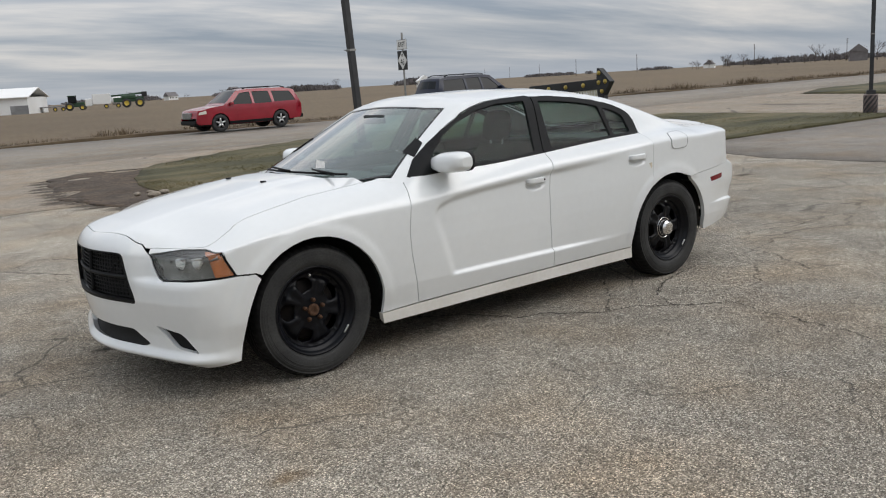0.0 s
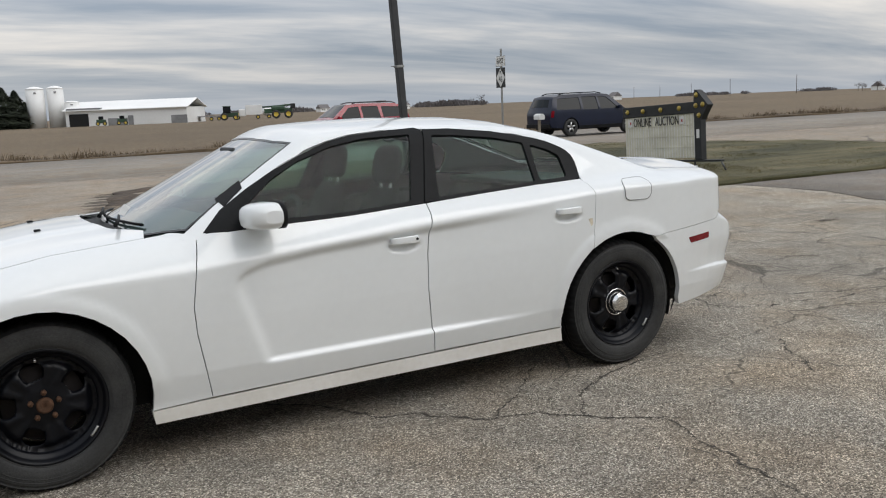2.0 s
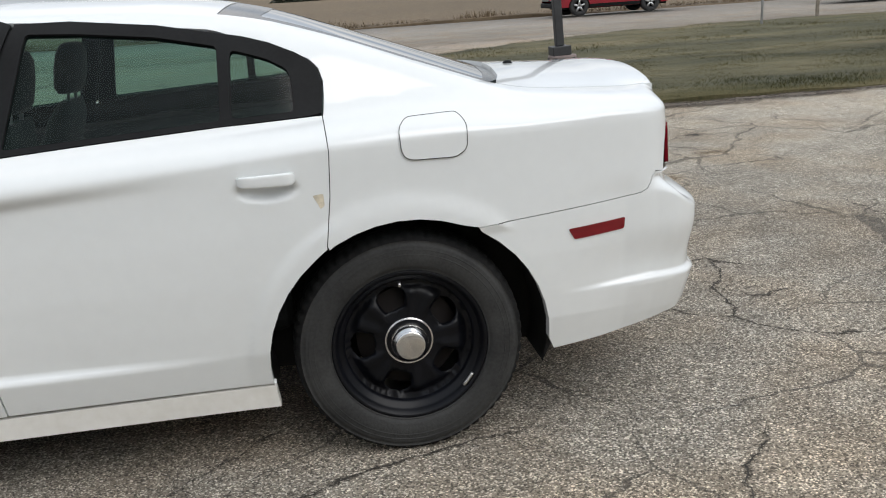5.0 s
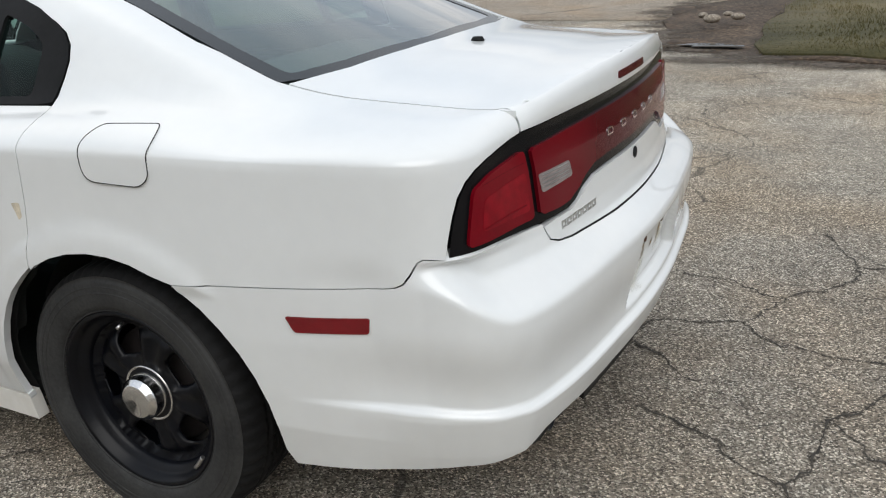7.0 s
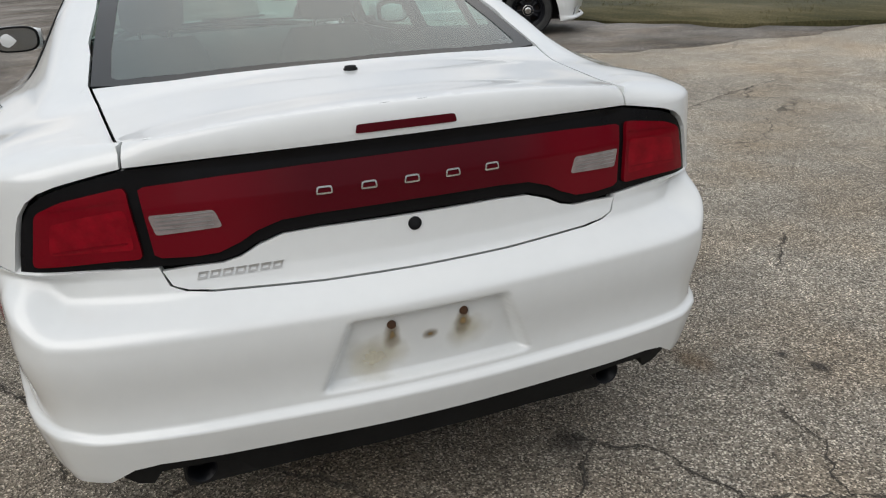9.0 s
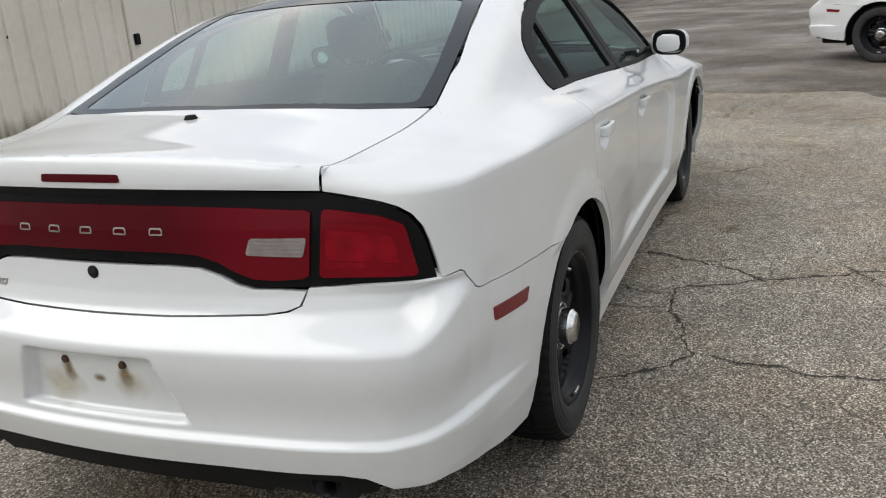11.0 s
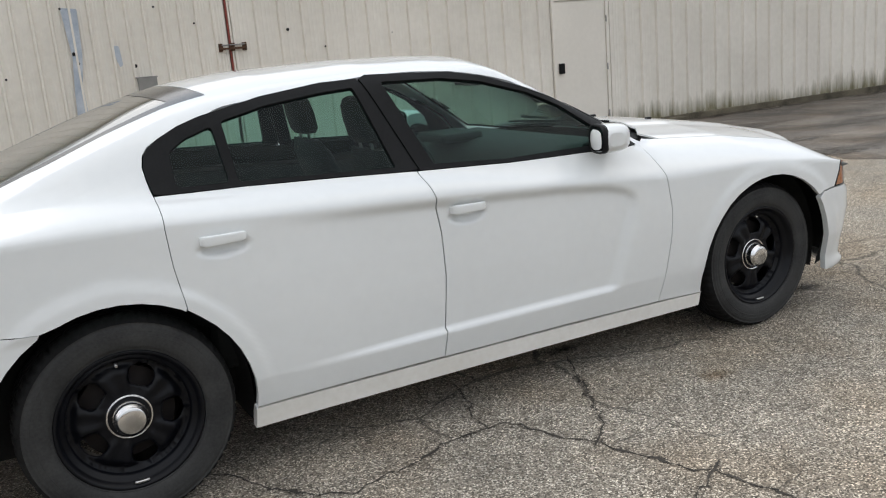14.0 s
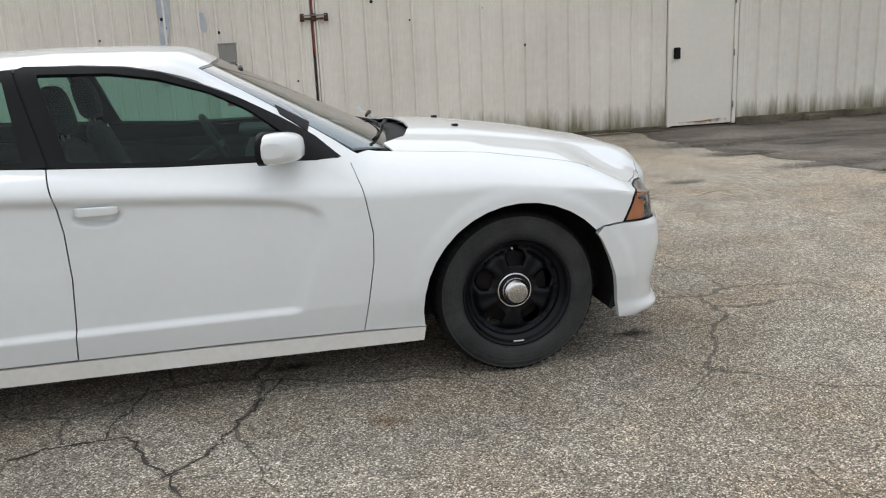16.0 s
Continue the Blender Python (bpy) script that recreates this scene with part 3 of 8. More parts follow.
def s_at_x(x):
    """The way along the flank at which the plan stands at x."""
    k = slice(_i0, _i1 + 1)
    return np.interp(-np.asarray(x, float), -PLAN[k, 0], _s[k])


def s_at_y(y, rear=True):
    k = slice(len(_s) * 3 // 4, _i1 + 1) if rear else slice(_i0, len(_s) // 4)
    o = np.argsort(PLAN[k, 1])
    return np.interp(np.asarray(y, float), PLAN[k, 1][o], _s[k][o])


Z0 = table([(-3.1, 0.75), (-2.65, 0.745), (-2.4, 0.735), (-2.2, 0.755), (-1.9, 0.80), (-1.5, 0.84), (-0.9, 0.84), (-0.3, 0.90), (0.3, 0.94), (1.0, 0.978), (1.3, 1.002), (1.7, 1.018), (2.2, 1.028), (2.4, 1.022), (2.52, 1.018), (2.65, 1.03), (2.8, 1.055), (3.3, 1.06)])
EDGE = table([(-3.1, 0.06), (-2.75, 0.09), (-2.5, 0.14), (-2.3, 0.14), (-2.15, 0.145), (-2.0, 0.18), (-1.85, 0.235), (-1.7, 0.25), (-0.9, 0.26), (0, 0.28), (1, 0.3), (1.3, 0.27), (1.64, 0.235), (1.9, 0.25), (2.3, 0.235), (2.6, 0.075), (2.75, 0.020), (3.3, 0.018)])
ROLL = 0.25
HOOD = table([(2.54, 0.76), (2.40, 0.838), (2.22, 0.894), (1.9, 0.952), (1.44, 1.020), (1.0, 1.053), (0.6, 1.07), (-1.2, 1.13), (-1.9, 1.148), (-2.1, 1.139), (-2.35, 1.124), (-2.48, 1.12), (-2.56, 1.115), (-2.7, 1.09)])
SIDE = table([(0.15, 0.075), (0.2, 0.046), (0.28, 0.041), (0.30, 0.036), (0.40, 0.014), (0.5, 0.006), (0.62, 0.0), (0.75, 0.0), (0.9, 0.006), (1.2, 0.01)])
REAR = table([(0.2, 0.10), (0.30, 0.055), (0.36, 0.03), (0.44, 0.006), (0.464, 0.0), (0.60, 0.0), (0.688, 0.001), (0.697, 0.004), (0.715, 0.018), (0.765, 0.056), (0.80, 0.066), (0.84, 0.070),
              (0.95, 0.076), (1.03, 0.088), (1.06, 0.082), (1.2, 0.08)])
FRONT = table([(0.15, 0.12), (0.20, 0.05), (0.215, 0.01), (0.235, 0.005), (0.265, 0.035), (0.34, 0.035), (0.45, 0.012), (0.52, 0.0), (0.60, 0.006), (0.625, 0.014), (0.645, 0.038), (0.72, 0.047), (0.80, 0.065)])
NOSE = table([(0.15, 0.12), (0.20, 0.05), (0.215, 0.01), (0.235, 0.005), (0.265, 0.035), (0.34, 0.035), (0.45, 0.012), (0.52, 0.0), (0.62, 0.0), (0.70, 0.006), (0.80, 0.018)])
CREASE = table([(1.9, 0.472), (2.1, 0.476), (2.35, 0.482), (2.5, 0.472), (2.6, 0.464), (2.9, 0.466), (3.4, 0.468)])
CORNER_UP = table([(1.95, 0.0), (2.10, -0.002), (2.25, -0.008), (2.36, 0.004), (2.44, 0.034), (2.52, 0.050), (2.60, 0.047), (2.75, 0.030), (3.0, 0.020), (3.4, 0.018)])
CORNER_LOW = table([(1.95, 0.0), (2.10, -0.002), (2.25, -0.006), (2.36, 0.0), (2.44, 0.014), (2.50, 0.032), (2.58, 0.042), (2.75, 0.028), (3.0, 0.018), (3.4, 0.016)])
TOPLINE = table([(1.0, 0.79), (0.72, 0.80), (0.65, 0.846), (0.55, 0.874), (0.33, 0.902), (-0.1, 0.944), (-0.5, 0.968), (-1.0, 0.987), (-2, 1.0)])
ARCHES = ((1.537, 0.337, 0.438), (-1.536, 0.335, 0.445))


def top_z(x, y):
    """Bonnet and boot between the shoulders."""
    y = np.abs(y)
    k = smooth((-x - 1.9) / 0.35)
    y = np.minimum(y, 0.60) + np.maximum(y - 0.60, 0.0) * (1 - 0.75 * k)
    ahead = smooth((x + 0.45) / 0.9)
    drop = ahead * 0.055 * (y / 0.75) ** 2.4 + (1 - ahead) * (0.031 * (y / 0.65) ** 2.2 * smooth((-x - 1.5) / 0.7) + 0.02 * (y / 0.65) ** 2)
    bulge = 0.012 * smooth((0.42 - y) / 0.12) * smooth((x - 1.0) / 0.3) * smooth((2.25 - x) / 0.5)
    lip = 0.005 * smooth((-x - 2.30) / 0.18)
    fall = 0.055 * smooth((x - 1.8) / 0.35) * smooth((y - 0.25) / 0.45)
    return HOOD(x) - drop - fall + bulge + lip


def smin(a, b, k):
    h = np.clip(0.5 + 0.5 * (b - a) / k, 0, 1)
    return b * (1 - h) + a * h - k * h * (1 - h)


ROOF = table([(0.6, 1.435), (0.3, 1.462), (0.0, 1.479), (-0.35, 1.486), (-0.8, 1.472), (-1.2, 1.432), (-1.6, 1.37), (-2.2, 1.25)])


def cabin_z(x, y):
    """Windscreen, roof, rear window and the sides above the belt as one smooth form."""
    a = np.abs(y)
    side = 1.07 + (0.852 - 0.07 * smooth((-x - 1.15) / 0.9) - a) / 0.657
    wind = 1.035 + (1.08 - 0.20 * (a / 0.7) ** 2 - x) * 0.50
    roof = ROOF(x) - 0.05 * (a / 0.55) ** 2.2
    back = 1.145 + (x + 1.955 - 0.10 * (a / 0.6) ** 2) * 0.355
    return smin(smin(smin(side, roof, 0.07), wind, 0.03), back, 0.05)


def upper_z(x, y):
    return -smin(-top_z(x, y), -cabin_z(x, y), 0.035)


def skin(s, w):
    """A point of the lower body: s along the plan, w up the flank and, past the shoulder, inwards over the top."""
    s, w = np.broadcast_arrays(np.asarray(s, float), np.asarray(w, float))
    flip = np.where((s > S_REAR) | (s < S_FRONT), -1.0, 1.0)
    s = np.where(s > S_REAR, 2 * S_REAR - s, np.where(s < S_FRONT, 2 * S_FRONT - s, s))
    cx, cy = np.interp(s, _s, PLAN[:, 0]), np.interp(s, _s, PLAN[:, 1])
    nx, ny = np.interp(s, _s, _nor[:, 0]), np.interp(s, _s, _nor[:, 1])
    z0, e = Z0(s), EDGE(s)
    z = np.minimum(w, z0)
    fr = smooth((-s - 1.95) / 0.35)
    rr = np.where(z < 0.74, smooth((s - 2.1) / 0.35), smooth((s - 2.2 - smooth((z - 0.74) / 0.08) * 0.1) / 0.4))
    ledge = smooth((z - 0.695) / 0.02) * smooth((0.83 - z) / 0.03)
    rr = rr * (1 - ledge) + ledge * smooth((s - 2.325) / 0.085)
    # the shelf's edge climbs to the lamp's corner at its outer end
    zr = z - 0.08 * smooth((2.54 - s) / 0.17) * smooth((z - 0.55) / 0.14) * smooth((0.86 - z) / 0.06)
    lamp = smooth((s + 2.64) / 0.14)
    d = SIDE(z) * (1 - fr) * (1 - rr) + (FRONT(z) * lamp + NOSE(z) * (1 - lamp)) * fr + REAR(zr) * rr
    low = smooth((z - 0.44) / 0.22)
    d = d - (CORNER_UP(s) * low + CORNER_LOW(s) * (1 - low)) * smooth((0.762 - zr) / 0.06)
    # a sharp crease low round the tail
    rise = z - CREASE(s)
    d = d + 0.019 * smooth((s - 2.0) / 0.36) * smooth(rise / 0.015) * smooth((0.20 - rise) / 0.16)
    x = -s
    inside = smooth((z - 0.386) / 0.024) * smooth((np.minimum(TOPLINE(x), z0) - z) / 0.045) * smooth((np.interp(z, [0.38, 0.75], [0.60, 0.72]) - x) / 0.07)
    d = d + 0.024 * inside * smooth((x + 1.05) / 0.75)
    for ax, az, ar in ARCHES:
        r = np.hypot(x - ax, z - az)
        d = d - 0.009 * smooth((ar + 0.072 - r) / 0.03) * smooth((z - 0.25) / 0.2) * (1 - smooth((-x - 1.62) / 0.12) * smooth((0.74 - z) / 0.04))
    # hollows behind the door handles
    for hx, hz in ((-0.155, 0.852), (-1.142, 0.906)):
        d = d + 0.028 * smooth((1 - ((x - hx) / 0.092) ** 2 - ((z - hz) / 0.034) ** 2) / 0.7)
    # the recess for the rear plate
    a = S_REAR - s
    half = np.interp(z, [0.49, 0.66], [0.265, 0.195])
    d = d + 0.030 * smooth((half - np.abs(a)) / 0.018) * smooth((z - 0.495) / 0.014) * smooth((0.672 - z) / 0.014)
    th = np.clip((w - z0) / ROLL, 0, 1) * np.pi / 2
    flat = np.maximum(w - z0 - ROLL, 0)
    inset = d + e * (1 - np.cos(th)) + flat
    px, py = cx - nx * inset, cy - ny * inset
    zz = np.where(w > z0, z0 + (upper_z(px, py) - z0) * np.sin(th), w)
    return np.stack([px, py * flip, zz], -1)


def flank(x, z):
    """A point of the cabin's side at x and height z."""
    x, z = np.broadcast_arrays(np.asarray(x, float), np.asarray(z, float))
    lo, hi = np.full(x.shape, 0.30), np.full(x.shape, 0.98)
    for _ in range(40):
        m = (lo + hi) / 2
        up = upper_z(x, m) > z
        lo, hi = np.where(up, m, lo), np.where(up, hi, m)
    return np.stack([x, (lo + hi) / 2, z], -1)


def deck(x, y):
    x, y = np.broadcast_arrays(np.asarray(x, float), np.asarray(y, float))
    return np.stack([x, y, upper_z(x, y)], -1)

# ---- mesh helpers ----
from mathutils.geometry import delaunay_2d_cdt


def put(name, bm, material, parent=None, label="", m=None):
    me = bpy.data.meshes.new(name)
    bm.to_mesh(me)
    bm.free()
    me.materials.append(material)
    ob = new(name, me)
    if parent:
        ob.parent = parent
    if m is not None:
        ob.matrix_local = m
    if label:
        tagged(ob, label)
    return ob


part = put


def inside_poly(q, poly):
    x, y = q[:, 0], q[:, 1]
    c = np.zeros(len(q), bool)
    for (x0, y0), (x1, y1) in zip(poly, np.roll(poly, -1, 0)):
        if y0 == y1:
            continue
        c ^= ((y0 > y) != (y1 > y)) & (x < (x1 - x0) * (y - y0) / (y1 - y0) + x0)
    return c


def dense(poly, step):
    poly = np.asarray(poly, float)
    out = []
    for a, b in zip(poly, np.roll(poly, -1, 0)):
        n = max(1, int(math.ceil(np.linalg.norm(b - a) / step)))
        out += [a + (b - a) * k / n for k in range(n)]
    return np.array(out)


def shrink(poly, g):
    """The outline moved inwards by g."""
    p = np.asarray(poly, float)
    area = 0.5 * np.sum(p[:, 0] * np.roll(p[:, 1], -1) - np.roll(p[:, 0], -1) * p[:, 1])
    d = np.roll(p, -1, 0) - p
    d /= np.maximum(np.linalg.norm(d, axis=1), 1e-9)[:, None]
    n = np.stack([-d[:, 1], d[:, 0]], 1) * np.sign(area)
    b = n + np.roll(n, 1, 0)
    b /= np.maximum((b * n).sum(1), 0.35)[:, None]
    return p + b * g


def sheet(poly, fn, step=0.03, holes=(), thick=0.012, gap=0.0, lift=0.0, mirror=False, bm=None, fine=None, back=False):
    """A curved panel: the outline filled with a fine net, laid on the surface fn, with turned-in edges."""
    sx, sy = (step, fine or step)
    k = np.array([1.0, sx / sy])
    outer = dense(np.asarray(poly, float) * k, sx * 0.8)
    if gap:
        outer = shrink(outer, gap)
    rings = [outer] + [dense(np.asarray(h, float) * k, sx * 0.6) for h in holes]
    lo, hi = outer.min(0), outer.max(0)
    gx, gy = np.meshgrid(np.arange(lo[0], hi[0], sx), np.arange(lo[1], hi[1], sx))
    gx = gx + (np.arange(gx.shape[0]) % 2)[:, None] * sx * 0.5
    q = np.stack([gx.ravel(), gy.ravel()], 1)
    keep = inside_poly(q, outer)
    for h in rings[1:]:
        keep &= ~inside_poly(q, h)
    q = q[keep]
    allr = np.vstack(rings)
    if len(q):
        near = np.array([np.min(((allr - p) ** 2).sum(1)) for p in q])
        q = q[near > (0.45 * sx) ** 2]
    pts, edges, at = np.vstack([allr, q]), [], 0
    for r in rings:
        edges += [(at + i, at + (i + 1) % len(r)) for i in range(len(r))]
        at += len(r)
    vs, _, fs, *_ = delaunay_2d_cdt([Vector(p) for p in pts], edges, [], 0, 1e-6)
    v2 = np.array([(v.x, v.y) for v in vs])
    fs = np.array([f for f in fs if len(f) == 3])
    cen = v2[fs].mean(1)
    ok = inside_poly(cen, outer)
    for h in rings[1:]:
        ok &= ~inside_poly(cen, h)
    tri = v2[fs]
    e1, e2 = tri[:, 1] - tri[:, 0], tri[:, 2] - tri[:, 0]
    ok &= np.abs(e1[:, 0] * e2[:, 1] - e1[:, 1] * e2[:, 0]) > 0.008 * sx * sx
    fs = fs[ok]
    p3 = fn(v2[:, 0], v2[:, 1] / k[1])
    h = 2e-3
    nor = np.cross(fn(v2[:, 0] + h, v2[:, 1] / k[1]) - fn(v2[:, 0] - h, v2[:, 1] / k[1]), fn(v2[:, 0], v2[:, 1] / k[1] + h) - fn(v2[:, 0], v2[:, 1] / k[1] - h))
    size = np.linalg.norm(nor, axis=1)
    nor /= np.maximum(size, 1e-12)[:, None]
    bm = bm or bmesh.new()
    sgn = -1.0 if mirror else 1.0
    verts = [bm.verts.new((p[0], p[1] * sgn, p[2])) for p in p3]
    faces = []
    c0 = np.array([0, 0, 0.55])
    a, b, c = (p3[fs[:, i]] for i in range(3))
    nrm = np.cross(b - a, c - a)
    nrm[:, 1] *= 1
    out = (nrm * ((a + b + c) / 3 - c0)).sum() > 0
    for f in fs:
        ids = [verts[i] for i in (f if out != mirror else f[::-1])]
        try:
            faces.append(bm.faces.new(ids))
        except ValueError:
            pass
    bm.normal_update()
    turn = np.sign((np.cross(b - a, c - a) * nor[fs[:, 0]]).sum()) * (1 if out else -1)
    true = {}
    for v, q, d in zip(verts, nor, size):
        true[v] = Vector((q[0], q[1] * sgn, q[2])) * turn if d > 1e-9 else v.normal.copy()
    loose = [v for v in verts if not v.link_faces]
    verts = [v for v in verts if v.link_faces]
    bmesh.ops.delete(bm, geom=loose, context="VERTS")
    if lift:
        for v in verts:
            v.co = v.co + true[v] * lift
    for f in faces:
        f.smooth = True
    if thick:
        rim = [e for f in faces for e in f.edges if len(e.link_faces) == 1]
        low = {}
        for e in rim:
            for v in e.verts:
                if v not in low:
                    low[v] = bm.verts.new(v.co - true[v] * thick)
        for e in rim:
            f = e.link_faces[0]
            lp = next(l for l in f.loops if l.edge == e)
            x, y = lp.vert, lp.link_loop_next.vert
            bm.faces.new((y, x, low[x], low[y]))
            e.smooth = False
    return bm


def hem(bm, thick):
    """Turns in the open edges of a welded panel."""
    made = set()
    bmesh.ops.dissolve_degenerate(bm, dist=0.0008, edges=list(bm.edges))
    bm.normal_update()
    low = {}
    for e in [e for e in bm.edges if len(e.link_faces) == 1]:
        for v in e.verts:
            if v not in low:
                d = sum((f.normal * f.calc_area() for f in v.link_faces if f not in made), Vector())
                d = -d if d.dot(Vector((v.co.x * 0.4, v.co.y, v.co.z - 0.5))) < 0 else d
                low[v] = bm.verts.new(v.co - (d.normalized() if d.length > 1e-9 else Vector((0, 0, 1))) * thick)
        lp = e.link_loops[0]
        x, y = lp.vert, lp.link_loop_next.vert
        made.add(bm.faces.new((y, x, low[x], low[y])))
        e.smooth = False


def loft(rings, closed=True, caps=True, bm=None, smooth_faces=True):
    """Skin through rings of equal point counts."""
    bm = bm or bmesh.new()
    rows = [[bm.verts.new(p) for p in r] for r in rings]
    n = len(rows[0])
    for a, b in zip(rows, rows[1:]):
        for i in range(n if closed else n - 1):
            f = bm.faces.new((a[i], a[(i + 1) % n], b[(i + 1) % n], b[i]))
            f.smooth = smooth_faces
    if caps and closed:
        bm.faces.new(rows[0][::-1])
        bm.faces.new(rows[-1])
    return bm


def lathe(profile, n=48, bm=None, axis="y", center=(0, 0, 0), closed=False):
    """A turned form: profile rows of (radius, along)."""
    rings = []
    for r, h in profile:
        ring = []
        for i in range(n):
            a = 2 * math.pi * i / n
            u, v = r * math.cos(a), r * math.sin(a)
            p = {"y": (u, h, v), "z": (u, v, h), "x": (h, u, v)}[axis]
            ring.append(Vector(p) + Vector(center))
        rings.append(ring)
    bm = loft(rings, caps=not closed, bm=bm)
    if closed:
        pass
    return bm


def tube(points, radius, n=8, bm=None):
    pts = [Vector(p) for p in points]
    rings = []
    for i, p in enumerate(pts):
        d = (pts[min(i + 1, len(pts) - 1)] - pts[max(i - 1, 0)]).normalized()
        up = Vector((0, 0, 1)) if abs(d.z) < 0.9 else Vector((1, 0, 0))
        a = d.cross(up).normalized()
        b = d.cross(a).normalized()
        r = radius[i] if isinstance(radius, (list, tuple)) else radius
        rings.append([p + (a * math.cos(t) + b * math.sin(t)) * r for t in (2 * math.pi * k / n for k in range(n))])
    bm = loft(rings, bm=bm)
    bmesh.ops.recalc_face_normals(bm, faces=bm.faces)
    return bm


def block(x0, x1, y0, y1, z0, z1, bevel=0.0, bm=None, seg=2):
    b2 = bmesh.new()
    bmesh.ops.create_cube(b2, size=1)
    for v in b2.verts:
        v.co = ((x0 + x1) / 2 + v.co.x * (x1 - x0), (y0 + y1) / 2 + v.co.y * (y1 - y0), (z0 + z1) / 2 + v.co.z * (z1 - z0))
    if bevel:
        bmesh.ops.bevel(b2, geom=list(b2.edges), offset=bevel, segments=seg, profile=0.5, affect="EDGES")
        for f in b2.faces:
            f.smooth = False
    if bm is None:
        return b2
    me = bpy.data.meshes.new("tmp")
    b2.to_mesh(me)
    b2.free()
    bm.from_mesh(me)
    bpy.data.meshes.remove(me)
    return bm


def nearest_sw(points):
    """The (s, w) of points that lie on the lower or upper skin."""
    out = []
    for p in points:
        A, B = np.linspace(-1.35, 2.6, 140), np.linspace(0.75, 1.95, 90)
        for _ in range(5):
            a, b = np.meshgrid(A, B, indexing="ij")
            r = ((skin(a, b) - p) ** 2).sum(-1)
            i = np.unravel_index(np.argmin(r), r.shape)
            da, db = (A[1] - A[0]) * 1.5, (B[1] - B[0]) * 1.5
            A, B = np.linspace(a[i] - da, a[i] + da, 13), np.linspace(b[i] - db, b[i] + db, 13)
        out.append((a[i], b[i]))
    return out


def on_side(pts):
    """Points (x, z) of the flank below the belt as (s, w)."""
    out = []
    for x, z in pts:
        s = float(s_at_x(x))
        lo, hi = 0.15, float(Z0(s)) + ROLL
        for _ in range(40):
            m = (lo + hi) / 2
            lo, hi = (m, hi) if skin(s, m)[2] < z else (lo, m)
        out.append((s, lo))
    return out


def mend(poly):
    out = [poly[0]]
    for p in poly[1:]:
        if np.hypot(p[0] - out[-1][0], p[1] - out[-1][1]) > 1e-3:
            out.append(p)
    return out



def arc(cx, cz, r, a0, a1, n=14):
    return [(cx + r * math.cos(radians(a0 + (a1 - a0) * k / (n - 1))), cz + r * math.sin(radians(a0 + (a1 - a0) * k / (n - 1)))) for k in range(n)]


def round_poly(pts, r=0.02, n=4):
    """The outline with its corners rounded."""
    out, m = [], len(pts)
    for i in range(m):
        p, a, b = (np.array(pts[j % m], float) for j in (i, i - 1, i + 1))
        da, db = np.linalg.norm(a - p), np.linalg.norm(b - p)
        k = min(r, 0.45 * da, 0.45 * db)
        u, v = p + (a - p) / da * k, p + (b - p) / db * k
        out += [tuple((1 - t) ** 2 * u + 2 * t * (1 - t) * p + t * t * v) for t in np.linspace(0, 1, n)]
    return out


def sunk(depth):
    """The skin moved in level by depth."""
    def f(s, w):
        p = skin(s, w)
        s = np.where(s > S_REAR, 2 * S_REAR - s, np.where(s < S_FRONT, 2 * S_FRONT - s, s))
        p[..., 0] -= np.interp(s, _s, _nor[:, 0]) * depth
        p[..., 1] -= np.interp(s, _s, _nor[:, 1]) * depth * np.where(p[..., 1] < 0, -1, 1)
        return p
    return f


def cabin_side(x, z):
    """A point of the side windows' plane."""
    x, z = np.broadcast_arrays(np.asarray(x, float), np.asarray(z, float))
    lo, hi = np.full(x.shape, 0.30), np.full(x.shape, 1.0)
    for _ in range(40):
        m = (lo + hi) / 2
        up = cabin_z(x, m) > z
        lo, hi = np.where(up, m, lo), np.where(up, hi, m)
    return np.stack([x, (lo + hi) / 2, z], -1)


def body_side(x, z):
    """A point of the body's side at x and height z, through flank, belt and windows."""
    x, z = np.broadcast_arrays(np.asarray(x, float), np.asarray(z, float))
    s = s_at_x(x)
    lo, hi = np.full(x.shape, 0.5), np.full(x.shape, 1.7)
    for _ in range(32):
        m = (lo + hi) / 2
        up = skin(s, m)[..., 2] < z
        lo, hi = np.where(up, m, lo), np.where(up, hi, m)
    return skin(s, (lo + hi) / 2)


# ---- the white sedan, built round its own middle: x ahead, y to its left ----
sedan = tagged(new("sedan"), "white four-door police sedan with black steel wheels, parked on cracked asphalt", "car", "white sedans")
LEAD = [(0.842, 0.272), (0.871, 0.435), (0.895, 0.58), (0.90, 0.70), (0.868, 0.888), (0.832, 1.0)]
B_GAP = [(-0.302, 0.288), (-0.288, 0.45), (-0.276, 0.62), (-0.281, 0.80), (-0.30, 0.93), (-0.326, 1.043)]
TRAIL = [(-1.30, 0.725), (-1.322, 0.87), (-1.331, 1.0), (-1.326, 1.092)]
BELT = table([(0.83, 1.0), (0.55, 1.012), (0.13, 1.02), (-0.33, 1.044), (-0.63, 1.063), (-1.0, 1.082), (-1.33, 1.093)])
DLO_TOP = [(-1.326, 1.10), (-1.336, 1.15), (-1.338, 1.19), (-1.328, 1.226), (-1.304, 1.253), (-1.26, 1.277), (-1.18, 1.305), (-1.10, 1.328), (-0.85, 1.377), (-0.6, 1.404), (-0.4, 1.417), (-0.2, 1.418), (-0.02, 1.405), (0.12, 1.378),
           (0.28, 1.322), (0.42, 1.262), (0.56, 1.185), (0.70, 1.10), (0.83, 1.005)]
FA, RA = ARCHES
front_arch = arc(*FA, 180 + 10, -17, 22)
rear_arch = arc(*RA, -8, 190, 24)
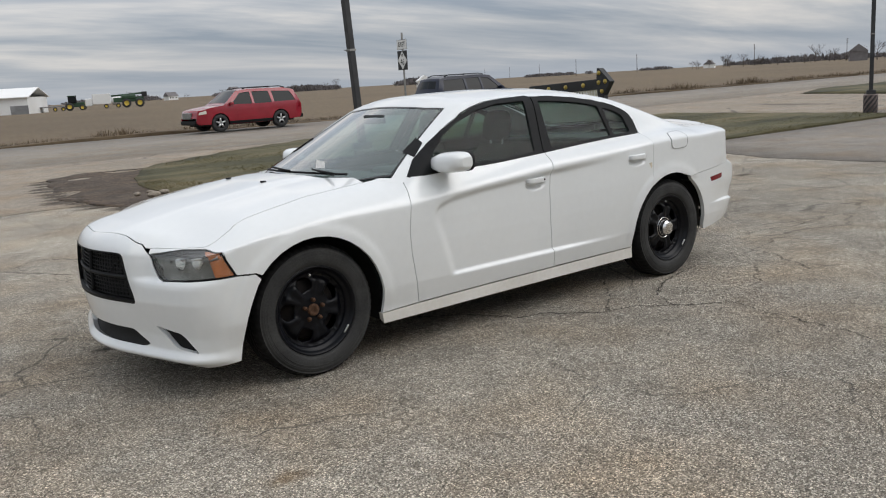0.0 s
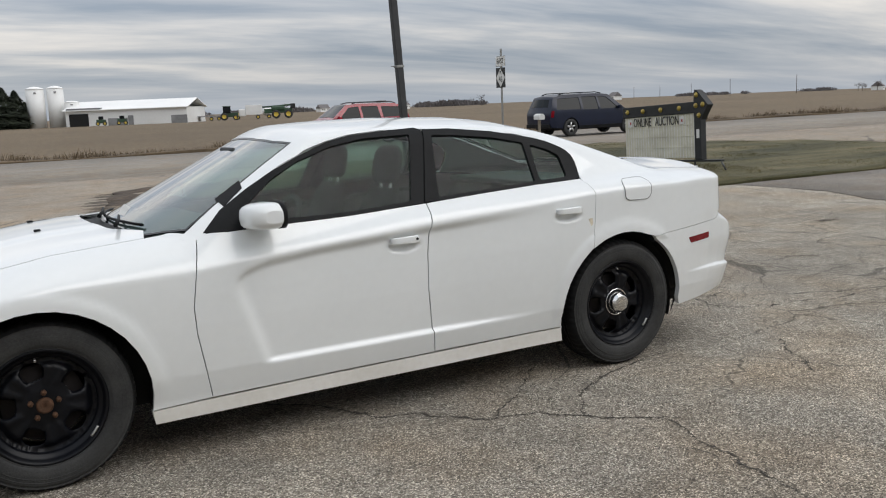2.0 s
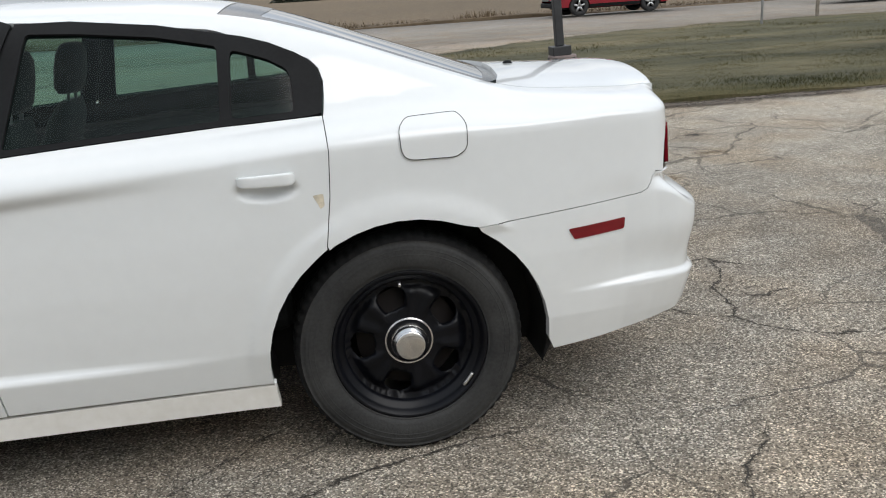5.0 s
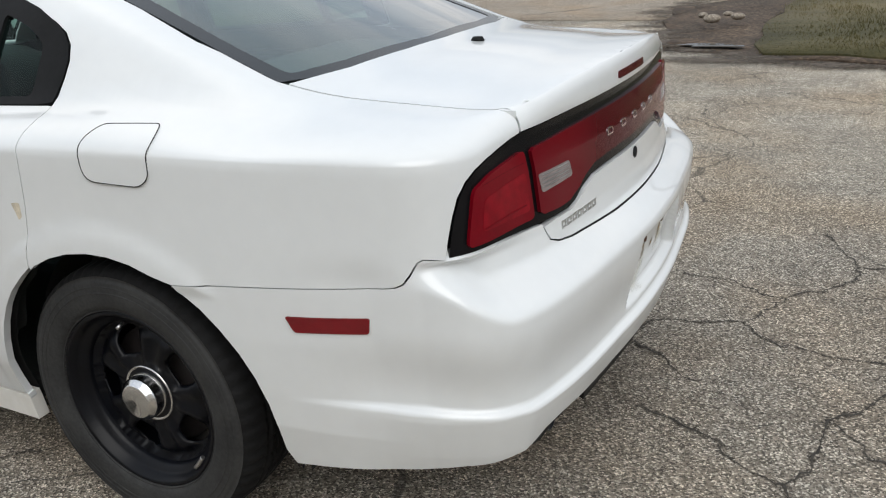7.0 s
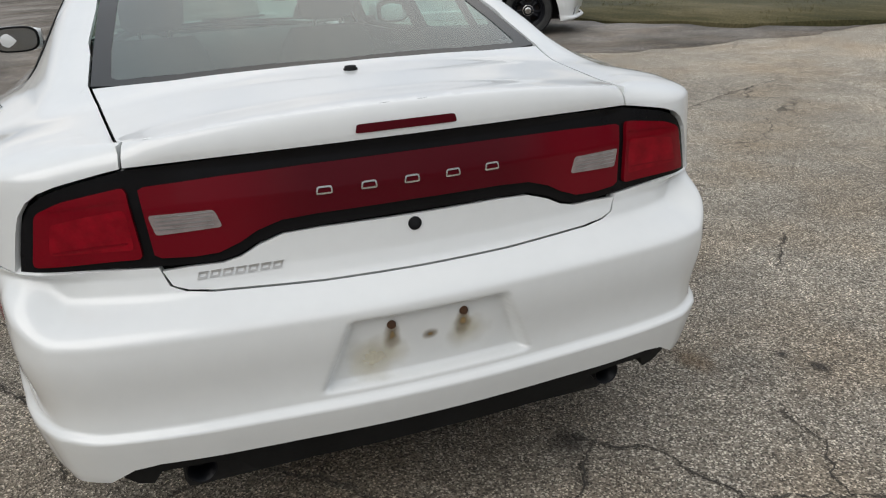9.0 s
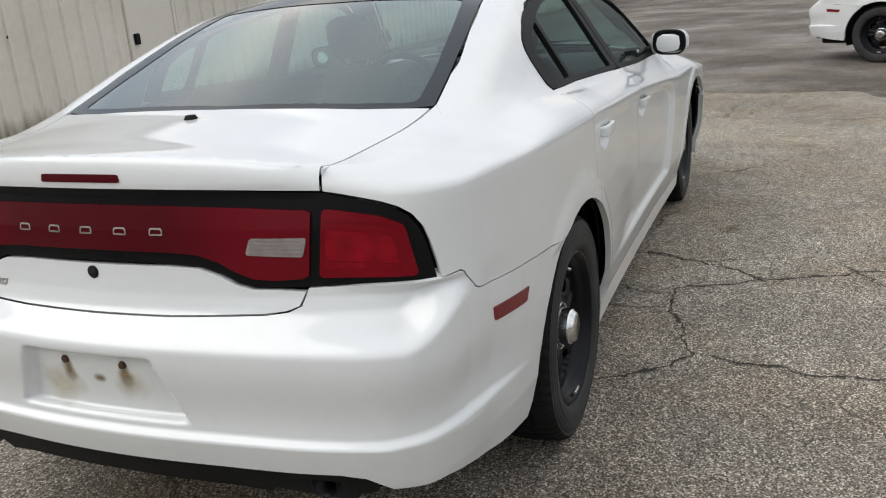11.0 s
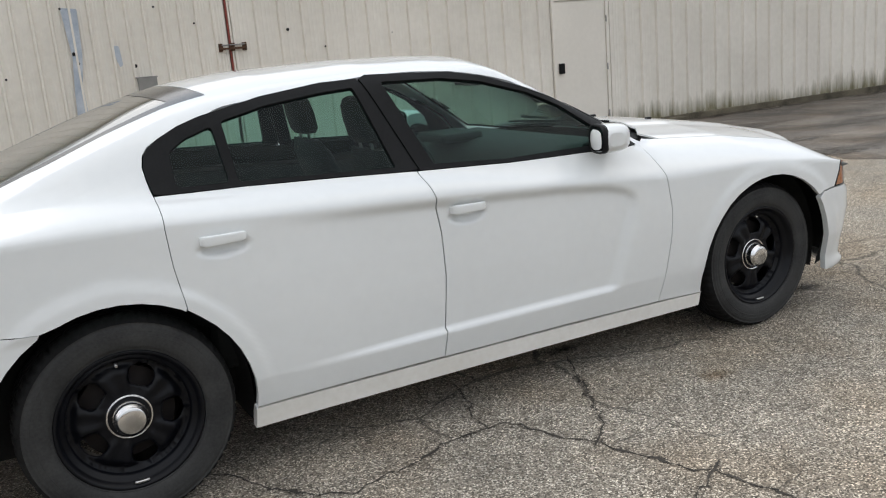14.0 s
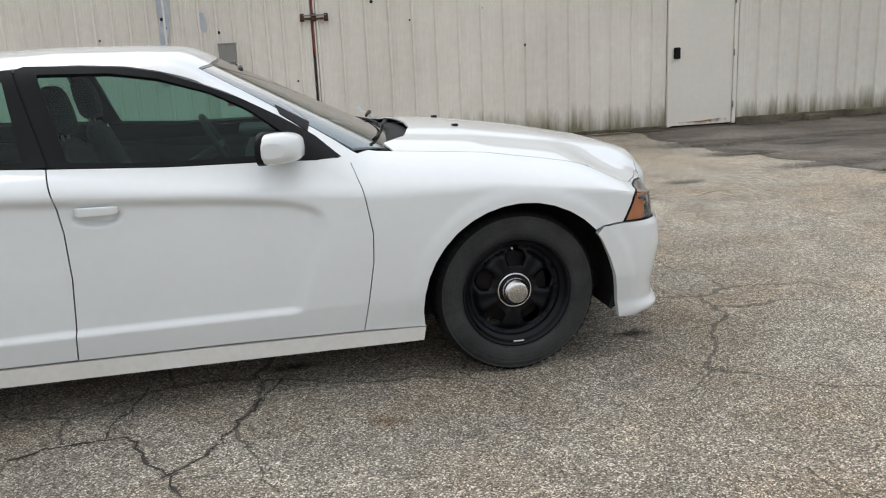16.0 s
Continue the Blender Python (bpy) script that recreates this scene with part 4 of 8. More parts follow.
rear_fwd = [q for q in rear_arch if q[0] > -1.30]
rear_aft = [q for q in rear_arch if q[0] < -1.31]


def belt_pts(x0, x1, n):
    return [(x, float(BELT(x))) for x in np.linspace(x0, x1, n)]


def sides(name, poly, material, step=0.03, label="", fn=skin, parent=None, **kw):
    made = []
    for mir in (False, True):
        made.append(part(name, sheet(poly, fn, step, mirror=mir, **kw), material, parent if parent and not isinstance(parent, list) else (parent[int(mir)] if parent else sedan), label))
    return made


# outer panels
fdoor = on_side(LEAD + belt_pts(0.80, -0.30, 12) + B_GAP[::-1] + [(-0.302, 0.282), (0.3, 0.278)])
front_doors = sides("front_door", fdoor, PAINT, 0.02, fine=0.009, gap=0.0028, thick=0.02)
rdoor = on_side([(-0.302, 0.284)] + B_GAP + belt_pts(-0.36, -1.30, 10) + TRAIL[::-1] + [(-1.3005, 0.7155)] + rear_fwd[::-1] + [(-1.095, 0.289), (-0.7, 0.287)])
rear_doors = sides("rear_door", rdoor, PAINT, 0.02, fine=0.009, gap=0.0028, thick=0.02)
ROCK = [(1.098, 0.196), (1.108, 0.259), (0.842, 0.2645), (-0.302, 0.2755), (-1.096, 0.2825), (-1.105, 0.206), (0, 0.200)]
sides("sill", [(float(s_at_x(x)), z) for x, z in ROCK], SILL_PAINT, 0.03, gap=0.001, thick=0.035)
HEAD = [(-2.515, 0.782), (-2.437, 0.824), (-2.323, 0.889), (-2.20, 0.926), (-2.122, 0.936), (-2.085, 0.912), (-2.049, 0.843), (-2.02, 0.735), (-1.979, 0.652), (-2.08, 0.650), (-2.247, 0.643), (-2.40, 0.638), (-2.44, 0.650), (-2.474, 0.694)]


def bonnet_line(s):
    """The gap between wing and bonnet, falling to the head lamp at the nose."""
    return float(Z0(s)) + ROLL - 0.015 - float(np.interp(-s, [1.5, 1.9, 2.05, 2.2, 2.3, 2.4, 2.53], [0, 0.012, 0.030, 0.046, 0.064, 0.095, 0.132]))


fend_top = [(float(s), bonnet_line(s)) for s in np.linspace(-0.93, -1.9, 10)]
fend_nose = [(float(s), bonnet_line(s)) for s in np.linspace(-1.9, -2.53, 14)]
fender = on_side(LEAD[::1]) + fend_top + fend_nose[1:] + [(-2.524, 0.790), (-2.437, 0.829), (-2.323, 0.893), (-2.20, 0.930), (-2.12, 0.940), (-2.080, 0.916), (-2.044, 0.846), (-2.015, 0.736), (-1.974, 0.653)] + [(-1.885, 0.648)] + \
    [(float(s_at_x(x)), z) for x, z in front_arch if not (x > 1.87 and z < 0.64)][::-1] + [(float(s_at_x(1.108)), 0.262)]
sides("front_wing", fender, PAINT, 0.022, gap=0.0015, thick=0.02)
nose = [(-2.521, 0.784), (-2.538, 0.806), (-2.556, 0.838), (-2.584, 0.878), (-2.719, 0.940), (-2.85, 0.972), (-2.93, 0.979), (S_FRONT, 0.980)]
bump = [(-1.885, 0.643), (-1.976, 0.647), (-2.08, 0.646), (-2.247, 0.639), (-2.40, 0.634), (-2.446, 0.646), (-2.480, 0.694)] + nose


def mirrored(half, mid):
    """A half outline that ends on the middle line, with its other half."""
    return list(half) + [(2 * mid - s, w) for s, w in half[::-1] if abs(s - mid) > 1e-4]


f_low = [(S_FRONT, 0.205), (-2.7, 0.2), (-2.4, 0.19), (-2.2, 0.182)]
f_arch_aft = [(float(s_at_x(x)), z) for x, z in ((2.0, 0.20), (1.99, 0.26), (1.976, 0.34), (1.958, 0.42), (1.928, 0.50), (1.89, 0.58), (1.868, 0.612))][::-1]
bump_half = f_low[1:] + f_arch_aft[::-1] + bump
GRILLE = round_poly([(-2.695, 0.782), (-2.60, 0.502), (2 * S_FRONT + 2.60, 0.502), (2 * S_FRONT + 2.695, 0.782)], 0.03)
INTAKE = round_poly([(-2.70, 0.352), (-2.565, 0.282), (-2.62, 0.265), (2 * S_FRONT + 2.62, 0.265), (2 * S_FRONT + 2.565, 0.282), (2 * S_FRONT + 2.70, 0.352)], 0.02)
FOG = round_poly([(-2.50, 0.392), (-2.32, 0.366), (-2.21, 0.266), (-2.365, 0.282)], 0.015)
FOG2 = [(2 * S_FRONT - s, w) for s, w in FOG]
bumper = part("front_bumper", sheet(mirrored(bump_half, S_FRONT), skin, 0.02, holes=(GRILLE, INTAKE, FOG, FOG2), gap=0.002, thick=0.03, fine=0.010), PAINT, sedan)
for s0, poly, nm in ((0, GRILLE, "grille"), (0, INTAKE, "lower_intake"), (0, FOG, "air_duct"), (0, FOG2, "air_duct")):
    part(nm, sheet(poly, sunk(0.05 if nm != "air_duct" else 0.025), 0.03, thick=0), DARK if nm != "air_duct" else TRIM, sedan)
# grille bars and mesh
bmg = bmesh.new()
for w in np.arange(0.53, 0.770, 0.021):
    half = 0.357 + (0.777 - w) / 0.262 * 0.085
    ss = np.linspace(S_FRONT - half, S_FRONT + half, 30)
    p = skin(ss, np.full(30, w))
    nx = np.array([1.0, 0, 0])
    tube([tuple(q - nx * 0.03) for q in p], 0.0035, 5, bmg)
for s in np.arange(-0.40, 0.401, 0.03):
    ws = np.linspace(0.52, 0.773 if abs(s) < 0.355 else 0.773 - (abs(s) - 0.355) * 2.8, 8)
    tube([tuple(q - np.array([0.032, 0, 0])) for q in skin(np.full(8, S_FRONT + s), ws)], 0.003, 5, bmg)
part("grille_mesh", bmg, TRIM, sedan)
bmc = bmesh.new()
for rows in ([(S_FRONT + k * 0.385, 0.635) for k in np.linspace(-1, 1, 24)], [(S_FRONT + k * 0.02, w) for k, w in zip(np.zeros(10), np.linspace(0.525, 0.745, 10))]):
    a = np.array(rows)
    p = skin(a[:, 0], a[:, 1])
    tube([tuple(q - np.array([0.024, 0, 0])) for q in p], 0.0115, 8, bmc)
part("grille_crossbar", bmc, TRIM, sedan, "black crosshair grille bars")
part("grille_frame", sheet(GRILLE, skin, 0.02, holes=(shrink(dense(GRILLE, 0.02), 0.016),), lift=0.002, thick=0.02), TRIM, sedan)

# bonnet: nose strip and deck pressed in one
edge = skin(np.array([s for s, w in fend_top]), np.array([w for s, w in fend_top]))
strip_low = [(q, w + 0.003) for q, w in fend_nose] + [(-2.556, 0.850), (-2.584, 0.886), (-2.719, 0.945), (-2.85, 0.977), (-2.93, 0.984)]
strip_s = np.linspace(-1.9, 2 * S_FRONT + 1.9, 130)
strip_top = [(float(s), float(Z0(max(s, 2 * S_FRONT - s))) + ROLL) for s in strip_s]
nose_line = strip_low + [(S_FRONT, 0.985)] + [(2 * S_FRONT - s, w) for s, w in strip_low[::-1]]
bmh = sheet(nose_line + strip_top[::-1], skin, 0.025, thick=0.0)
strip3 = skin(np.array([q[0] for q in strip_top]), np.array([q[1] for q in strip_top]))
rear_edge = [(1.02, 0.60), (1.14, 0.45), (1.20, 0.25), (1.215, 0.0)]
joint = skin(strip_low[0][0], strip_low[0][1])
half_hood = [(p[0], p[1] - 0.002) for p in edge[1:-1]] + [(float(joint[0]), float(joint[1]))]
hood_poly = half_hood + [(p[0], p[1]) for p in strip3] + [(x, -y) for x, y in half_hood[::-1]] + [(x, -y) for x, y in rear_edge[:-1]] + rear_edge[::-1]
sheet(mend(hood_poly), deck, 0.03, thick=0.0, bm=bmh)
bmesh.ops.remove_doubles(bmh, verts=bmh.verts, dist=0.003)
bmesh.ops.remove_doubles(bmh, verts=[v for v in bmh.verts if math.hypot(v.co.x - joint[0], abs(v.co.y) - joint[1] + 0.01) < 0.028], dist=0.0215)
bmesh.ops.recalc_face_normals(bmh, faces=bmh.faces)
if sum(f.normal.z for f in bmh.faces) < 0:
    bmesh.ops.reverse_faces(bmh, faces=bmh.faces)
hem(bmh, 0.008)
part("bonnet", bmh, PAINT, sedan)

# cabin shell: rear wing, rear pillar, half the roof and the screen pillar as one pressing
BACK = [(-1.872, 0.648), (-1.70, 0.63), (-1.434, 0.597), (-1.2, 0.56), (-1.03, 0.535), (-1.045, 0.4), (-1.065, 0.2), (-1.075, 0.0)]
WIND_TOP = [(0.335, 0.0), (0.33, 0.2), (0.305, 0.4), (0.262, 0.555)]
WIND_SIDE = [(0.45, 0.616), (0.65, 0.690), (0.80, 0.747), (0.905, 0.796)]
LID_SIDE = [(-2.02, 0.632), (-2.18, 0.622), (-2.30, 0.614), (-2.40, 0.608), (-2.452, 0.605)]
LAMP_OUT = [(2.688, 1.036), (2.60, 1.021), (2.545, 1.011), (2.503, 0.999), (2.472, 0.981), (2.448, 0.952), (2.434, 0.915), (2.422, 0.87), (2.414, 0.83)]
SEAM = [(2.385, 0.8345), (2.366, 0.837), (2.354, 0.831), (2.338, 0.806), (2.322, 0.786), (2.303, 0.777), (2.28, 0.7735), (2.0, 0.752), (1.758, 0.733)]
roll_edge = [(float(s), float(Z0(s)) + ROLL) for s in np.linspace(1.96, 2.688, 46)]
roll3 = skin(np.array([q[0] for q in roll_edge]), np.array([q[1] for q in roll_edge]))
top_poly = [(float(p[0]), float(p[1])) for p in roll3] + LID_SIDE[::-1] + [(-1.90, 0.645), (-1.874, 0.648)]
dlo3 = flank(np.array([q[0] for q in DLO_TOP]), np.array([q[1] for q in DLO_TOP]))
mid_w = []
for x in np.linspace(-1.06, 0.32, 20):
    mid_w.append(deck(x, 0.0))
shell = on_side(TRAIL) + nearest_sw(dlo3) + nearest_sw(deck(np.array([0.905]), np.array([0.82]))) + nearest_sw([deck(x, y) for x, y in WIND_SIDE[::-1]]) + nearest_sw([deck(x, y) for x, y in WIND_TOP[::-1]])
shell += nearest_sw(mid_w[::-1][1:-1]) + nearest_sw([deck(x, y) for x, y in BACK[::-1]]) + roll_edge + LAMP_OUT + SEAM + \
    [(float(s_at_x(x)), z) for x, z in rear_aft if x > -1.75][::-1] + [(1.304, 0.7125)]
bms = sheet(shell, skin, 0.024, thick=0.0)
sheet(shell, skin, 0.024, thick=0.0, mirror=True, bm=bms)
for mir in (False, True):
    sheet(mend(top_poly), deck, 0.03, thick=0.0, mirror=mir, bm=bms)
for v in bms.verts:
    if abs(v.co.y) < 0.004 and v.co.x > -1.2:
        v.co.y = 0
bmesh.ops.remove_doubles(bms, verts=bms.verts, dist=0.002)
hem(bms, 0.015)
part("body_shell", bms, PAINT, sedan)

# rear bumper
r_arch_low = [(float(s_at_x(x)), z) for x, z in rear_aft if 0.285 < z <= 0.735 and x < -1.75]
rb_half = [(2.0, 0.283), (2.2, 0.302), (2.43, 0.330), (2.58, 0.345), (2.64, 0.380), (2.70, 0.390), (2.85, 0.390), (3.1, 0.393)]
rb_top = [(1.757, 0.7305)] + [(2.0, 0.7495), (2.28, 0.7715), (2.305, 0.775), (2.325, 0.7845), (2.341, 0.805), (2.357, 0.8295), (2.368, 0.8345), (2.385, 0.832), (2.42, 0.8265), (2.60, 0.8235), (2.745, 0.8205), (2.765, 0.780), (2.80, 0.766), (2.86, 0.7595), (3.1, 0.7525), (S_REAR, 0.7515)]
rb_poly = mirrored(rb_half[::-1] + r_arch_low[::-1] + rb_top, S_REAR)
rear_bumper = part("rear_bumper", sheet(rb_poly, skin, 0.013, gap=0.001, thick=0.03, fine=0.0055), PAINT, sedan, "white rear bumper with an empty stained plate recess")

# boot lid: lip and deck pressed in one
lid_s = np.linspace(2.695, 2 * S_REAR - 2.695, 70)
lip_w = [float(Z0(min(s, 2 * S_REAR - s))) + ROLL for s in lid_s]
lip_top = list(zip(lid_s, lip_w))
lip_low = [(s, 1.05 - 0.012 * abs((s - S_REAR) / 0.63) ** 2) for s in lid_s[::-1]]
bml = sheet(lip_low[::-1] + lip_top[::-1], skin, 0.03, thick=0.0, fine=0.012)
lip3 = skin(np.array(lid_s), np.array(lip_w))
half_lid = [(x, y - 0.007) for x, y in LID_SIDE[::-1][1:]] + [(-1.90, 0.638), (-1.948, 0.45), (-1.978, 0.2)]
deck_poly = mend([(p[0], p[1]) for p in lip3] + [(x, -y) for x, y in half_lid] + [(-1.988, 0.0)] + [(x, y) for x, y in half_lid[::-1]])
sheet(deck_poly, deck, 0.03, thick=0.0, bm=bml)
bmesh.ops.remove_doubles(bml, verts=bml.verts, dist=0.003)
bmesh.ops.recalc_face_normals(bml, faces=bml.faces)
hem(bml, 0.02)
lid = part("boot_lid", bml, PAINT, sedan)
LOWER = [(2.752, 0.812), (2.772, 0.780), (2.805, 0.769), (2.86, 0.763), (3.1, 0.756), (S_REAR, 0.755)]
BAND_LOW = [(S_REAR, 0.870), (3.10, 0.868), (3.02, 0.864), (2.965, 0.846), (2.925, 0.826), (2.885, 0.816), (2.82, 0.816)]
lp_half = BAND_LOW[1:] + LOWER
part("boot_lid_panel", sheet(mirrored(lp_half, S_REAR), skin, 0.02, thick=0.02, fine=0.008), PAINT, lid)

# lamp band across the tail
band_half = [(S_REAR, 1.047), (3.1, 1.044), (2.9, 1.038), (2.688, 1.030), (2.60, 1.014), (2.55, 1.004), (2.51, 0.992), (2.48, 0.975), (2.458, 0.948), (2.444, 0.915), (2.432, 0.87), (2.425, 0.83), (2.60, 0.826), (2.75, 0.823), (2.82, 0.821), (2.885, 0.821), (2.92, 0.830), (2.958, 0.850), (3.015, 0.868), (3.1, 0.873), (S_REAR, 0.875)]
surround = part("tail_surround", sheet(band_half[:-1] + [(S_REAR, 0.875)] + [(2 * S_REAR - s, w) for s, w in band_half[::-1][1:-1]], skin, 0.02, fine=0.007, lift=-0.006, thick=0.02), GLOSS_BLACK, sedan, "gloss black surround of the tail lamps")
OUTER = round_poly([(2.468, 0.843), (2.492, 0.958), (2.55, 0.978), (2.694, 0.998), (2.714, 0.843)], 0.014)
CENTRE_HALF = [(S_REAR, 1.012), (3.1, 1.010), (2.9, 1.004), (2.735, 0.996), (2.722, 0.99), (2.740, 0.850), (2.755, 0.842), (2.83, 0.838), (2.88, 0.841), (2.925, 0.858), (2.965, 0.880), (3.02, 0.897), (3.1, 0.902)]
CENTRE = CENTRE_HALF + [(S_REAR, 0.904)] + [(2 * S_REAR - s, w) for s, w in CENTRE_HALF[::-1][:-1]]
part("centre_lamp", sheet(CENTRE, skin, 0.02, fine=0.007, lift=0.003, thick=0.016), DEEP_RED, sedan, "red lamp panel across the boot lid, deeper red in the middle")
REV = round_poly([(2.737, 0.936), (2.880, 0.936), (2.894, 0.897), (2.750, 0.892)], 0.008)


def other(poly):
    return [(2 * S_REAR - s, w) for s, w in poly]


for i, flip in enumerate((lambda p: p, other)):
    lamp = part("tail_lamp", sheet(flip(OUTER), skin, 0.02, fine=0.007, lift=0.004, thick=0.014), RED, sedan, "bright red tail lamp lens")
    part("inner_lens", sheet(flip(round_poly([(2.512, 0.868), (2.524, 0.934), (2.60, 0.944), (2.688, 0.952), (2.698, 0.864)], 0.012)), skin, 0.015, lift=0.0048, thick=0.002), BRIGHT_RED, lamp)
    for w in (0.872, 0.962):
        rib = [(2.52, w - 0.0012), (2.60, w + 0.004), (2.685, w + 0.007), (2.685, w + 0.010), (2.60, w + 0.007), (2.52, w + 0.0018)]
        part("lens_rib", sheet(flip(rib), skin, 0.015, lift=0.0062, thick=0.002), RED, lamp)
    rev = part("reversing_lamp", sheet(flip(REV), skin, 0.012, lift=0.0045, thick=0.004), CLEAR, sedan, "clear ribbed reversing lamp")
    for w in (0.903, 0.912, 0.921, 0.930):
        part("lens_rib", sheet(flip([(2.752, w), (2.876, w + 0.001), (2.876, w + 0.0028), (2.752, w + 0.0018)]), skin, 0.02, lift=0.0054, thick=0.002), LAMP_BOWL, rev)
# maker's mark and model badge as plain bars
for s in np.linspace(-0.205, 0.205, 5):
    c = S_REAR + s
    q = round_poly([(c - 0.020, 0.942), (c - 0.016, 0.960), (c + 0.018, 0.960), (c + 0.020, 0.942)], 0.006)
    part("badge_bar", sheet(q, skin, 0.012, holes=(shrink(dense(q, 0.006), 0.004),), lift=0.0052, thick=0.003), CHROME, lid)
for k in range(7):
    c = 2.825 + 0.027 * k
    q = [(c, 0.787 + 0.0006 * k), (c + 0.005, 0.803 + 0.0006 * k), (c + 0.027, 0.804 + 0.0006 * k), (c + 0.021, 0.788 + 0.0006 * k)]
    part("badge_bar", sheet(q, skin, 0.012, holes=([tuple(v) for v in shrink(q, 0.0045)],), lift=0.0022, thick=0.003), BRUSHED, lid)
CHM = round_poly([(S_REAR - 0.122, 1.074), (S_REAR - 0.118, 1.125), (S_REAR + 0.118, 1.125), (S_REAR + 0.122, 1.074)], 0.01)
part("high_brake_lamp", sheet(CHM, skin, 0.02, lift=0.003, thick=0.008), DEEP_RED, lid, "narrow red high brake lamp")
k = skin(S_REAR, 0.847)
part("lock_cap", lathe([(0.0, -0.012), (0.014, -0.012), (0.016, -0.010), (0.016, 0.01)], 20, axis="x", center=(float(k[0]) + 0.008, 0, 0.847)), TRIM, lid)
a3 = deck(-2.09, 0.0)
part("boot_knob", lathe([(0.019, -0.004), (0.019, 0.003), (0.016, 0.006), (0.015, 0.010), (0.0, 0.011)], 16, axis="z", center=(-2.09, 0, float(a3[2]))), TRIM, lid)

# side details
MK = round_poly([(2.046, 0.690), (2.244, 0.703), (2.240, 0.667), (2.066, 0.655)], 0.006)
sides("side_marker", MK, MARKER, 0.02, lift=0.003, thick=0.008, label="red side reflector")
FUEL = round_poly([(1.540, 0.955), (1.536, 1.045), (1.565, 1.072), (1.725, 1.075), (1.742, 1.05), (1.738, 0.975), (1.705, 0.952)], 0.05, 6)
FUEL = on_side([(-s, w) for s, w in FUEL])
part("fuel_door", sheet(FUEL, skin, 0.012, lift=0.004, thick=0.006), PAINT, sedan)
part("fuel_door_gap", sheet(FUEL, skin, 0.012, holes=([tuple(v) for v in shrink(dense(FUEL, 0.012), 0.0022)],), lift=0.0046, thick=0.002), DARK, sedan)
part("scrape", sheet(round_poly(on_side([(-1.270, 0.878), (-1.302, 0.882), (-1.303, 0.846), (-1.29, 0.836), (-1.282, 0.856)]), 0.006), skin, 0.01, lift=0.0008, thick=0), PRIMER, rear_doors[0], "bare scraped paint patch")


def handle(x0, x1, z, doors):
    """A flat pull with crisp edges, standing clear of its hollow and turned in at both ends."""
    for mir, door in zip((False, True), doors):
        rings = []
        sg = -1 if mir else 1
        for k in np.linspace(0, 1, 17):
            x = x0 + (x1 - x0) * k
            e = abs(2 * k - 1)
            h = (0.0165 + 0.003 * k) * (1 - e ** 10 * 0.35)
            c = skin(float(s_at_x(x)), float(on_side([(x, z + 0.02)])[0][1]))
            o = 0.008 + 0.020 * (1 - e ** 6)
            sq = lambda v: math.copysign(abs(v) ** 0.45, v)
            ring = [(x, sg * (c[1] + o - 0.008 + (0.008 if math.cos(t) > 0 else 0.008 + 0.010 * e ** 6) * sq(math.cos(t))), z + 0.004 + h * sq(math.sin(t))) for t in (2 * math.pi * (j + 0.5) / 16 for j in range(16))]
            rings.append(ring)
        bm = loft(rings)
        bmesh.ops.recalc_face_normals(bm, faces=bm.faces)
        part("door_handle", bm, PAINT, door)


handle(-0.075, -0.235, 0.877, front_doors)
handle(-1.06, -1.225, 0.932, rear_doors)
c = skin(0.222, float(on_side([(-0.222, 0.878)])[0][1]))
part("key_lock", lathe([(0.0, 0.0), (0.006, 0.0), (0.007, -0.006)], 12, center=(-0.215, float(c[1]) + 0.031, 0.882)), TRIM, front_doors[0])

# side windows
GF = round_poly([(0.635, 1.035), (0.59, 1.105), (0.44, 1.218), (0.30, 1.288), (0.10, 1.351), (-0.08, 1.380), (-0.352, 1.388), (-0.245, 1.058), (0.1, 1.036)], 0.012)
GR = round_poly([(-0.408, 1.066), (-0.478, 1.378), (-0.62, 1.370), (-0.85, 1.345), (-1.022, 1.308), (-1.020, 1.098)], 0.012)
GQ = round_poly([(-1.052, 1.100), (-1.060, 1.296), (-1.17, 1.262), (-1.235, 1.225), (-1.240, 1.108)], 0.02)
TOPL = [(x + (0.004 if i < 5 else 0), z + (0.003 if i > 5 and x < -0.3 else -0.006 if i > 5 else -0.003)) for i, (x, z) in enumerate(DLO_TOP)]
seam_top = (-0.437, 1.405)
ff = [(0.80, 1.006)] + belt_pts(0.70, -0.29, 10) + [(-0.312, 1.046), (-0.434, 1.408)] + [q for q in TOPL if -0.42 < q[0] < 0.80]
rf = [(-0.322, 1.048)] + belt_pts(-0.40, -1.28, 9) + [q for q in TOPL if q[0] < -0.45] + [(-0.444, 1.409)]
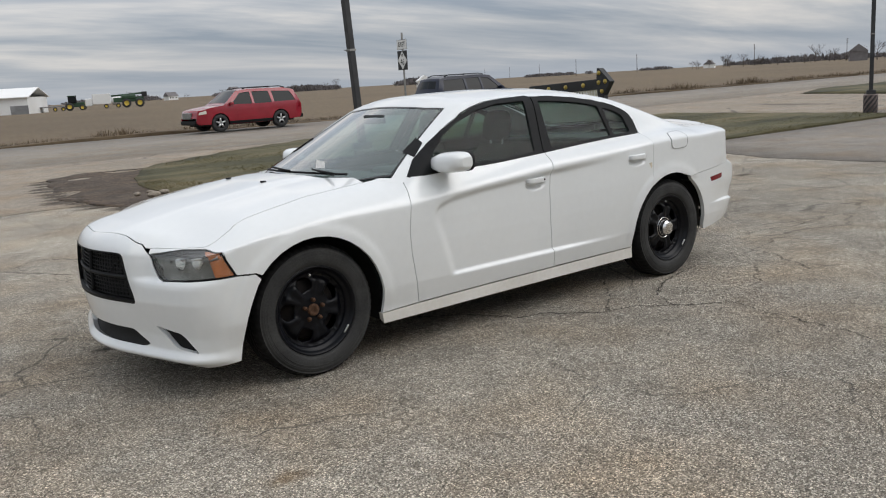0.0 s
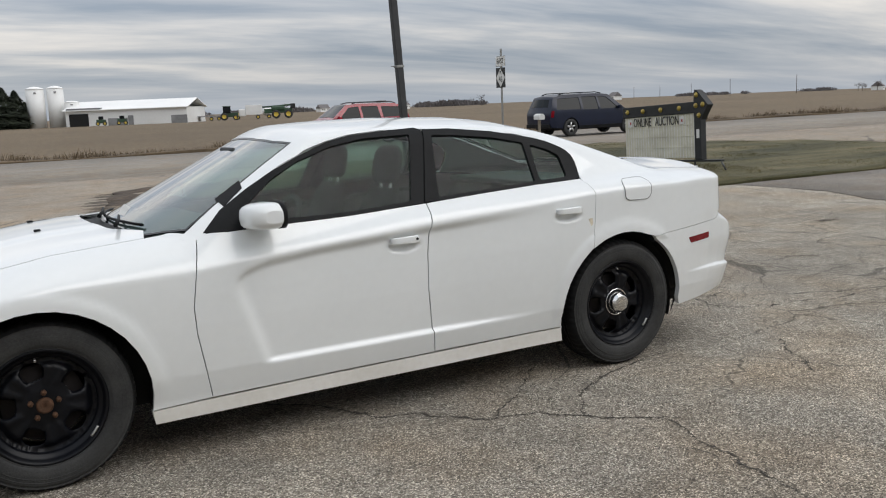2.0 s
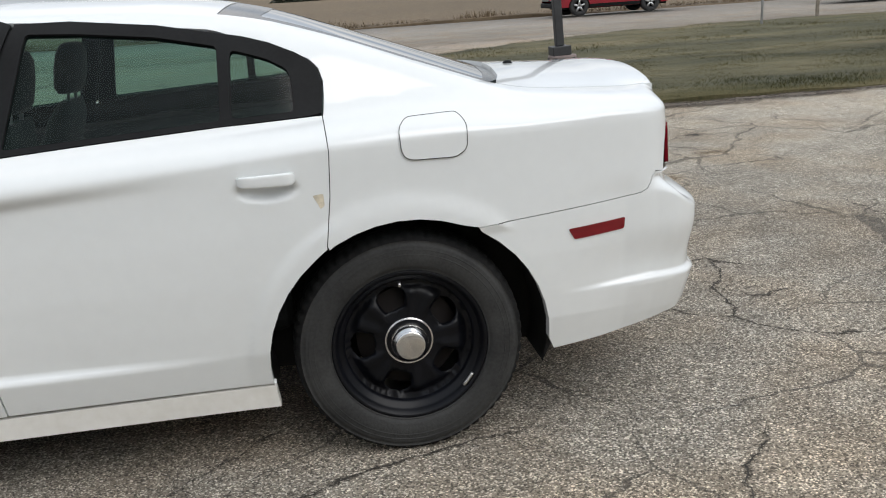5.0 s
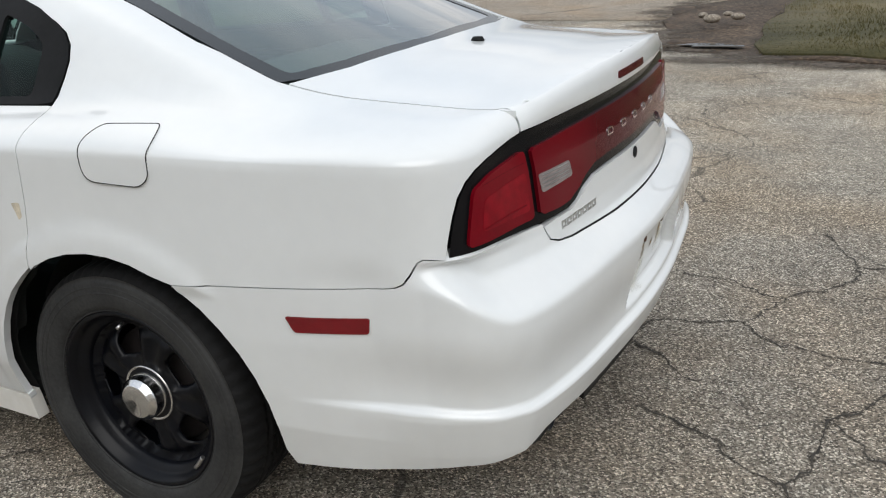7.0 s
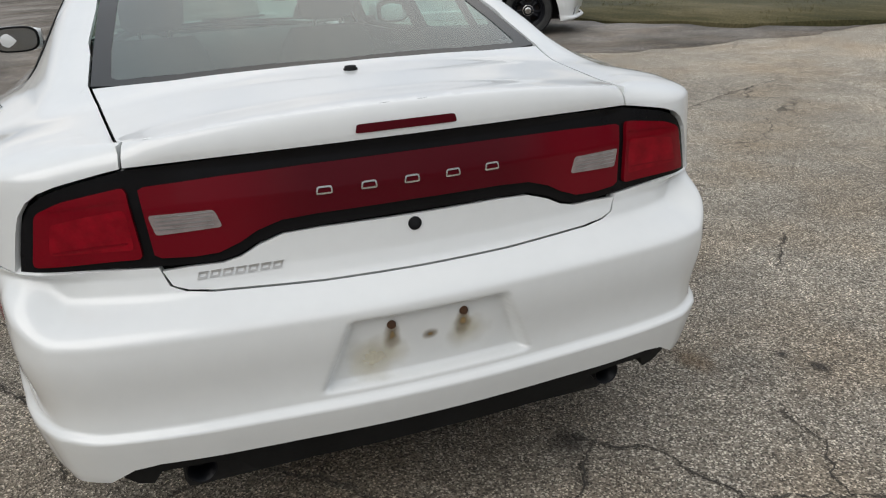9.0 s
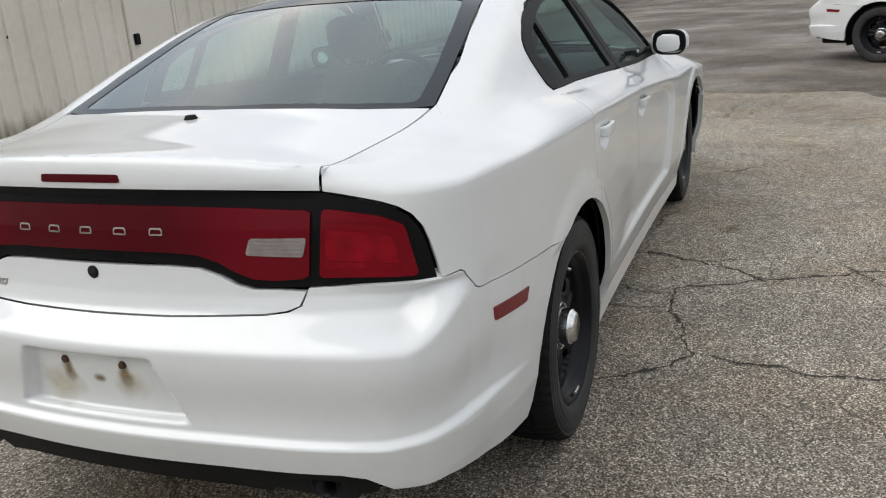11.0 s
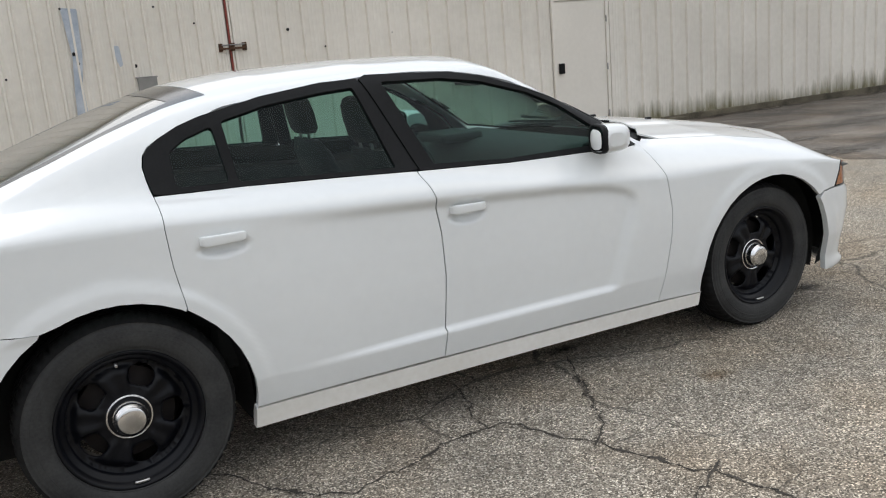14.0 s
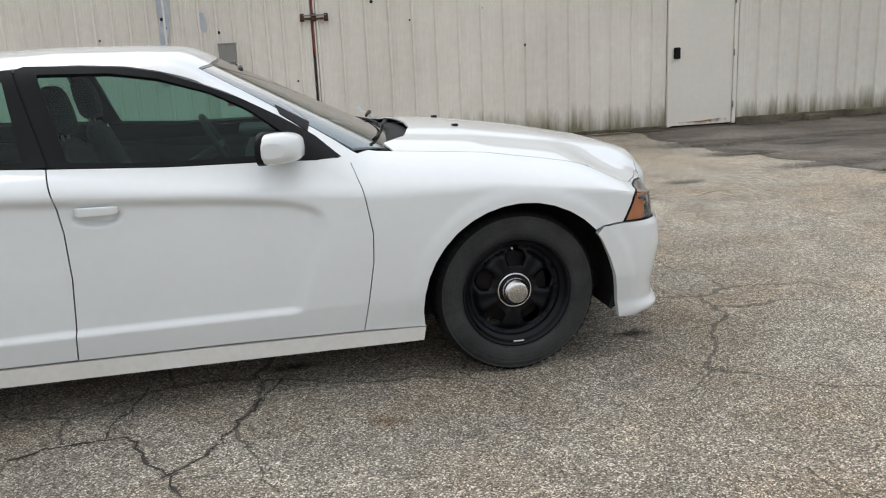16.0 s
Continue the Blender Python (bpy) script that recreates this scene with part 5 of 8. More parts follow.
for mir in (False, True):
    fr = part("window_frame", sheet(ff, body_side, 0.022, holes=(GF,), lift=0.003, thick=0.02, mirror=mir), TRIM, front_doors[int(mir)], "black front window frame")
    part("window_pane", sheet(GF, body_side, 0.03, lift=-0.006, thick=0, mirror=mir), SIDE_GLASS, front_doors[int(mir)])
    fr = part("window_frame", sheet(rf, body_side, 0.022, holes=(GR, GQ), lift=0.003, thick=0.02, mirror=mir), TRIM, rear_doors[int(mir)], "black rear window frame")
    part("window_pane", sheet(GR, body_side, 0.03, lift=-0.006, thick=0, mirror=mir), SIDE_GLASS, rear_doors[int(mir)])
    part("quarter_pane", sheet(GQ, body_side, 0.03, lift=-0.006, thick=0, mirror=mir), SIDE_GLASS, rear_doors[int(mir)])
    part("pillar_strip", sheet([(-0.285, 1.048), (-0.345, 1.052), (-0.478, 1.40), (-0.405, 1.40)], body_side, 0.03, lift=-0.004, thick=0, mirror=mir), TRIM, rear_doors[int(mir)])
    part("pillar_patch", sheet([(0.555, 1.215), (0.570, 1.185), (0.676, 1.110), (0.690, 1.138)], body_side, 0.02, lift=0.003, thick=0.004, mirror=mir), TRIM, sedan, "black tape patch on the screen pillar")

# screens
wind_half = [(0.868, 0.770)] + [(x - 0.004, y - 0.006) for x, y in WIND_SIDE[::-1][1:]] + [(x - 0.0, y - 0.006 if y else 0.0) for x, y in WIND_TOP[::-1]]
cowl = [(0.935, 0.685), (1.05, 0.55), (1.10, 0.3), (1.112, 0.0)]


def screen_surface(x, y):
    p = deck(x, y)
    p[..., 2] = np.minimum(p[..., 2], cabin_z(p[..., 0], p[..., 1]) + 0.0)
    return p


wp = wind_half + [(x, -y) for x, y in wind_half[::-1][1:]] + [(x, -y) for x, y in cowl[:-1]] + cowl[::-1]
wp = mend(wp)
part("windscreen", sheet(shrink(dense(wp, 0.03), 0.004), screen_surface, 0.035, lift=-0.004, thick=0), SCREEN_GLASS, sedan, "green-tinted windscreen")
part("screen_border", sheet(wp, screen_surface, 0.03, holes=(shrink(dense(wp, 0.03), 0.013),), lift=-0.002, thick=0.006), FRIT, sedan)
bp_half = [(-1.075, 0.0)] + [(x - 0.003, y - 0.006) for x, y in BACK[::-1][1:]]
bp = bp_half + [(-1.955, 0.45), (-1.975, 0.2), (-1.98, 0.0), (-1.975, -0.2), (-1.955, -0.45)] + [(x, -y) for x, y in bp_half[::-1][:-1]]
bp = mend(bp)
hole = [(-1.20, 0.0), (-1.185, 0.3), (-1.16, 0.485), (-1.4, 0.53), (-1.7, 0.575), (-1.868, 0.59), (-1.905, 0.4), (-1.935, 0.0)]
hole = round_poly(hole + [(x, -y) for x, y in hole[::-1][1:-1]], 0.03)
part("rear_window", sheet(shrink(dense(bp, 0.03), 0.004), screen_surface, 0.035, lift=-0.004, thick=0), SCREEN_GLASS, sedan, "tinted rear window")
part("rear_window_border", sheet(bp, screen_surface, 0.03, holes=(hole,), lift=-0.002, thick=0.006), FRIT, sedan)
# scuttle under the wipers
cw = [(1.22, 0.0), (1.205, 0.25), (1.145, 0.45), (1.035, 0.60), (0.985, 0.64), (0.955, 0.62), (0.975, 0.5), (1.05, 0.25), (1.07, 0.0)]
cw = cw + [(x, -y) for x, y in cw[::-1][1:-1]]


def scuttle(x, y):
    p = deck(x, y)
    p[..., 2] = top_z(p[..., 0], p[..., 1]) - 0.03
    return p


part("scuttle", sheet(mend(cw), scuttle, 0.03, thick=0), TRIM, sedan, "black plastic scuttle under the wipers")
for y0, y1 in ((0.55, 0.02), (0.02, -0.52)):
    bmw = bmesh.new()
    pts = [(1.13, y0, 1.05), (1.085, y0 - 0.2, 1.055), (1.06, y0 - 0.36, 1.062)]
    tube(pts, [0.011, 0.008, 0.006], 6, bmw)
    blade = [(float(1.09 - 0.17 * (y / 0.7) ** 2), y, float(cabin_z(1.09 - 0.17 * (y / 0.7) ** 2, y)) + 0.012) for y in np.linspace(y0 - 0.05, y0 - 0.58, 9)]
    tube(blade, 0.007, 6, bmw)
    part("wiper", bmw, TRIM, sedan)
for y in (0.261, -0.215):
    z = float(top_z(1.44, y))
    part("washer_nozzle", block(1.425, 1.455, y - 0.013, y + 0.013, z - 0.002, z + 0.009, 0.004), TRIM, sedan)
bmp = bmesh.new()
pv = [(1.075, 0.26, 1.075), (1.03, 0.20, 1.118), (1.01, 0.27, 1.105), (1.055, 0.33, 1.07)]
bmp.faces.new([bmp.verts.new(v) for v in pv])
bmesh.ops.solidify(bmp, geom=bmp.faces, thickness=0.002)
part("paper_scrap", bmp, PAPER, sedan, "crumpled white paper under the wiper")

# head lamps
for mir in (False, True):
    hl = part("head_lamp", sheet(HEAD, skin, 0.02, lift=-0.001, thick=0.03, mirror=mir), LENS_GLASS, sedan, "hazed clear head lamp")
    part("lamp_bowl", sheet(HEAD, skin, 0.02, lift=-0.032, thick=0, mirror=mir), LAMP_BOWL, hl)
    part("turn_lens", sheet([(-2.083, 0.904), (-2.051, 0.838), (-2.023, 0.733), (-1.986, 0.657), (-2.075, 0.655), (-2.098, 0.75), (-2.122, 0.912)], skin, 0.012, lift=-0.003, thick=0.003, mirror=mir), AMBER, hl, "amber turn lens")
    for s, w, r in ((-2.300, 0.745, 0.048), (-2.175, 0.762, 0.056)):
        ring = [(s + r * 0.72 * math.cos(t) - 0.12 * r * math.sin(t), w + r * 1.15 * math.sin(t)) for t in np.linspace(0, 2 * math.pi, 25)[:-1]]
        part("reflector", sheet(ring, skin, 0.012, lift=-0.012, thick=0.012, mirror=mir), LAMP_CHROME, hl)
    part("lamp_edge", sheet(HEAD, skin, 0.02, holes=(shrink(dense(HEAD, 0.02), 0.005),), lift=0.0, thick=0.02, mirror=mir), TRIM, hl)

# door mirrors
for mir in (False, True):
    sg = -1 if mir else 1
    rings = []
    for k in np.linspace(0, 1, 10):
        y = 0.865 + (0.18 if mir else 0.235) * k
        f = (1 - max(0, (k - 0.5) / 0.5) ** 3 * 0.38) * (0.74 + 0.26 * min(1, k / 0.3))
        f = f if k < 1 else 0.45
        cx, cz = 0.562 - (0.05 if mir else 0.02) * k, 1.066 + 0.008 * k
        rings.append([(cx + (0.108 if math.cos(t) > 0 else 0.064) * math.copysign(abs(math.cos(t)) ** 0.75, math.cos(t)) * f, sg * y, cz + (0.066 if math.sin(t) > 0 else 0.058) * math.copysign(abs(math.sin(t)) ** 0.55, math.sin(t)) * f) for t in (2 * math.pi * j / 20 for j in range(20))])
    bm = loft(rings)
    bmesh.ops.recalc_face_normals(bm, faces=bm.faces)
    mi = part("door_mirror", bm, PAINT, front_doors[int(mir)], "white door mirror")
    bmg2 = bmesh.new()
    ring = [(0.498, sg * ((0.955 if mir else 0.985) + (0.084 if mir else 0.108) * math.copysign(abs(math.cos(t)) ** 0.6, math.cos(t))), 1.076 + 0.062 * math.copysign(abs(math.sin(t)) ** 0.7, math.sin(t))) for t in (2 * math.pi * j / 24 for j in range(24))]
    turned = lambda x, y: x - (0.30 * (abs(y) - 0.93) if mir else 0.0)
    inner = [(0.4895, (p[1] - sg * (0.955 if mir else 0.985)) * 0.90 + sg * (0.955 if mir else 0.985), (p[2] - 1.076) * 0.86 + 1.076) for p in ring]
    loft([[(turned(0.515, p[1]), p[1], p[2]) for p in ring], [(turned(0.4885, p[1]), p[1], p[2]) for p in ring], [(turned(*p[:2]), p[1], p[2]) for p in inner]], bm=bmg2)
    bmesh.ops.recalc_face_normals(bmg2, faces=bmg2.faces)
    part("mirror_bezel", bmg2, TRIM, front_doors[int(mir)])
    bmg3 = bmesh.new()
    bmg3.faces.new([bmg3.verts.new((turned(0.4882, p[1]), p[1], p[2])) for p in inner])
    part("mirror_glass", bmg3, MIRROR, front_doors[int(mir)])
    bma = loft([[(0.57 + 0.045 * math.cos(t), sg * (0.80 + 0.09 * k), 1.030 + 0.018 * math.sin(t) + 0.012 * k) for t in (2 * math.pi * j / 10 for j in range(10))] for k in (0, 1)])
    bmesh.ops.recalc_face_normals(bma, faces=bma.faces)
    part("mirror_arm", bma, TRIM, front_doors[int(mir)])

# an added black sheet that puts shade behind the gaps, wheel wells, floor
LIN = [(S_FRONT, 0.24), (-1.99, 0.24)] + [(float(s_at_x(x)), z) for x, z in arc(FA[0], FA[1], FA[2] + 0.01, -14, 194, 24)] + [(float(s_at_x(x)), z) for x, z in arc(RA[0], RA[1], RA[2] + 0.01, -14, 194, 24)] + \
    [(2.02, 0.31), (2.43, 0.345), (2.85, 0.38), (S_REAR, 0.39), (S_REAR, 1.04), (2.69, 1.02), (2.45, 0.96), (2.0, 1.0), (1.33, 1.07)] + [(-x, z) for x, z in [(q, float(BELT(q)) - 0.006) for q in np.linspace(-1.25, 0.80, 12)]] + \
    [(-1.3, 0.99), (-1.9, 0.93), (-2.3, 0.80), (-2.5, 0.74), (S_FRONT, 0.8)]
LINW = []
for s, z in LIN:
    if -2.0 < s < 2.3 and z > float(Z0(s)):
        LINW.append(on_side([(-s, z)])[0])
    else:
        LINW.append((s, z))
sides("gap_shade_liner", LINW, DARK, 0.05, fn=sunk(0.045), thick=0)
for ax, az, ar in ARCHES:
    for sg in (1, -1):
        rings = []
        for yy in (0.83, 0.60):
            rings.append([(x, sg * yy, z) for x, z in arc(ax, az, ar + (0.05 if ax > 0 else 0.014), -16, 196, 28)])
        bm = loft(rings, closed=False)
        vs = [bm.verts.new(p) for p in rings[1]]
        bm.faces.new(vs)
        part("wheel_well", bm, DARK, sedan)
bm = block(-2.42, 2.25, -0.58, 0.58, 0.22, 0.30, 0.02)
block(-1.06, 1.06, -0.86, 0.86, 0.225, 0.295, 0.02, bm)
part("floor_pan", bm, DARK, sedan)
bm = block(-2.38, -2.0, -0.60, 0.60, 0.30, 0.62, 0.02)
part("rear_structure", bm, DARK, sedan)
bm = block(1.98, 2.25, -0.62, 0.62, 0.25, 0.70, 0.02)
part("front_structure", bm, DARK, sedan)

# tail valance and exhaust
val = [(S_REAR, 0.318), (3.0, 0.312), (2.90, 0.302), (2.86, 0.352), (2.80, 0.360), (2.73, 0.356), (2.69, 0.352), (2.665, 0.315), (2.63, 0.320), (2.60, 0.352), (2.66, 0.398), (2.85, 0.405), (3.1, 0.408), (S_REAR, 0.410)]
vhalf = val[1:-1]
vp = [(S_REAR, 0.318)] + vhalf + [(S_REAR, 0.410)] + [(2 * S_REAR - s, w) for s, w in vhalf[::-1]]
part("rear_valance", sheet(vp, skin, 0.03, lift=-0.012, thick=0.05), TRIM, sedan, "black lower rear valance")
for sg in (1, -1):
    y = 0.63 * sg
    bm = lathe([(0.034, -2.40), (0.036, -2.468), (0.033, -2.468), (0.031, -2.40), (0.0, -2.38)], 24, axis="x", center=(-0.03, y - 0.09 * sg, 0.318))
    part("exhaust_pipe", bm, STEEL, sedan, "sooty dark exhaust tip")
# plate bolts and stains in the recess
STAIN = stain_mat("rust_stain", (0.24, 0.16, 0.06), 0.9, 0.85, (0, 1, 1))
SMEAR = stain_mat("yellowed_smear", (0.56, 0.50, 0.33), 0.45, 0.85, (0, 1, 1))
for k in (-0.089, 0.089):
    p = skin(S_REAR + k, 0.635)
    part("plate_bolt", lathe([(0.0, -0.006), (0.009, -0.006), (0.011, 0.0), (0.011, 0.006)], 14, axis="x", center=(float(p[0]), float(p[1]), 0.635)), RUST, rear_bumper)
    st = [(S_REAR + k + 0.026 * math.cos(t) * (1 + 0.25 * math.sin(3 * t + k * 40)), 0.630 + (0.026 + 0.045 * (math.sin(t) < 0)) * math.sin(t)) for t in np.linspace(0, 2 * math.pi, 18)[:-1]]
    part("bolt_stain", sheet(st, skin, 0.01, lift=0.001, thick=0), STAIN, rear_bumper)
st = [(S_REAR + 0.005 + 0.026 * math.cos(t) * (1 + 0.2 * math.sin(2 * t)), 0.590 + 0.018 * math.sin(t)) for t in np.linspace(0, 2 * math.pi, 18)[:-1]]
part("bolt_stain", sheet(st, skin, 0.01, lift=0.001, thick=0), STAIN, rear_bumper)

for c, a, w, b in ((-0.12, 0.10, 0.56, 0.075), (0.10, 0.07, 0.58, 0.06)):
    st = [(S_REAR + c + a * math.cos(t), w + b * math.sin(t)) for t in np.linspace(0, 2 * math.pi, 20)[:-1]]
    part("smear", sheet(st, skin, 0.015, lift=0.0007, thick=0), SMEAR, rear_bumper)

# cabin
FLOOR_Z = 0.36
bm = loft([[(1.02, y, 0.98), (0.86, y, 1.01), (0.62, y, 1.0), (0.46, y, 0.955), (0.42, y, 0.86), (0.50, y, 0.70), (1.0, y, 0.60)] for y in np.linspace(-0.64, 0.64, 9)])
bmesh.ops.recalc_face_normals(bm, faces=bm.faces)
part("dashboard", bm, CABIN, sedan)
bm = block(0.40, 0.66, 0.24, 0.56, 0.985, 1.035, 0.02)
part("instrument_hood", bm, CABIN, sedan)
bmt = bmesh.new()
ringc = Matrix.Translation((0.30, 0.40, 0.93)) @ Matrix.Rotation(radians(62), 4, "Y")
pts = [ringc @ Vector((0.185 * math.cos(t), 0.185 * math.sin(t), 0)) for t in np.linspace(0, 2 * math.pi, 33)]
tube(pts, 0.016, 8, bmt)
tube([ringc @ Vector((0, -0.18, 0)), ringc @ Vector((0, 0, -0.03)), ringc @ Vector((0, 0.18, 0))], 0.02, 8, bmt)
tube([ringc @ Vector((0, 0, -0.03)), ringc @ Vector((0, 0, -0.25))], 0.03, 8, bmt)
part("steering_wheel", bmt, CABIN, sedan)


def seat(x, y, width, tall, head=True):
    bm = block(x - 0.25, x + 0.27, y - width / 2, y + width / 2, 0.36, 0.60, 0.05, seg=3)
    part("seat_cushion", bm, CLOTH, sedan)
    rings = []
    for k in np.linspace(0, 1, 9):
        z = 0.55 + tall * k
        cx = x - 0.22 - 0.20 * k
        hw, th = width / 2 * (1 - 0.22 * k**3), 0.075 * (1 - 0.35 * k)
        if k == 1:
            hw, th = hw * 0.85, th * 0.5
        rings.append([(cx + th * math.cos(t), y + hw * math.copysign(abs(math.sin(t)) ** 0.6, math.sin(t)), z) for t in (2 * math.pi * j / 20 for j in range(20))])
    bm = loft(rings)
    bmesh.ops.recalc_face_normals(bm, faces=bm.faces)
    part("seat_back", bm, CLOTH, sedan)
    if head:
        hx, hz = x - 0.44, 0.55 + tall + 0.13
        rings = [[(hx + 0.055 * f * math.cos(t) - 0.02 * k, y + 0.135 * f * math.copysign(abs(math.sin(t)) ** 0.7, math.sin(t)), hz + 0.10 * k) for t in (2 * math.pi * j / 16 for j in range(16))]
                 for k, f in ((-1, 0.7), (-0.75, 0.95), (0, 1.0), (0.6, 0.92), (0.9, 0.7), (1.0, 0.4))]
        bm = loft(rings)
        bmesh.ops.recalc_face_normals(bm, faces=bm.faces)
        part("headrest", bm, CLOTH, sedan)
        for d in (-0.06, 0.06):
            part("headrest_post", tube([(hx + 0.02, y + d, hz - 0.16), (hx, y + d, hz)], 0.007, 6), BRUSHED, sedan)


seat(0.10, 0.38, 0.50, 0.55)
seat(0.10, -0.38, 0.50, 0.55)
for y in (0.36, -0.36):
    seat(-0.92, y, 0.66, 0.46, head=False)
part("parcel_shelf", block(-1.80, -1.28, -0.60, 0.60, 1.03, 1.06, 0.01), CABIN, sedan)
part("inner_mirror", block(0.42, 0.45, -0.12, 0.12, 1.30, 1.36, 0.012), CABIN, sedan)
for mir in (False, True):
    part("door_lining", sheet(on_side([(0.78, 0.35), (0.78, 0.985)] + [(x, float(BELT(x)) - 0.02) for x in np.linspace(0.6, -1.25, 8)] + [(-1.25, 0.8), (-1.0, 0.4)]), skin, 0.06, lift=-0.09, thick=0, mirror=mir), CABIN, sedan)
rl = [(0.25, 0.0), (0.20, 0.50), (-0.4, 0.53), (-1.0, 0.48), (-1.05, 0.0)]
part("headliner", sheet(rl + [(x, -y) for x, y in rl[::-1][1:-1]], deck, 0.06, lift=-0.035, thick=0), CABIN, sedan)

# ---- wheels ----
TYRE_PROFILE = [(0.246, 0.088), (0.249, 0.103), (0.268, 0.113), (0.298, 0.116), (0.326, 0.1135), (0.331, 0.1125), (0.333, 0.1095), (0.341, 0.1085), (0.344, 0.110), (0.350, 0.106), (0.357, 0.098), (0.362, 0.086), (0.3645, 0.066), (0.366, 0.050), (0.3662, 0.042), (0.357, 0.040), (0.357, 0.032), (0.3664, 0.030), (0.3668, 0.012), (0.357, 0.010), (0.357, 0.004), (0.3668, 0.002)]


def wheel(x, y, cap=True, turn=72):
    """A steel wheel; the outer face looks along +y of the root, which is turned for the other side."""
    root = new("wheel")
    root.parent = sedan
    root.matrix_local = Matrix.Translation((x, y, 0.362)) @ (Matrix.Rotation(math.pi, 4, "Z") if y < 0 else Matrix.Identity(4))
    prof = TYRE_PROFILE + [(r, -h) for r, h in TYRE_PROFILE[::-1]]
    n = 240
    rings = []
    for r, h in prof:
        ring = []
        for i in range(n):
            a = 2 * math.pi * i / n
            rr = r
            if abs(h) > 0.045 and r > 0.346 and i % 4 == 0:
                rr = r - 0.007
            if abs(h) <= 0.03 and r > 0.355 and (i % 6 == 1):
                rr = r - 0.005
            z = rr * math.sin(a)
            # the tread stands flat on the ground
            ring.append((rr * math.cos(a), h, max(z, -0.362)))
        rings.append(ring)
    bm = loft(rings, caps=False)
    bmesh.ops.recalc_face_normals(bm, faces=bm.faces)
    bm2 = bm.copy()
    for b, outer in ((bm, False), (bm2, True)):
        bmesh.ops.delete(b, geom=[f for f in b.faces if (max(math.hypot(v.co.x, v.co.z) for v in f.verts) > 0.3445) != outer], context="FACES")
    put("tyre", bm, RUBBER, root, "worn black tyre")
    put("tread", bm2, TREAD, root, "darker grooved tread")
    # thin raised rings on the sidewall
    bm = bmesh.new()
    for r in (0.252, 0.302, 0.318):
        h = float(np.interp(r, [q[0] for q in TYRE_PROFILE[:6]], [q[1] for q in TYRE_PROFILE[:6]]))
        lathe([(r - 0.002, h), (r, h + 0.0022), (r + 0.002, h)], 72, bm=bm)
    bmesh.ops.delete(bm, geom=[f for f in bm.faces if len(f.verts) > 4], context="FACES")
    put("sidewall_rib", bm, RUBBER, root)
    rim = put("rim", lathe([(0.246, 0.092), (0.2495, 0.101), (0.244, 0.105), (0.236, 0.101), (0.230, 0.082), (0.222, 0.074), (0.212, 0.068), (0.205, 0.058), (0.203, -0.10), (0.246, -0.10)], 72, closed=True), STEEL, root, "black steel rim")

    def face(u, v):
        r, a = np.hypot(u, v), np.arctan2(v, u)
        spoke = (0.5 + 0.5 * np.cos(5 * (a - radians(turn))))
        dep = np.interp(r, [0.0, 0.055, 0.075, 0.09, 0.12, 0.16, 0.185, 0.196, 0.207], [0.060, 0.060, 0.058, 0.053, 0.051, 0.048, 0.036, 0.028, 0.056])
        ridge = 0.012 * smooth((r - 0.075) / 0.03) * smooth((0.195 - r) / 0.03) * (smooth((spoke - 0.35) / 0.3) - 0.55 * smooth((spoke - 0.86) / 0.12))
        return np.stack([u, dep + ridge, v], -1)

    holes = []
    for j in range(5):
        c = radians(turn) + math.pi / 5 + j * 2 * math.pi / 5
        o = [(0.112, -0.17), (0.120, -0.27), (0.150, -0.29), (0.174, -0.25), (0.186, -0.12), (0.188, 0.0), (0.186, 0.12), (0.174, 0.25), (0.150, 0.29), (0.120, 0.27), (0.112, 0.17), (0.110, 0.0)]
        holes.append(round_poly([(r * math.cos(c + t), r * math.sin(c + t)) for r, t in o], 0.012))
    disc = [(0.207 * math.cos(t), 0.207 * math.sin(t)) for t in np.linspace(0, 2 * math.pi, 73)[:-1]]
    bmf = sheet(disc, face, 0.011, holes=holes, thick=0.0)
    bmesh.ops.recalc_face_normals(bmf, faces=bmf.faces)
    if sum(f.normal.y for f in bmf.faces) < 0:
        bmesh.ops.reverse_faces(bmf, faces=bmf.faces)
    bmesh.ops.solidify(bmf, geom=list(bmf.faces), thickness=0.006)
    put("wheel_disc", bmf, STEEL, rim)
    put("brake_disc", lathe([(0.0, 0.0), (0.165, 0.0), (0.165, -0.02), (0.0, -0.02)], 40), mat_brake, root)
    if cap:
        put("hub_cap", lathe([(0.078, 0.050), (0.079, 0.057), (0.077, 0.061), (0.074, 0.060), (0.067, 0.053), (0.063, 0.052), (0.061, 0.060), (0.059, 0.088), (0.057, 0.096), (0.049, 0.100), (0.0475, 0.105), (0.043, 0.108), (0.0, 0.109)], 48), CHROME, root, "chrome stepped hub cap")
    else:
        put("hub", lathe([(0.034, 0.05), (0.034, 0.070), (0.030, 0.075), (0.022, 0.076), (0.0, 0.070)], 28), RUST, root, "rusty bare hub")
        for j in range(5):
            a = math.pi / 2 + j * 2 * math.pi / 5
            put("lug_nut", lathe([(0.012, 0.056), (0.012, 0.080), (0.008, 0.086), (0.0, 0.087)], 6, center=(0.057 * math.cos(a), 0, 0.057 * math.sin(a))), RUST, root)
    put("valve", tube([(0.02, 0.082, 0.207), (0.02, 0.100, 0.200)], 0.005, 8), BRUSHED, root)
    ang = 3.7 if y > 0 else 4.6
    wt = [(0.226 * math.cos(ang + t), 0.0995, 0.226 * math.sin(ang + t)) for t in np.linspace(0, 0.22, 6)]
    put("balance_weight", tube(wt, 0.006, 6), BRUSHED, root)
    return root


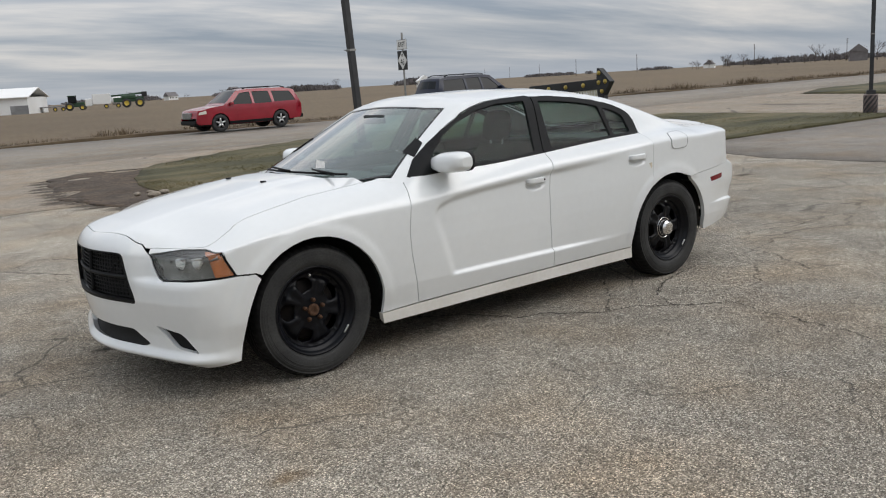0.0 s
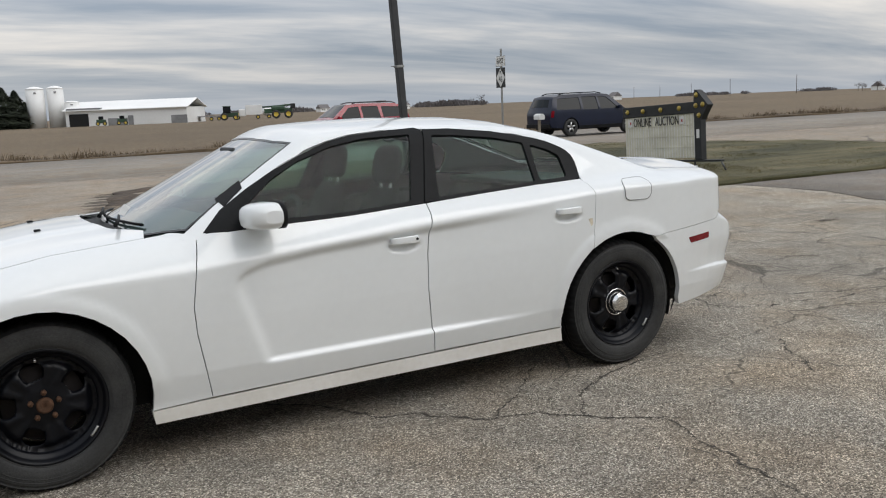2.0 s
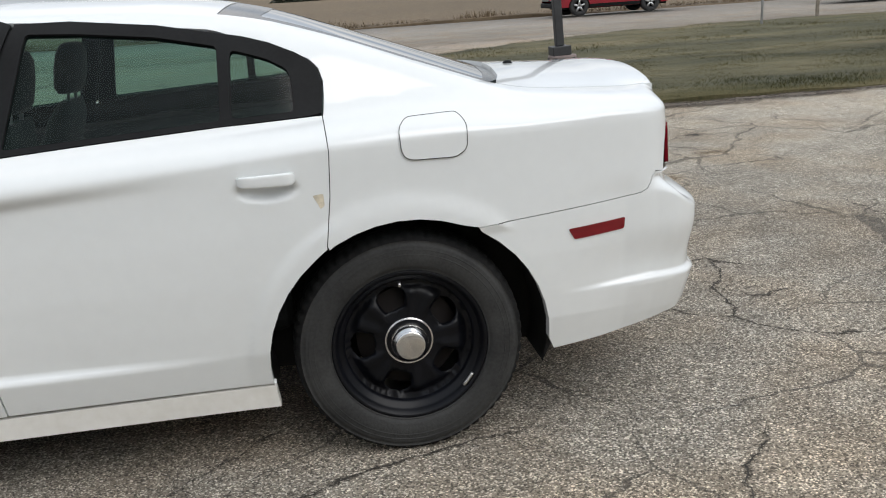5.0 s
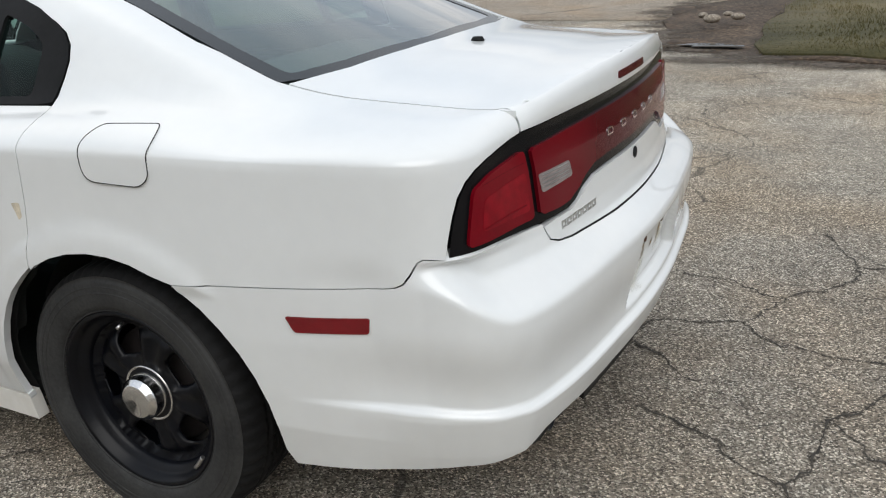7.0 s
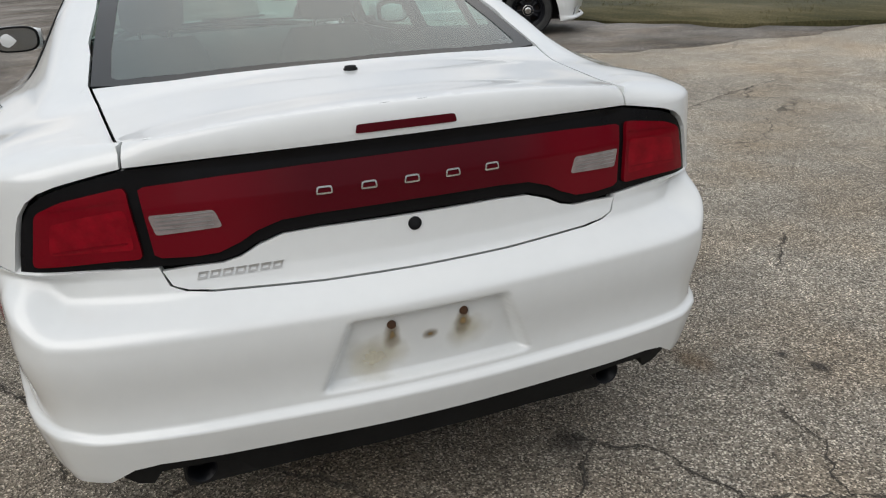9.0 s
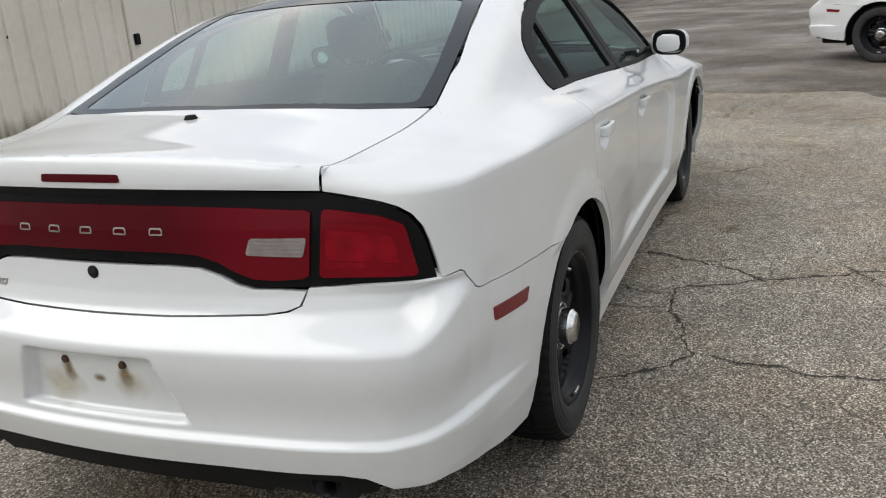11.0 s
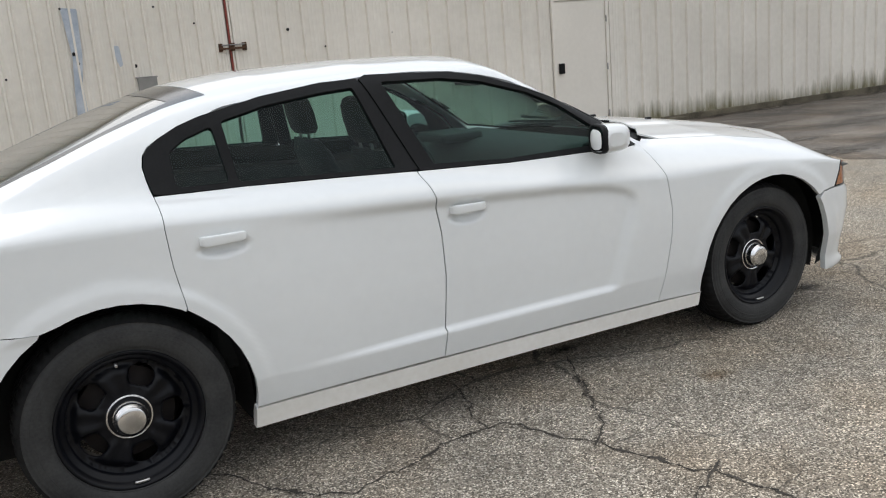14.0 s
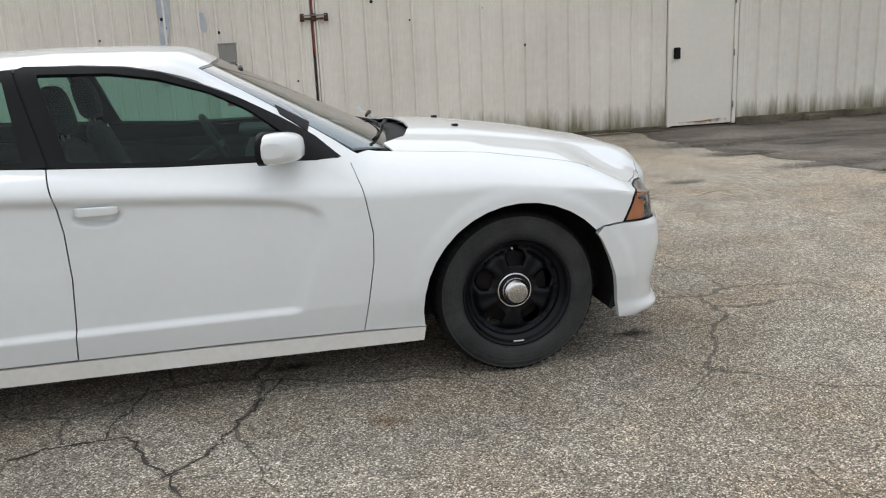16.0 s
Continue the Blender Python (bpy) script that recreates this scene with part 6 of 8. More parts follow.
mat_brake = mat("rusted_brake_disc", (0.013, 0.009, 0.008), 0.8, 0.0, var=0.3, var_scale=30)
wheel(1.526, 0.812, cap=False, turn=40)
wheel(-1.526, 0.825, turn=36)
wheel(1.526, -0.812, turn=58)
wheel(-1.526, -0.825, turn=6)
LEAN = Matrix.Rotation(radians(0.72), 4, "X")
sedan.matrix_basis = LEAN

# a second sedan of the same make across the lot
sedan_two = copy_thing(sedan, Matrix.Translation((9.02, -4.31, -0.052)) @ LEAN @ Matrix.Rotation(radians(246), 4, "Z"))
sedan_two.name = "sedan.001"
tagged(sedan_two, "second white police sedan with black steel wheels, parked near the grass")

# ---- ground ----
def dip(x, y):
    """The lot leans towards the road, sags towards the building, and levels out under the verge."""
    x, y = np.asarray(x, float), np.asarray(y, float)
    return 0.01257 * np.maximum(y, -7.0) + 0.055 * smooth((-7.0 - y) / 10) - 0.18 * smooth((y - 1.2) / 6.5) - 0.05 * smooth((y - 5) / 3) * smooth((x - 7) / 20)


def slab(name, poly, z, material, step=1.0, label="", kind="structure", bumps=0.0, thick=0.03):
    def f(x, y):
        b = bumps * np.array([noise.noise(Vector((float(a) * 0.9, float(c) * 0.9, 3.0))) for a, c in zip(np.ravel(x), np.ravel(y))]).reshape(np.shape(x)) if bumps else 0.0
        return np.stack([x, y, z + dip(x, y) + b], -1)
    bm = sheet(poly, f, step, thick=0.0)
    for fc in bm.faces:
        if fc.normal.z < 0:
            fc.normal_flip()
    bm.normal_update()
    rim = [e for e in bm.edges if len(e.link_faces) == 1]
    low = {}
    for e in rim:
        for v in e.verts:
            low.setdefault(v, None)
    for v in list(low):
        low[v] = bm.verts.new(v.co - Vector((0, 0, thick)))
    for e in rim:
        lp = e.link_loops[0]
        a, b = lp.vert, lp.link_loop_next.vert
        bm.faces.new((b, a, low[a], low[b]))
    ob = put(name, bm, material)
    return tagged(ob, label, kind=kind)


def ragged(pts, amp=0.12, step=0.5, seed=1):
    p = dense(pts, step)
    return [(x + amp * noise.noise(Vector((x * 1.3, y * 1.3, seed))), y + amp * noise.noise(Vector((x * 1.3, y * 1.3, seed + 7)))) for x, y in p]


bm = bmesh.new()
g = [-3200, -900, -300, -120, -60, -25, 0, 20, 40, 80, 200, 900, 3200]
rows = [[bm.verts.new((x, y, -0.34 if -36 < y < 20 and -70 < x < 90 else -0.10)) for x in g] for y in [-3200, -900, -300, -120, -60, -37.5, -30, -15, 0, 12, 19, 60, 900, 3200]]
for a, b in zip(rows, rows[1:]):
    for i in range(len(g) - 1):
        bm.faces.new((a[i], a[i + 1], b[i + 1], b[i]))
tagged(put("ground", bm, FIELDM), "flat brown stubble field reaching the horizon", kind="structure")
lot_edge = [(8.0, 9), (8.2, 4.4), (8.4, 2.2), (8.4, 0.0), (7.6, -2.7), (6.6, -4.4), (5.6, -6.2), (5.0, -9.6), (-0.6, -9.6), (-0.9, -7.3), (-3.1, -6.72), (-5.6, -6.45), (-9.1, -6.55), (-10.4, -6.4), (-10.3, -4.4), (-9.7, -3.3), (-9.4, -1.0), (-9.6, 2), (-10, 9)]
slab("pavement", ragged(lot_edge, 0.08), 0.0, LOT, 0.7, "pale worn aggregate asphalt lot, cracked all over")
slab("pavement_patch", ragged([(-10.4, -6.4), (-13.6, -6.3), (-21.5, -6.0), (-21.5, -7.8), (-34, -8), (-70, -8), (-70, 12), (-10.05, 12), (-9.65, 2), (-9.45, -1.0), (-9.74, -3.3), (-10.34, -4.4)], 0.05, 0.8), 0.004, PATCH, 1.6, "smoother brown asphalt beside the old lot")
slab("pavement_damp", ragged([(6.0, 9), (6.1, 4.4), (6.3, 2.2), (6.6, 0.0), (5.9, -2.7), (5.4, -4.4), (5.0, -6.2), (4.95, -9.2), (6.4, -8.1), (8.6, -7.05), (14, -6.6), (60, -6.6), (60, 9)], 0.45, 0.15), 0.004, WET, 0.6, "darker damp asphalt along the building")
slab("driveway", ragged([(-0.55, -9.65), (-0.45, -11.2), (-1.4, -12.6), (-3.2, -15.2), (-6.8, -18.2), (-10, -19.6), (-10, -19.96), (14, -19.96), (9, -18.5), (6.2, -15.0), (5.15, -11.5), (5.0, -9.65)], 0.1, 0.6), 0.003, APRON, 1.2, "worn concrete driveway to the road")
slab("driveway_far", ragged([(-21.6, -7.85), (-21.9, -12.6), (-21.0, -15.2), (-18.5, -19.0), (-18.0, -19.96), (-42, -19.96), (-36, -17.5), (-34, -12), (-33.9, -8.05)], 0.1, 0.8), 0.003, APRON, 1.6, "second driveway across the verge")
# the road keeps straight past the lot
ROAD = [(-900, -20.0), (900, -20.0), (900, -33.9), (-900, -31.5)]
slab("road", ROAD, 0.0, ROADM, 30, "straight grey two-lane country road")
for y, w, m_, lab in ((-20.75, 0.20, LINE, "worn white edge line"), (-25.6, 0.12, YELLOW, "worn yellow centre line"), (-30.6, 0.20, LINE, "worn white edge line")):
    slab("road_marking", [(-400, y), (200, y), (200, y - w), (-400, y - w)], 0.005, m_, 40, lab, thick=0.004)
turf1 = [(-1.9, -7.1), (-1.7, -9.2), (-1.8, -11.2), (-2.3, -13.0), (-3.25, -15.1), (-6.85, -18.1), (-10.05, -19.5), (-18.1, -19.7), (-18.6, -18.9), (-21.1, -15.1), (-22.0, -12.6), (-21.7, -7.8), (-21.6, -6.1), (-13.6, -6.4), (-10.4, -6.5), (-9.1, -6.65), (-5.6, -6.55), (-3.1, -6.82)]
turf2 = [(5.1, -9.7), (5.2, -11.4), (6.3, -14.9), (9.1, -18.3), (14.1, -19.8), (140, -19.8), (140, -6.7), (14, -6.7), (8.6, -7.15), (6.4, -8.2)]
turf3 = [(-34.1, -8.1), (-34.1, -12), (-36.1, -17.4), (-42, -19.8), (-140, -19.8), (-140, -8.1)]
for p in (turf1, turf2, turf3):
    slab("verge", ragged(p, 0.15, 0.6), 0.035, TURF, 0.8 if p is turf1 else 2.0, "patchy green and straw-coloured grass verge", bumps=0.04, thick=0.2)
mud = [(-0.62, -8.6), (-0.22, -10.4), (-0.5, -12.5), (-1.0, -14.6), (-2.2, -15.6), (-3.3, -15.3), (-2.7, -13.2), (-2.1, -11.2), (-2.0, -9.2), (-2.2, -7.5), (-3.4, -7.0), (-4.6, -6.8), (-3.2, -6.62), (-2.0, -6.8), (-1.2, -7.35), (-0.8, -7.8)]
slab("mud_strip", ragged(mud, 0.14, 0.12, 4), 0.014, SOIL, 0.2, "churned brown mud at the corner of the grass", bumps=0.04, thick=0.06)
rnd = random.Random(5)


def blades(name, poly, count, h0, h1, material, label, z=0.03, spread=0.05, lean=0.5, near=None):
    verts, faces = [], []
    P = np.array(poly)
    lo, hi = P.min(0), P.max(0)
    made = 0
    while made < count:
        q = np.array([[rnd.uniform(lo[0], hi[0]), rnd.uniform(lo[1], hi[1])] for _ in range(400)])
        q = q[inside_poly(q, P)]
        if near is not None:
            q = q[[rnd.random() < near(a, b) for a, b in q]]
        for x, y in q:
            patch = 0.5 + 0.9 * noise.noise(Vector((x * 0.5, y * 0.5, 1)))
            for _ in range(4):
                bx, by = x + rnd.gauss(0, spread), y + rnd.gauss(0, spread)
                a, h = rnd.uniform(0, 6.28), rnd.uniform(h0, h1) * max(0.4, patch)
                wx, wy = math.cos(a) * h * 0.07 + 0.002, math.sin(a) * h * 0.07
                lx, ly = rnd.gauss(0, lean) * h, rnd.gauss(0, lean) * h
                i = len(verts)
                zz = z + float(dip(bx, by)) + 0.04 * noise.noise(Vector((bx * 0.9, by * 0.9, 3.0)))
                verts += [(bx - wx, by - wy, zz), (bx + wx, by + wy, zz), (bx + lx, by + ly, zz + h)]
                faces.append((i, i + 1, i + 2))
            made += 4
    me = bpy.data.meshes.new(name)
    me.from_pydata(verts, [], faces)
    me.materials.append(material)
    return tagged(new(name, me), label, "grass", kind="stuff")


blades("grass", turf1, 90000, 0.03, 0.075, BLADE, "short patchy grass on the verge", near=lambda x, y: 1.0 if y > -12 and x > -13 else 0.35, spread=0.04)
blades("grass", turf2, 16000, 0.04, 0.08, BLADE, "short patchy grass on the far verge", near=lambda x, y: 1.0 if x < 22 and y > -13 else 0.02)
blades("dry_weeds", [(-120, -32.6), (60, -34.2), (60, -36.0), (-120, -34.4)], 24000, 0.25, 0.6, WEED, "tall dry brown weeds along the ditch", z=-0.05, spread=0.25, lean=0.35)
slab("ditch_bank", ragged([(-400, -31.2), (200, -33.6), (200, -36.6), (-400, -34.2)], 0.3, 4), 0.05, WEED, 6, "dark bank of matted dry weeds", bumps=0.15, thick=0.3)


def strip(name, pts, width, material, label, z=0.0025, seed=0):
    """A crack: a thin wandering ribbon on the ground."""
    p = []
    for (x0, y0), (x1, y1) in zip(pts, pts[1:]):
        n_ = max(2, int(math.hypot(x1 - x0, y1 - y0) / 0.025))
        p += [(x0 + (x1 - x0) * k / n_, y0 + (y1 - y0) * k / n_) for k in range(n_)]
    p.append(pts[-1])
    p = [(x + 0.04 * noise.noise(Vector((x * 6, y * 6, seed))) + 0.022 * noise.noise(Vector((x * 22, y * 22, seed))) + 0.008 * noise.noise(Vector((x * 60, y * 60, seed))),
          y + 0.04 * noise.noise(Vector((x * 6, y * 6, seed + 9))) + 0.022 * noise.noise(Vector((x * 22, y * 22, seed + 5))) + 0.008 * noise.noise(Vector((x * 60, y * 60, seed + 3)))) for x, y in p]
    bm = bmesh.new()
    prev = None
    for i, (x, y) in enumerate(p):
        a, b = p[max(i - 1, 0)], p[min(i + 1, len(p) - 1)]
        d = Vector((b[0] - a[0], b[1] - a[1], 0)).normalized()
        w = width * (0.15 + 1.9 * abs(noise.noise(Vector((x * 14, y * 14, 2 + seed))))) * (0.3 if i in (0, len(p) - 1) else 1)
        q = [bm.verts.new((x - d.y * w, y + d.x * w, z + float(dip(x, y)))), bm.verts.new((x + d.y * w, y - d.x * w, z + float(dip(x, y))))]
        if prev:
            f = bm.faces.new((prev[0], prev[1], q[1], q[0]))
            if f.normal.z < 0:
                f.normal_flip()
        prev = q
    return tagged(put(name, bm, material), label, kind="structure")


CRACKS = [
    [(0.45, 0.35), (0.16, 0.65), (0.02, 0.91), (-0.19, 1.01), (-0.32, 1.23), (-0.43, 1.27), (-0.64, 1.32), (-0.81, 1.51), (-0.95, 1.64), (-1.12, 1.74)],
    [(-0.81, 1.51), (-0.96, 1.25), (-1.18, 1.09), (-1.42, 0.98), (-1.9, 0.9)], [(-1.09, 1.76), (-1.01, 2.02), (-1.01, 2.26), (-0.99, 2.46), (-0.9, 3.0)], [(-0.43, 1.27), (-0.68, 1.05), (-1.06, 0.7)]]
CRACKS += [
    [(-1.5, -0.55), (-1.2, -0.82), (-1.1, -0.99), (-0.99, -1.16), (-0.87, -1.24), (-0.7, -1.17), (-0.23, -1.07), (-0.14, -1.1), (-0.06, -1.33), (0.03, -1.45), (0.12, -1.64), (0.19, -1.82), (0.3, -2.2)],
    [(0.5, -0.64), (0.32, -1.03), (0.18, -1.3), (0.03, -1.45)], [(-0.23, -1.07), (-0.18, -0.9), (-0.08, -0.58)], [(-0.87, -1.24), (-0.95, -1.6), (-0.9, -2.1)],
    [(0.73, -2.31), (1.01, -2.64), (1.47, -3.45), (2.04, -4.48), (2.4, -5.4)], [(0.3, -1.8), (0.02, -1.99), (-0.08, -2.28), (-0.24, -2.59)], [(-1.49, -2.05), (-1.34, -2.19), (-1.11, -2.4)]]
CRACKS += [[(-2.62, 1.12), (-2.42, 1.4), (-2.24, 1.66)]]
CRACKS += [
    [(-2.28, -0.56), (-2.48, -0.71), (-2.63, -0.79), (-2.75, -0.81), (-2.92, -0.67), (-3.1, -0.65), (-3.25, -0.61), (-3.39, -0.47)],
    [(-2.75, -0.81), (-2.85, -1.0), (-2.93, -1.15), (-3.08, -1.33), (-3.11, -1.5), (-3.35, -1.54), (-3.62, -1.79), (-3.93, -2.39)],
    [(-2.42, -1.25), (-2.7, -1.17), (-2.86, -1.06)], [(-2.95, -1.95), (-3.1, -1.53)], [(-2.34, -0.6), (-2.54, -0.42), (-2.69, -0.3)],
    [(-2.52, -0.1), (-2.72, -0.03), (-2.85, 0.07), (-3.0, 0.15), (-3.04, 0.28), (-3.28, 0.46)], [(-3.25, -0.61), (-3.25, -0.42), (-3.12, -0.22), (-3.0, 0.15)],
    [(-3.12, -0.22), (-3.21, -0.05), (-3.42, -0.1)], [(-2.26, -5.25), (-2.69, -5.08), (-3.05, -4.89), (-3.53, -4.45), (-4.05, -4.18)], [(-0.9, -4.02), (-1.27, -3.46), (-1.57, -3.23), (-1.8, -3.21)],
    [(-3.28, 0.46), (-3.54, 0.47), (-3.9, 0.59), (-4.39, 0.58)], [(-4.62, -1.54), (-4.59, -0.85), (-4.73, -0.4), (-5.33, -0.12)]]
for i, c_ in enumerate(CRACKS):
    strip("pavement_crack", c_, 0.0042 if i not in (0, 4) else 0.0075, CRACK, "dark open crack in the asphalt", seed=i * 1.7)
    strip("crack_edge", c_, 0.017, FRINGE, "crumbled dirty edge along a crack in the asphalt", z=0.0015, seed=i * 1.7)


def blot(name, cx, cy, rx, ry, material, label, z=0.0015, seed=0):
    pts = []
    for k in range(40):
        t = 2 * math.pi * k / 40
        f = 1 + 0.55 * noise.noise(Vector((math.cos(t) * 1.6, math.sin(t) * 1.6, seed)))
        pts.append((cx + rx * f * math.cos(t), cy + ry * f * math.sin(t)))
    slab(name, pts, z, material, 0.2, label, thick=0.001)


for i, (x, y, a, b) in enumerate([(-2.27, -1.53, 0.07, 0.05), (-2.15, -1.47, 0.06, 0.04), (-2.31, -0.52, 0.10, 0.08), (2.2, -0.66, 0.12, 0.09), (0.95, 1.35, 0.03, 0.02), (0.55, -0.55, 0.16, 0.07), (-1.9, 2.6, 0.05, 0.03), (-4.9, -4.3, 0.16, 0.10), (-7.4, -2.2, 0.2, 0.12)]):
    blot("oil_mark", x, y, a, b, OIL, "small dark oil mark on the asphalt", seed=i * 3.1)
for i, (x, y, a, b) in enumerate([(-2.05, -1.18, 0.13, 0.07), (2.3, 1.95, 0.14, 0.10), (0.9, -1.25, 0.12, 0.10), (-4.6, -3.4, 0.22, 0.12), (-3.9, -2.6, 0.16, 0.1)]):
    blot("soil_mark", x, y, a, b, DIRT_STAIN, "brown soil mark on the asphalt", seed=i * 5.3 + 2)
for i, (x, y, a, b) in enumerate([(6.15, 4.6, 0.55, 0.25), (6.6, 2.6, 0.5, 0.35), (4.45, 3.0, 0.35, 0.12), (7.2, 5.2, 0.8, 0.3)]):
    blot("damp_mark", x, y, a, b, DAMP, "damp stain on the asphalt", z=0.009, seed=i * 2.3 + 1)

for x, y, a, b in ((5.9, 4.7, 0.6, 0.35), (6.3, 3.4, 0.9, 0.25), (7.0, 2.5, 1.2, 0.32), (7.6, 3.7, 0.5, 0.2), (8.3, 2.9, 0.9, 0.3), (6.4, 5.9, 1.3, 0.45), (8.6, 5.8, 1.6, 0.45), (10.2, 4.4, 1.6, 0.5), (9.5, 1.2, 1.3, 0.3)):
    blot("damp_mark", x, y, a, b, DAMP, "damp stain on the asphalt", z=0.009, seed=x * 1.9)
edge_line = table([(-10.4, -6.5), (-9.1, -6.65), (-5.6, -6.55), (-3.1, -6.82), (-1.9, -7.0)])
for k in range(15):
    x = -9.3 + 0.55 * k
    blot("soil_edge", x, float(edge_line(x)) + 0.22 + 0.1 * math.sin(k * 2.3), 0.75, 0.30 + 0.08 * math.cos(k * 1.7), EDGE_SOIL, "dark trodden soil along the grass", z=0.006 + 0.0004 * k, seed=k * 1.3 + 7)
for k, (x, y) in enumerate(dense(np.asarray(mud, float), 0.55)):
    blot("soil_edge", float(x), float(y), 0.42 + 0.1 * math.sin(k * 1.7), 0.30 + 0.1 * math.cos(k * 2.9), EDGE_SOIL, "dark trodden soil along the grass", z=0.0062 + 0.00007 * k, seed=k * 1.1 + 31)
for k in range(22):
    x = 2.2 + 0.85 * k
    blot("wall_dirt", x, 7.62 - 0.05 * math.sin(k * 1.9), 0.62, 0.20 + 0.07 * math.cos(k * 2.7), EDGE_SOIL, "dark wet dirt along the foot of the metal wall", z=0.010 + 0.0003 * k, seed=k * 2.1 + 3)
blot("puddle", -1.42, -7.52, 0.34, 0.13, PUDDLE, "shallow puddle in the mud", z=0.03, seed=4.4)

# ---- the sheet-metal building ----
WY = 7.45
wall = tagged(new("wall_building"), "long cream sheet-metal wall with upright ribs, mossy at its foot", kind="structure")


def ribbed(name, x0, x1, pitch, z0=-0.16, z1=3.5):
    """One run of sheet with proud ribs."""
    bm = bmesh.new()
    prof, x = [], x0
    while x < x1 - 1e-6:
        e = min(x + pitch, x1)
        prof += [(x, 0.0), (min(x + 0.012, e), 0.042), (min(x + 0.034, e), 0.042), (min(x + 0.05, e), 0.0)]
        for k in (0.38, 0.55, 0.72):
            prof += [(x + pitch * k - 0.015, 0.0), (x + pitch * k, 0.004), (x + pitch * k + 0.015, 0.0)]
        x += pitch
    prof = [(min(a, x1), b) for a, b in prof] + [(x1, 0.0)]
    zs = [z0] + [z for z in (0.2, 0.8, 2.0) if z > z0 + 0.02] + [z1]
    rows = [[bm.verts.new((a, WY - b + 0.004 * noise.noise(Vector((a * 0.8, z * 1.2, 0))), z)) for a, b in prof] for z in zs]
    for a, b in zip(rows, rows[1:]):
        for i in range(len(prof) - 1):
            if prof[i + 1][0] - prof[i][0] > 1e-5:
                bm.faces.new((a[i], a[i + 1], b[i + 1], b[i]))
    back = [[bm.verts.new((xx, WY + 0.25, zz)) for xx in (x0, x1)] for zz in (z0, z1)]
    bm.faces.new((back[0][1], back[0][0], back[1][0], back[1][1]))
    bm.faces.new((rows[-1][0], rows[-1][-1], back[1][1], back[1][0]))
    return put(name, bm, WALL, wall)


ribbed("sheet_run", -26, -3.28, 0.315)
ribbed("sheet_run", -3.24, 1.30, 0.208)
ribbed("sheet_run", 1.36, 6.33, 0.315)
ribbed("sheet_run", 7.45, 60, 0.335)
ribbed("sheet_run", 6.34, 7.44, 0.36, 1.93, 3.5)
put("red_seam", block(1.312, 1.336, WY - 0.012, WY + 0.01, 1.12, 3.5), REDLINE, wall, "rusty red line down the sliding door's edge")
put("door_edge", block(1.338, 1.356, WY - 0.03, WY + 0.01, -0.16, 3.5), WALL, wall)
put("footing", block(-26, 6.33, WY - 0.035, WY + 0.2, -0.6, -0.155, 0.01), MOSSY, wall, "mossy concrete footing")
bm = block(7.45, 60, WY - 0.05, WY + 0.2, -0.6, -0.10, 0.01)
put("footing", bm, MOSSY, wall, "mossy concrete footing")
put("footing_block", block(8.56, 8.93, WY - 0.22, WY - 0.05, -0.3, -0.12, 0.02), MOSSY, wall)
roof_bm = block(-26, 60, WY - 0.3, WY + 12, 3.5, 3.65, 0.02)
building_roof = tagged(put("roof", roof_bm, BARN_ROOF), "flat metal roof edge of the building", kind="structure")
back_bm = block(-26, 60, WY + 0.3, WY + 12, -0.5, 3.49)
building_back = tagged(put("wall_back", back_bm, WALL), "plain body of the building behind its sheet wall", kind="structure")
door = tagged(new("door_1"), "plain cream steel door with rust along its foot", kind="structure")
put("door_leaf", block(6.40, 7.38, WY - 0.025, WY + 0.03, -0.17, 1.90, 0.006), DOOR_PAINT, door)
for x0, x1, z0, z1 in ((6.34, 6.395, -0.18, 1.93), (7.385, 7.44, -0.18, 1.93), (6.395, 7.385, 1.905, 1.93)):
    put("door_frame", block(x0, x1, WY - 0.045, WY + 0.05, z0, z1, 0.004), DOOR_PAINT, door)
put("door_handle", block(6.43, 6.52, WY - 0.075, WY - 0.024, 0.80, 0.96, 0.012), TRIM, door, "black boxed door lock")
for z in (0.1, 0.85, 1.6):
    put("hinge", lathe([(0.010, z - 0.05), (0.010, z + 0.05)], 10, axis="z", center=(7.385, WY - 0.05, 0)), GALV, door)
bm = sheet(round_poly([(6.41, -0.165), (7.37, -0.165), (7.37, -0.06), (7.2, -0.09), (6.9, -0.115), (6.6, -0.12), (6.41, -0.10)], 0.02), lambda x, z: np.stack([x, np.full(np.shape(x), WY - 0.0265), z], -1), 0.1, thick=0)
put("rust_streak", bm, RUSTY, door, "rust along the foot of the door")
put("rust_streak", block(7.372, 7.383, WY - 0.028, WY - 0.024, -0.15, 0.12), RUSTY, door)
latch = tagged(new("door_latch"), "rusty bolt latch across the sliding door's edge", "latch")
put("latch_bar", block(1.16, 1.52, WY - 0.075, WY - 0.05, 1.55, 1.575, 0.005), RUST, latch)
put("latch_bar", block(1.20, 1.50, WY - 0.07, WY - 0.045, 1.60, 1.615, 0.004), GALV, latch)
for x in (1.19, 1.345, 1.50):
    put("latch_plate", block(x - 0.025, x + 0.025, WY - 0.055, WY - 0.001, 1.53, 1.63, 0.006), RUST, latch)
ebox = tagged(new("switch_box"), "grey electrical box with conduit on the metal wall", "switch box")
put("box_body", block(0.12, 0.32, WY - 0.16, WY - 0.02, 1.07, 1.29, 0.01), BOXGREY, ebox)
put("box_lid", block(0.11, 0.33, WY - 0.175, WY - 0.15, 1.06, 1.30, 0.008), BOXGREY, ebox)
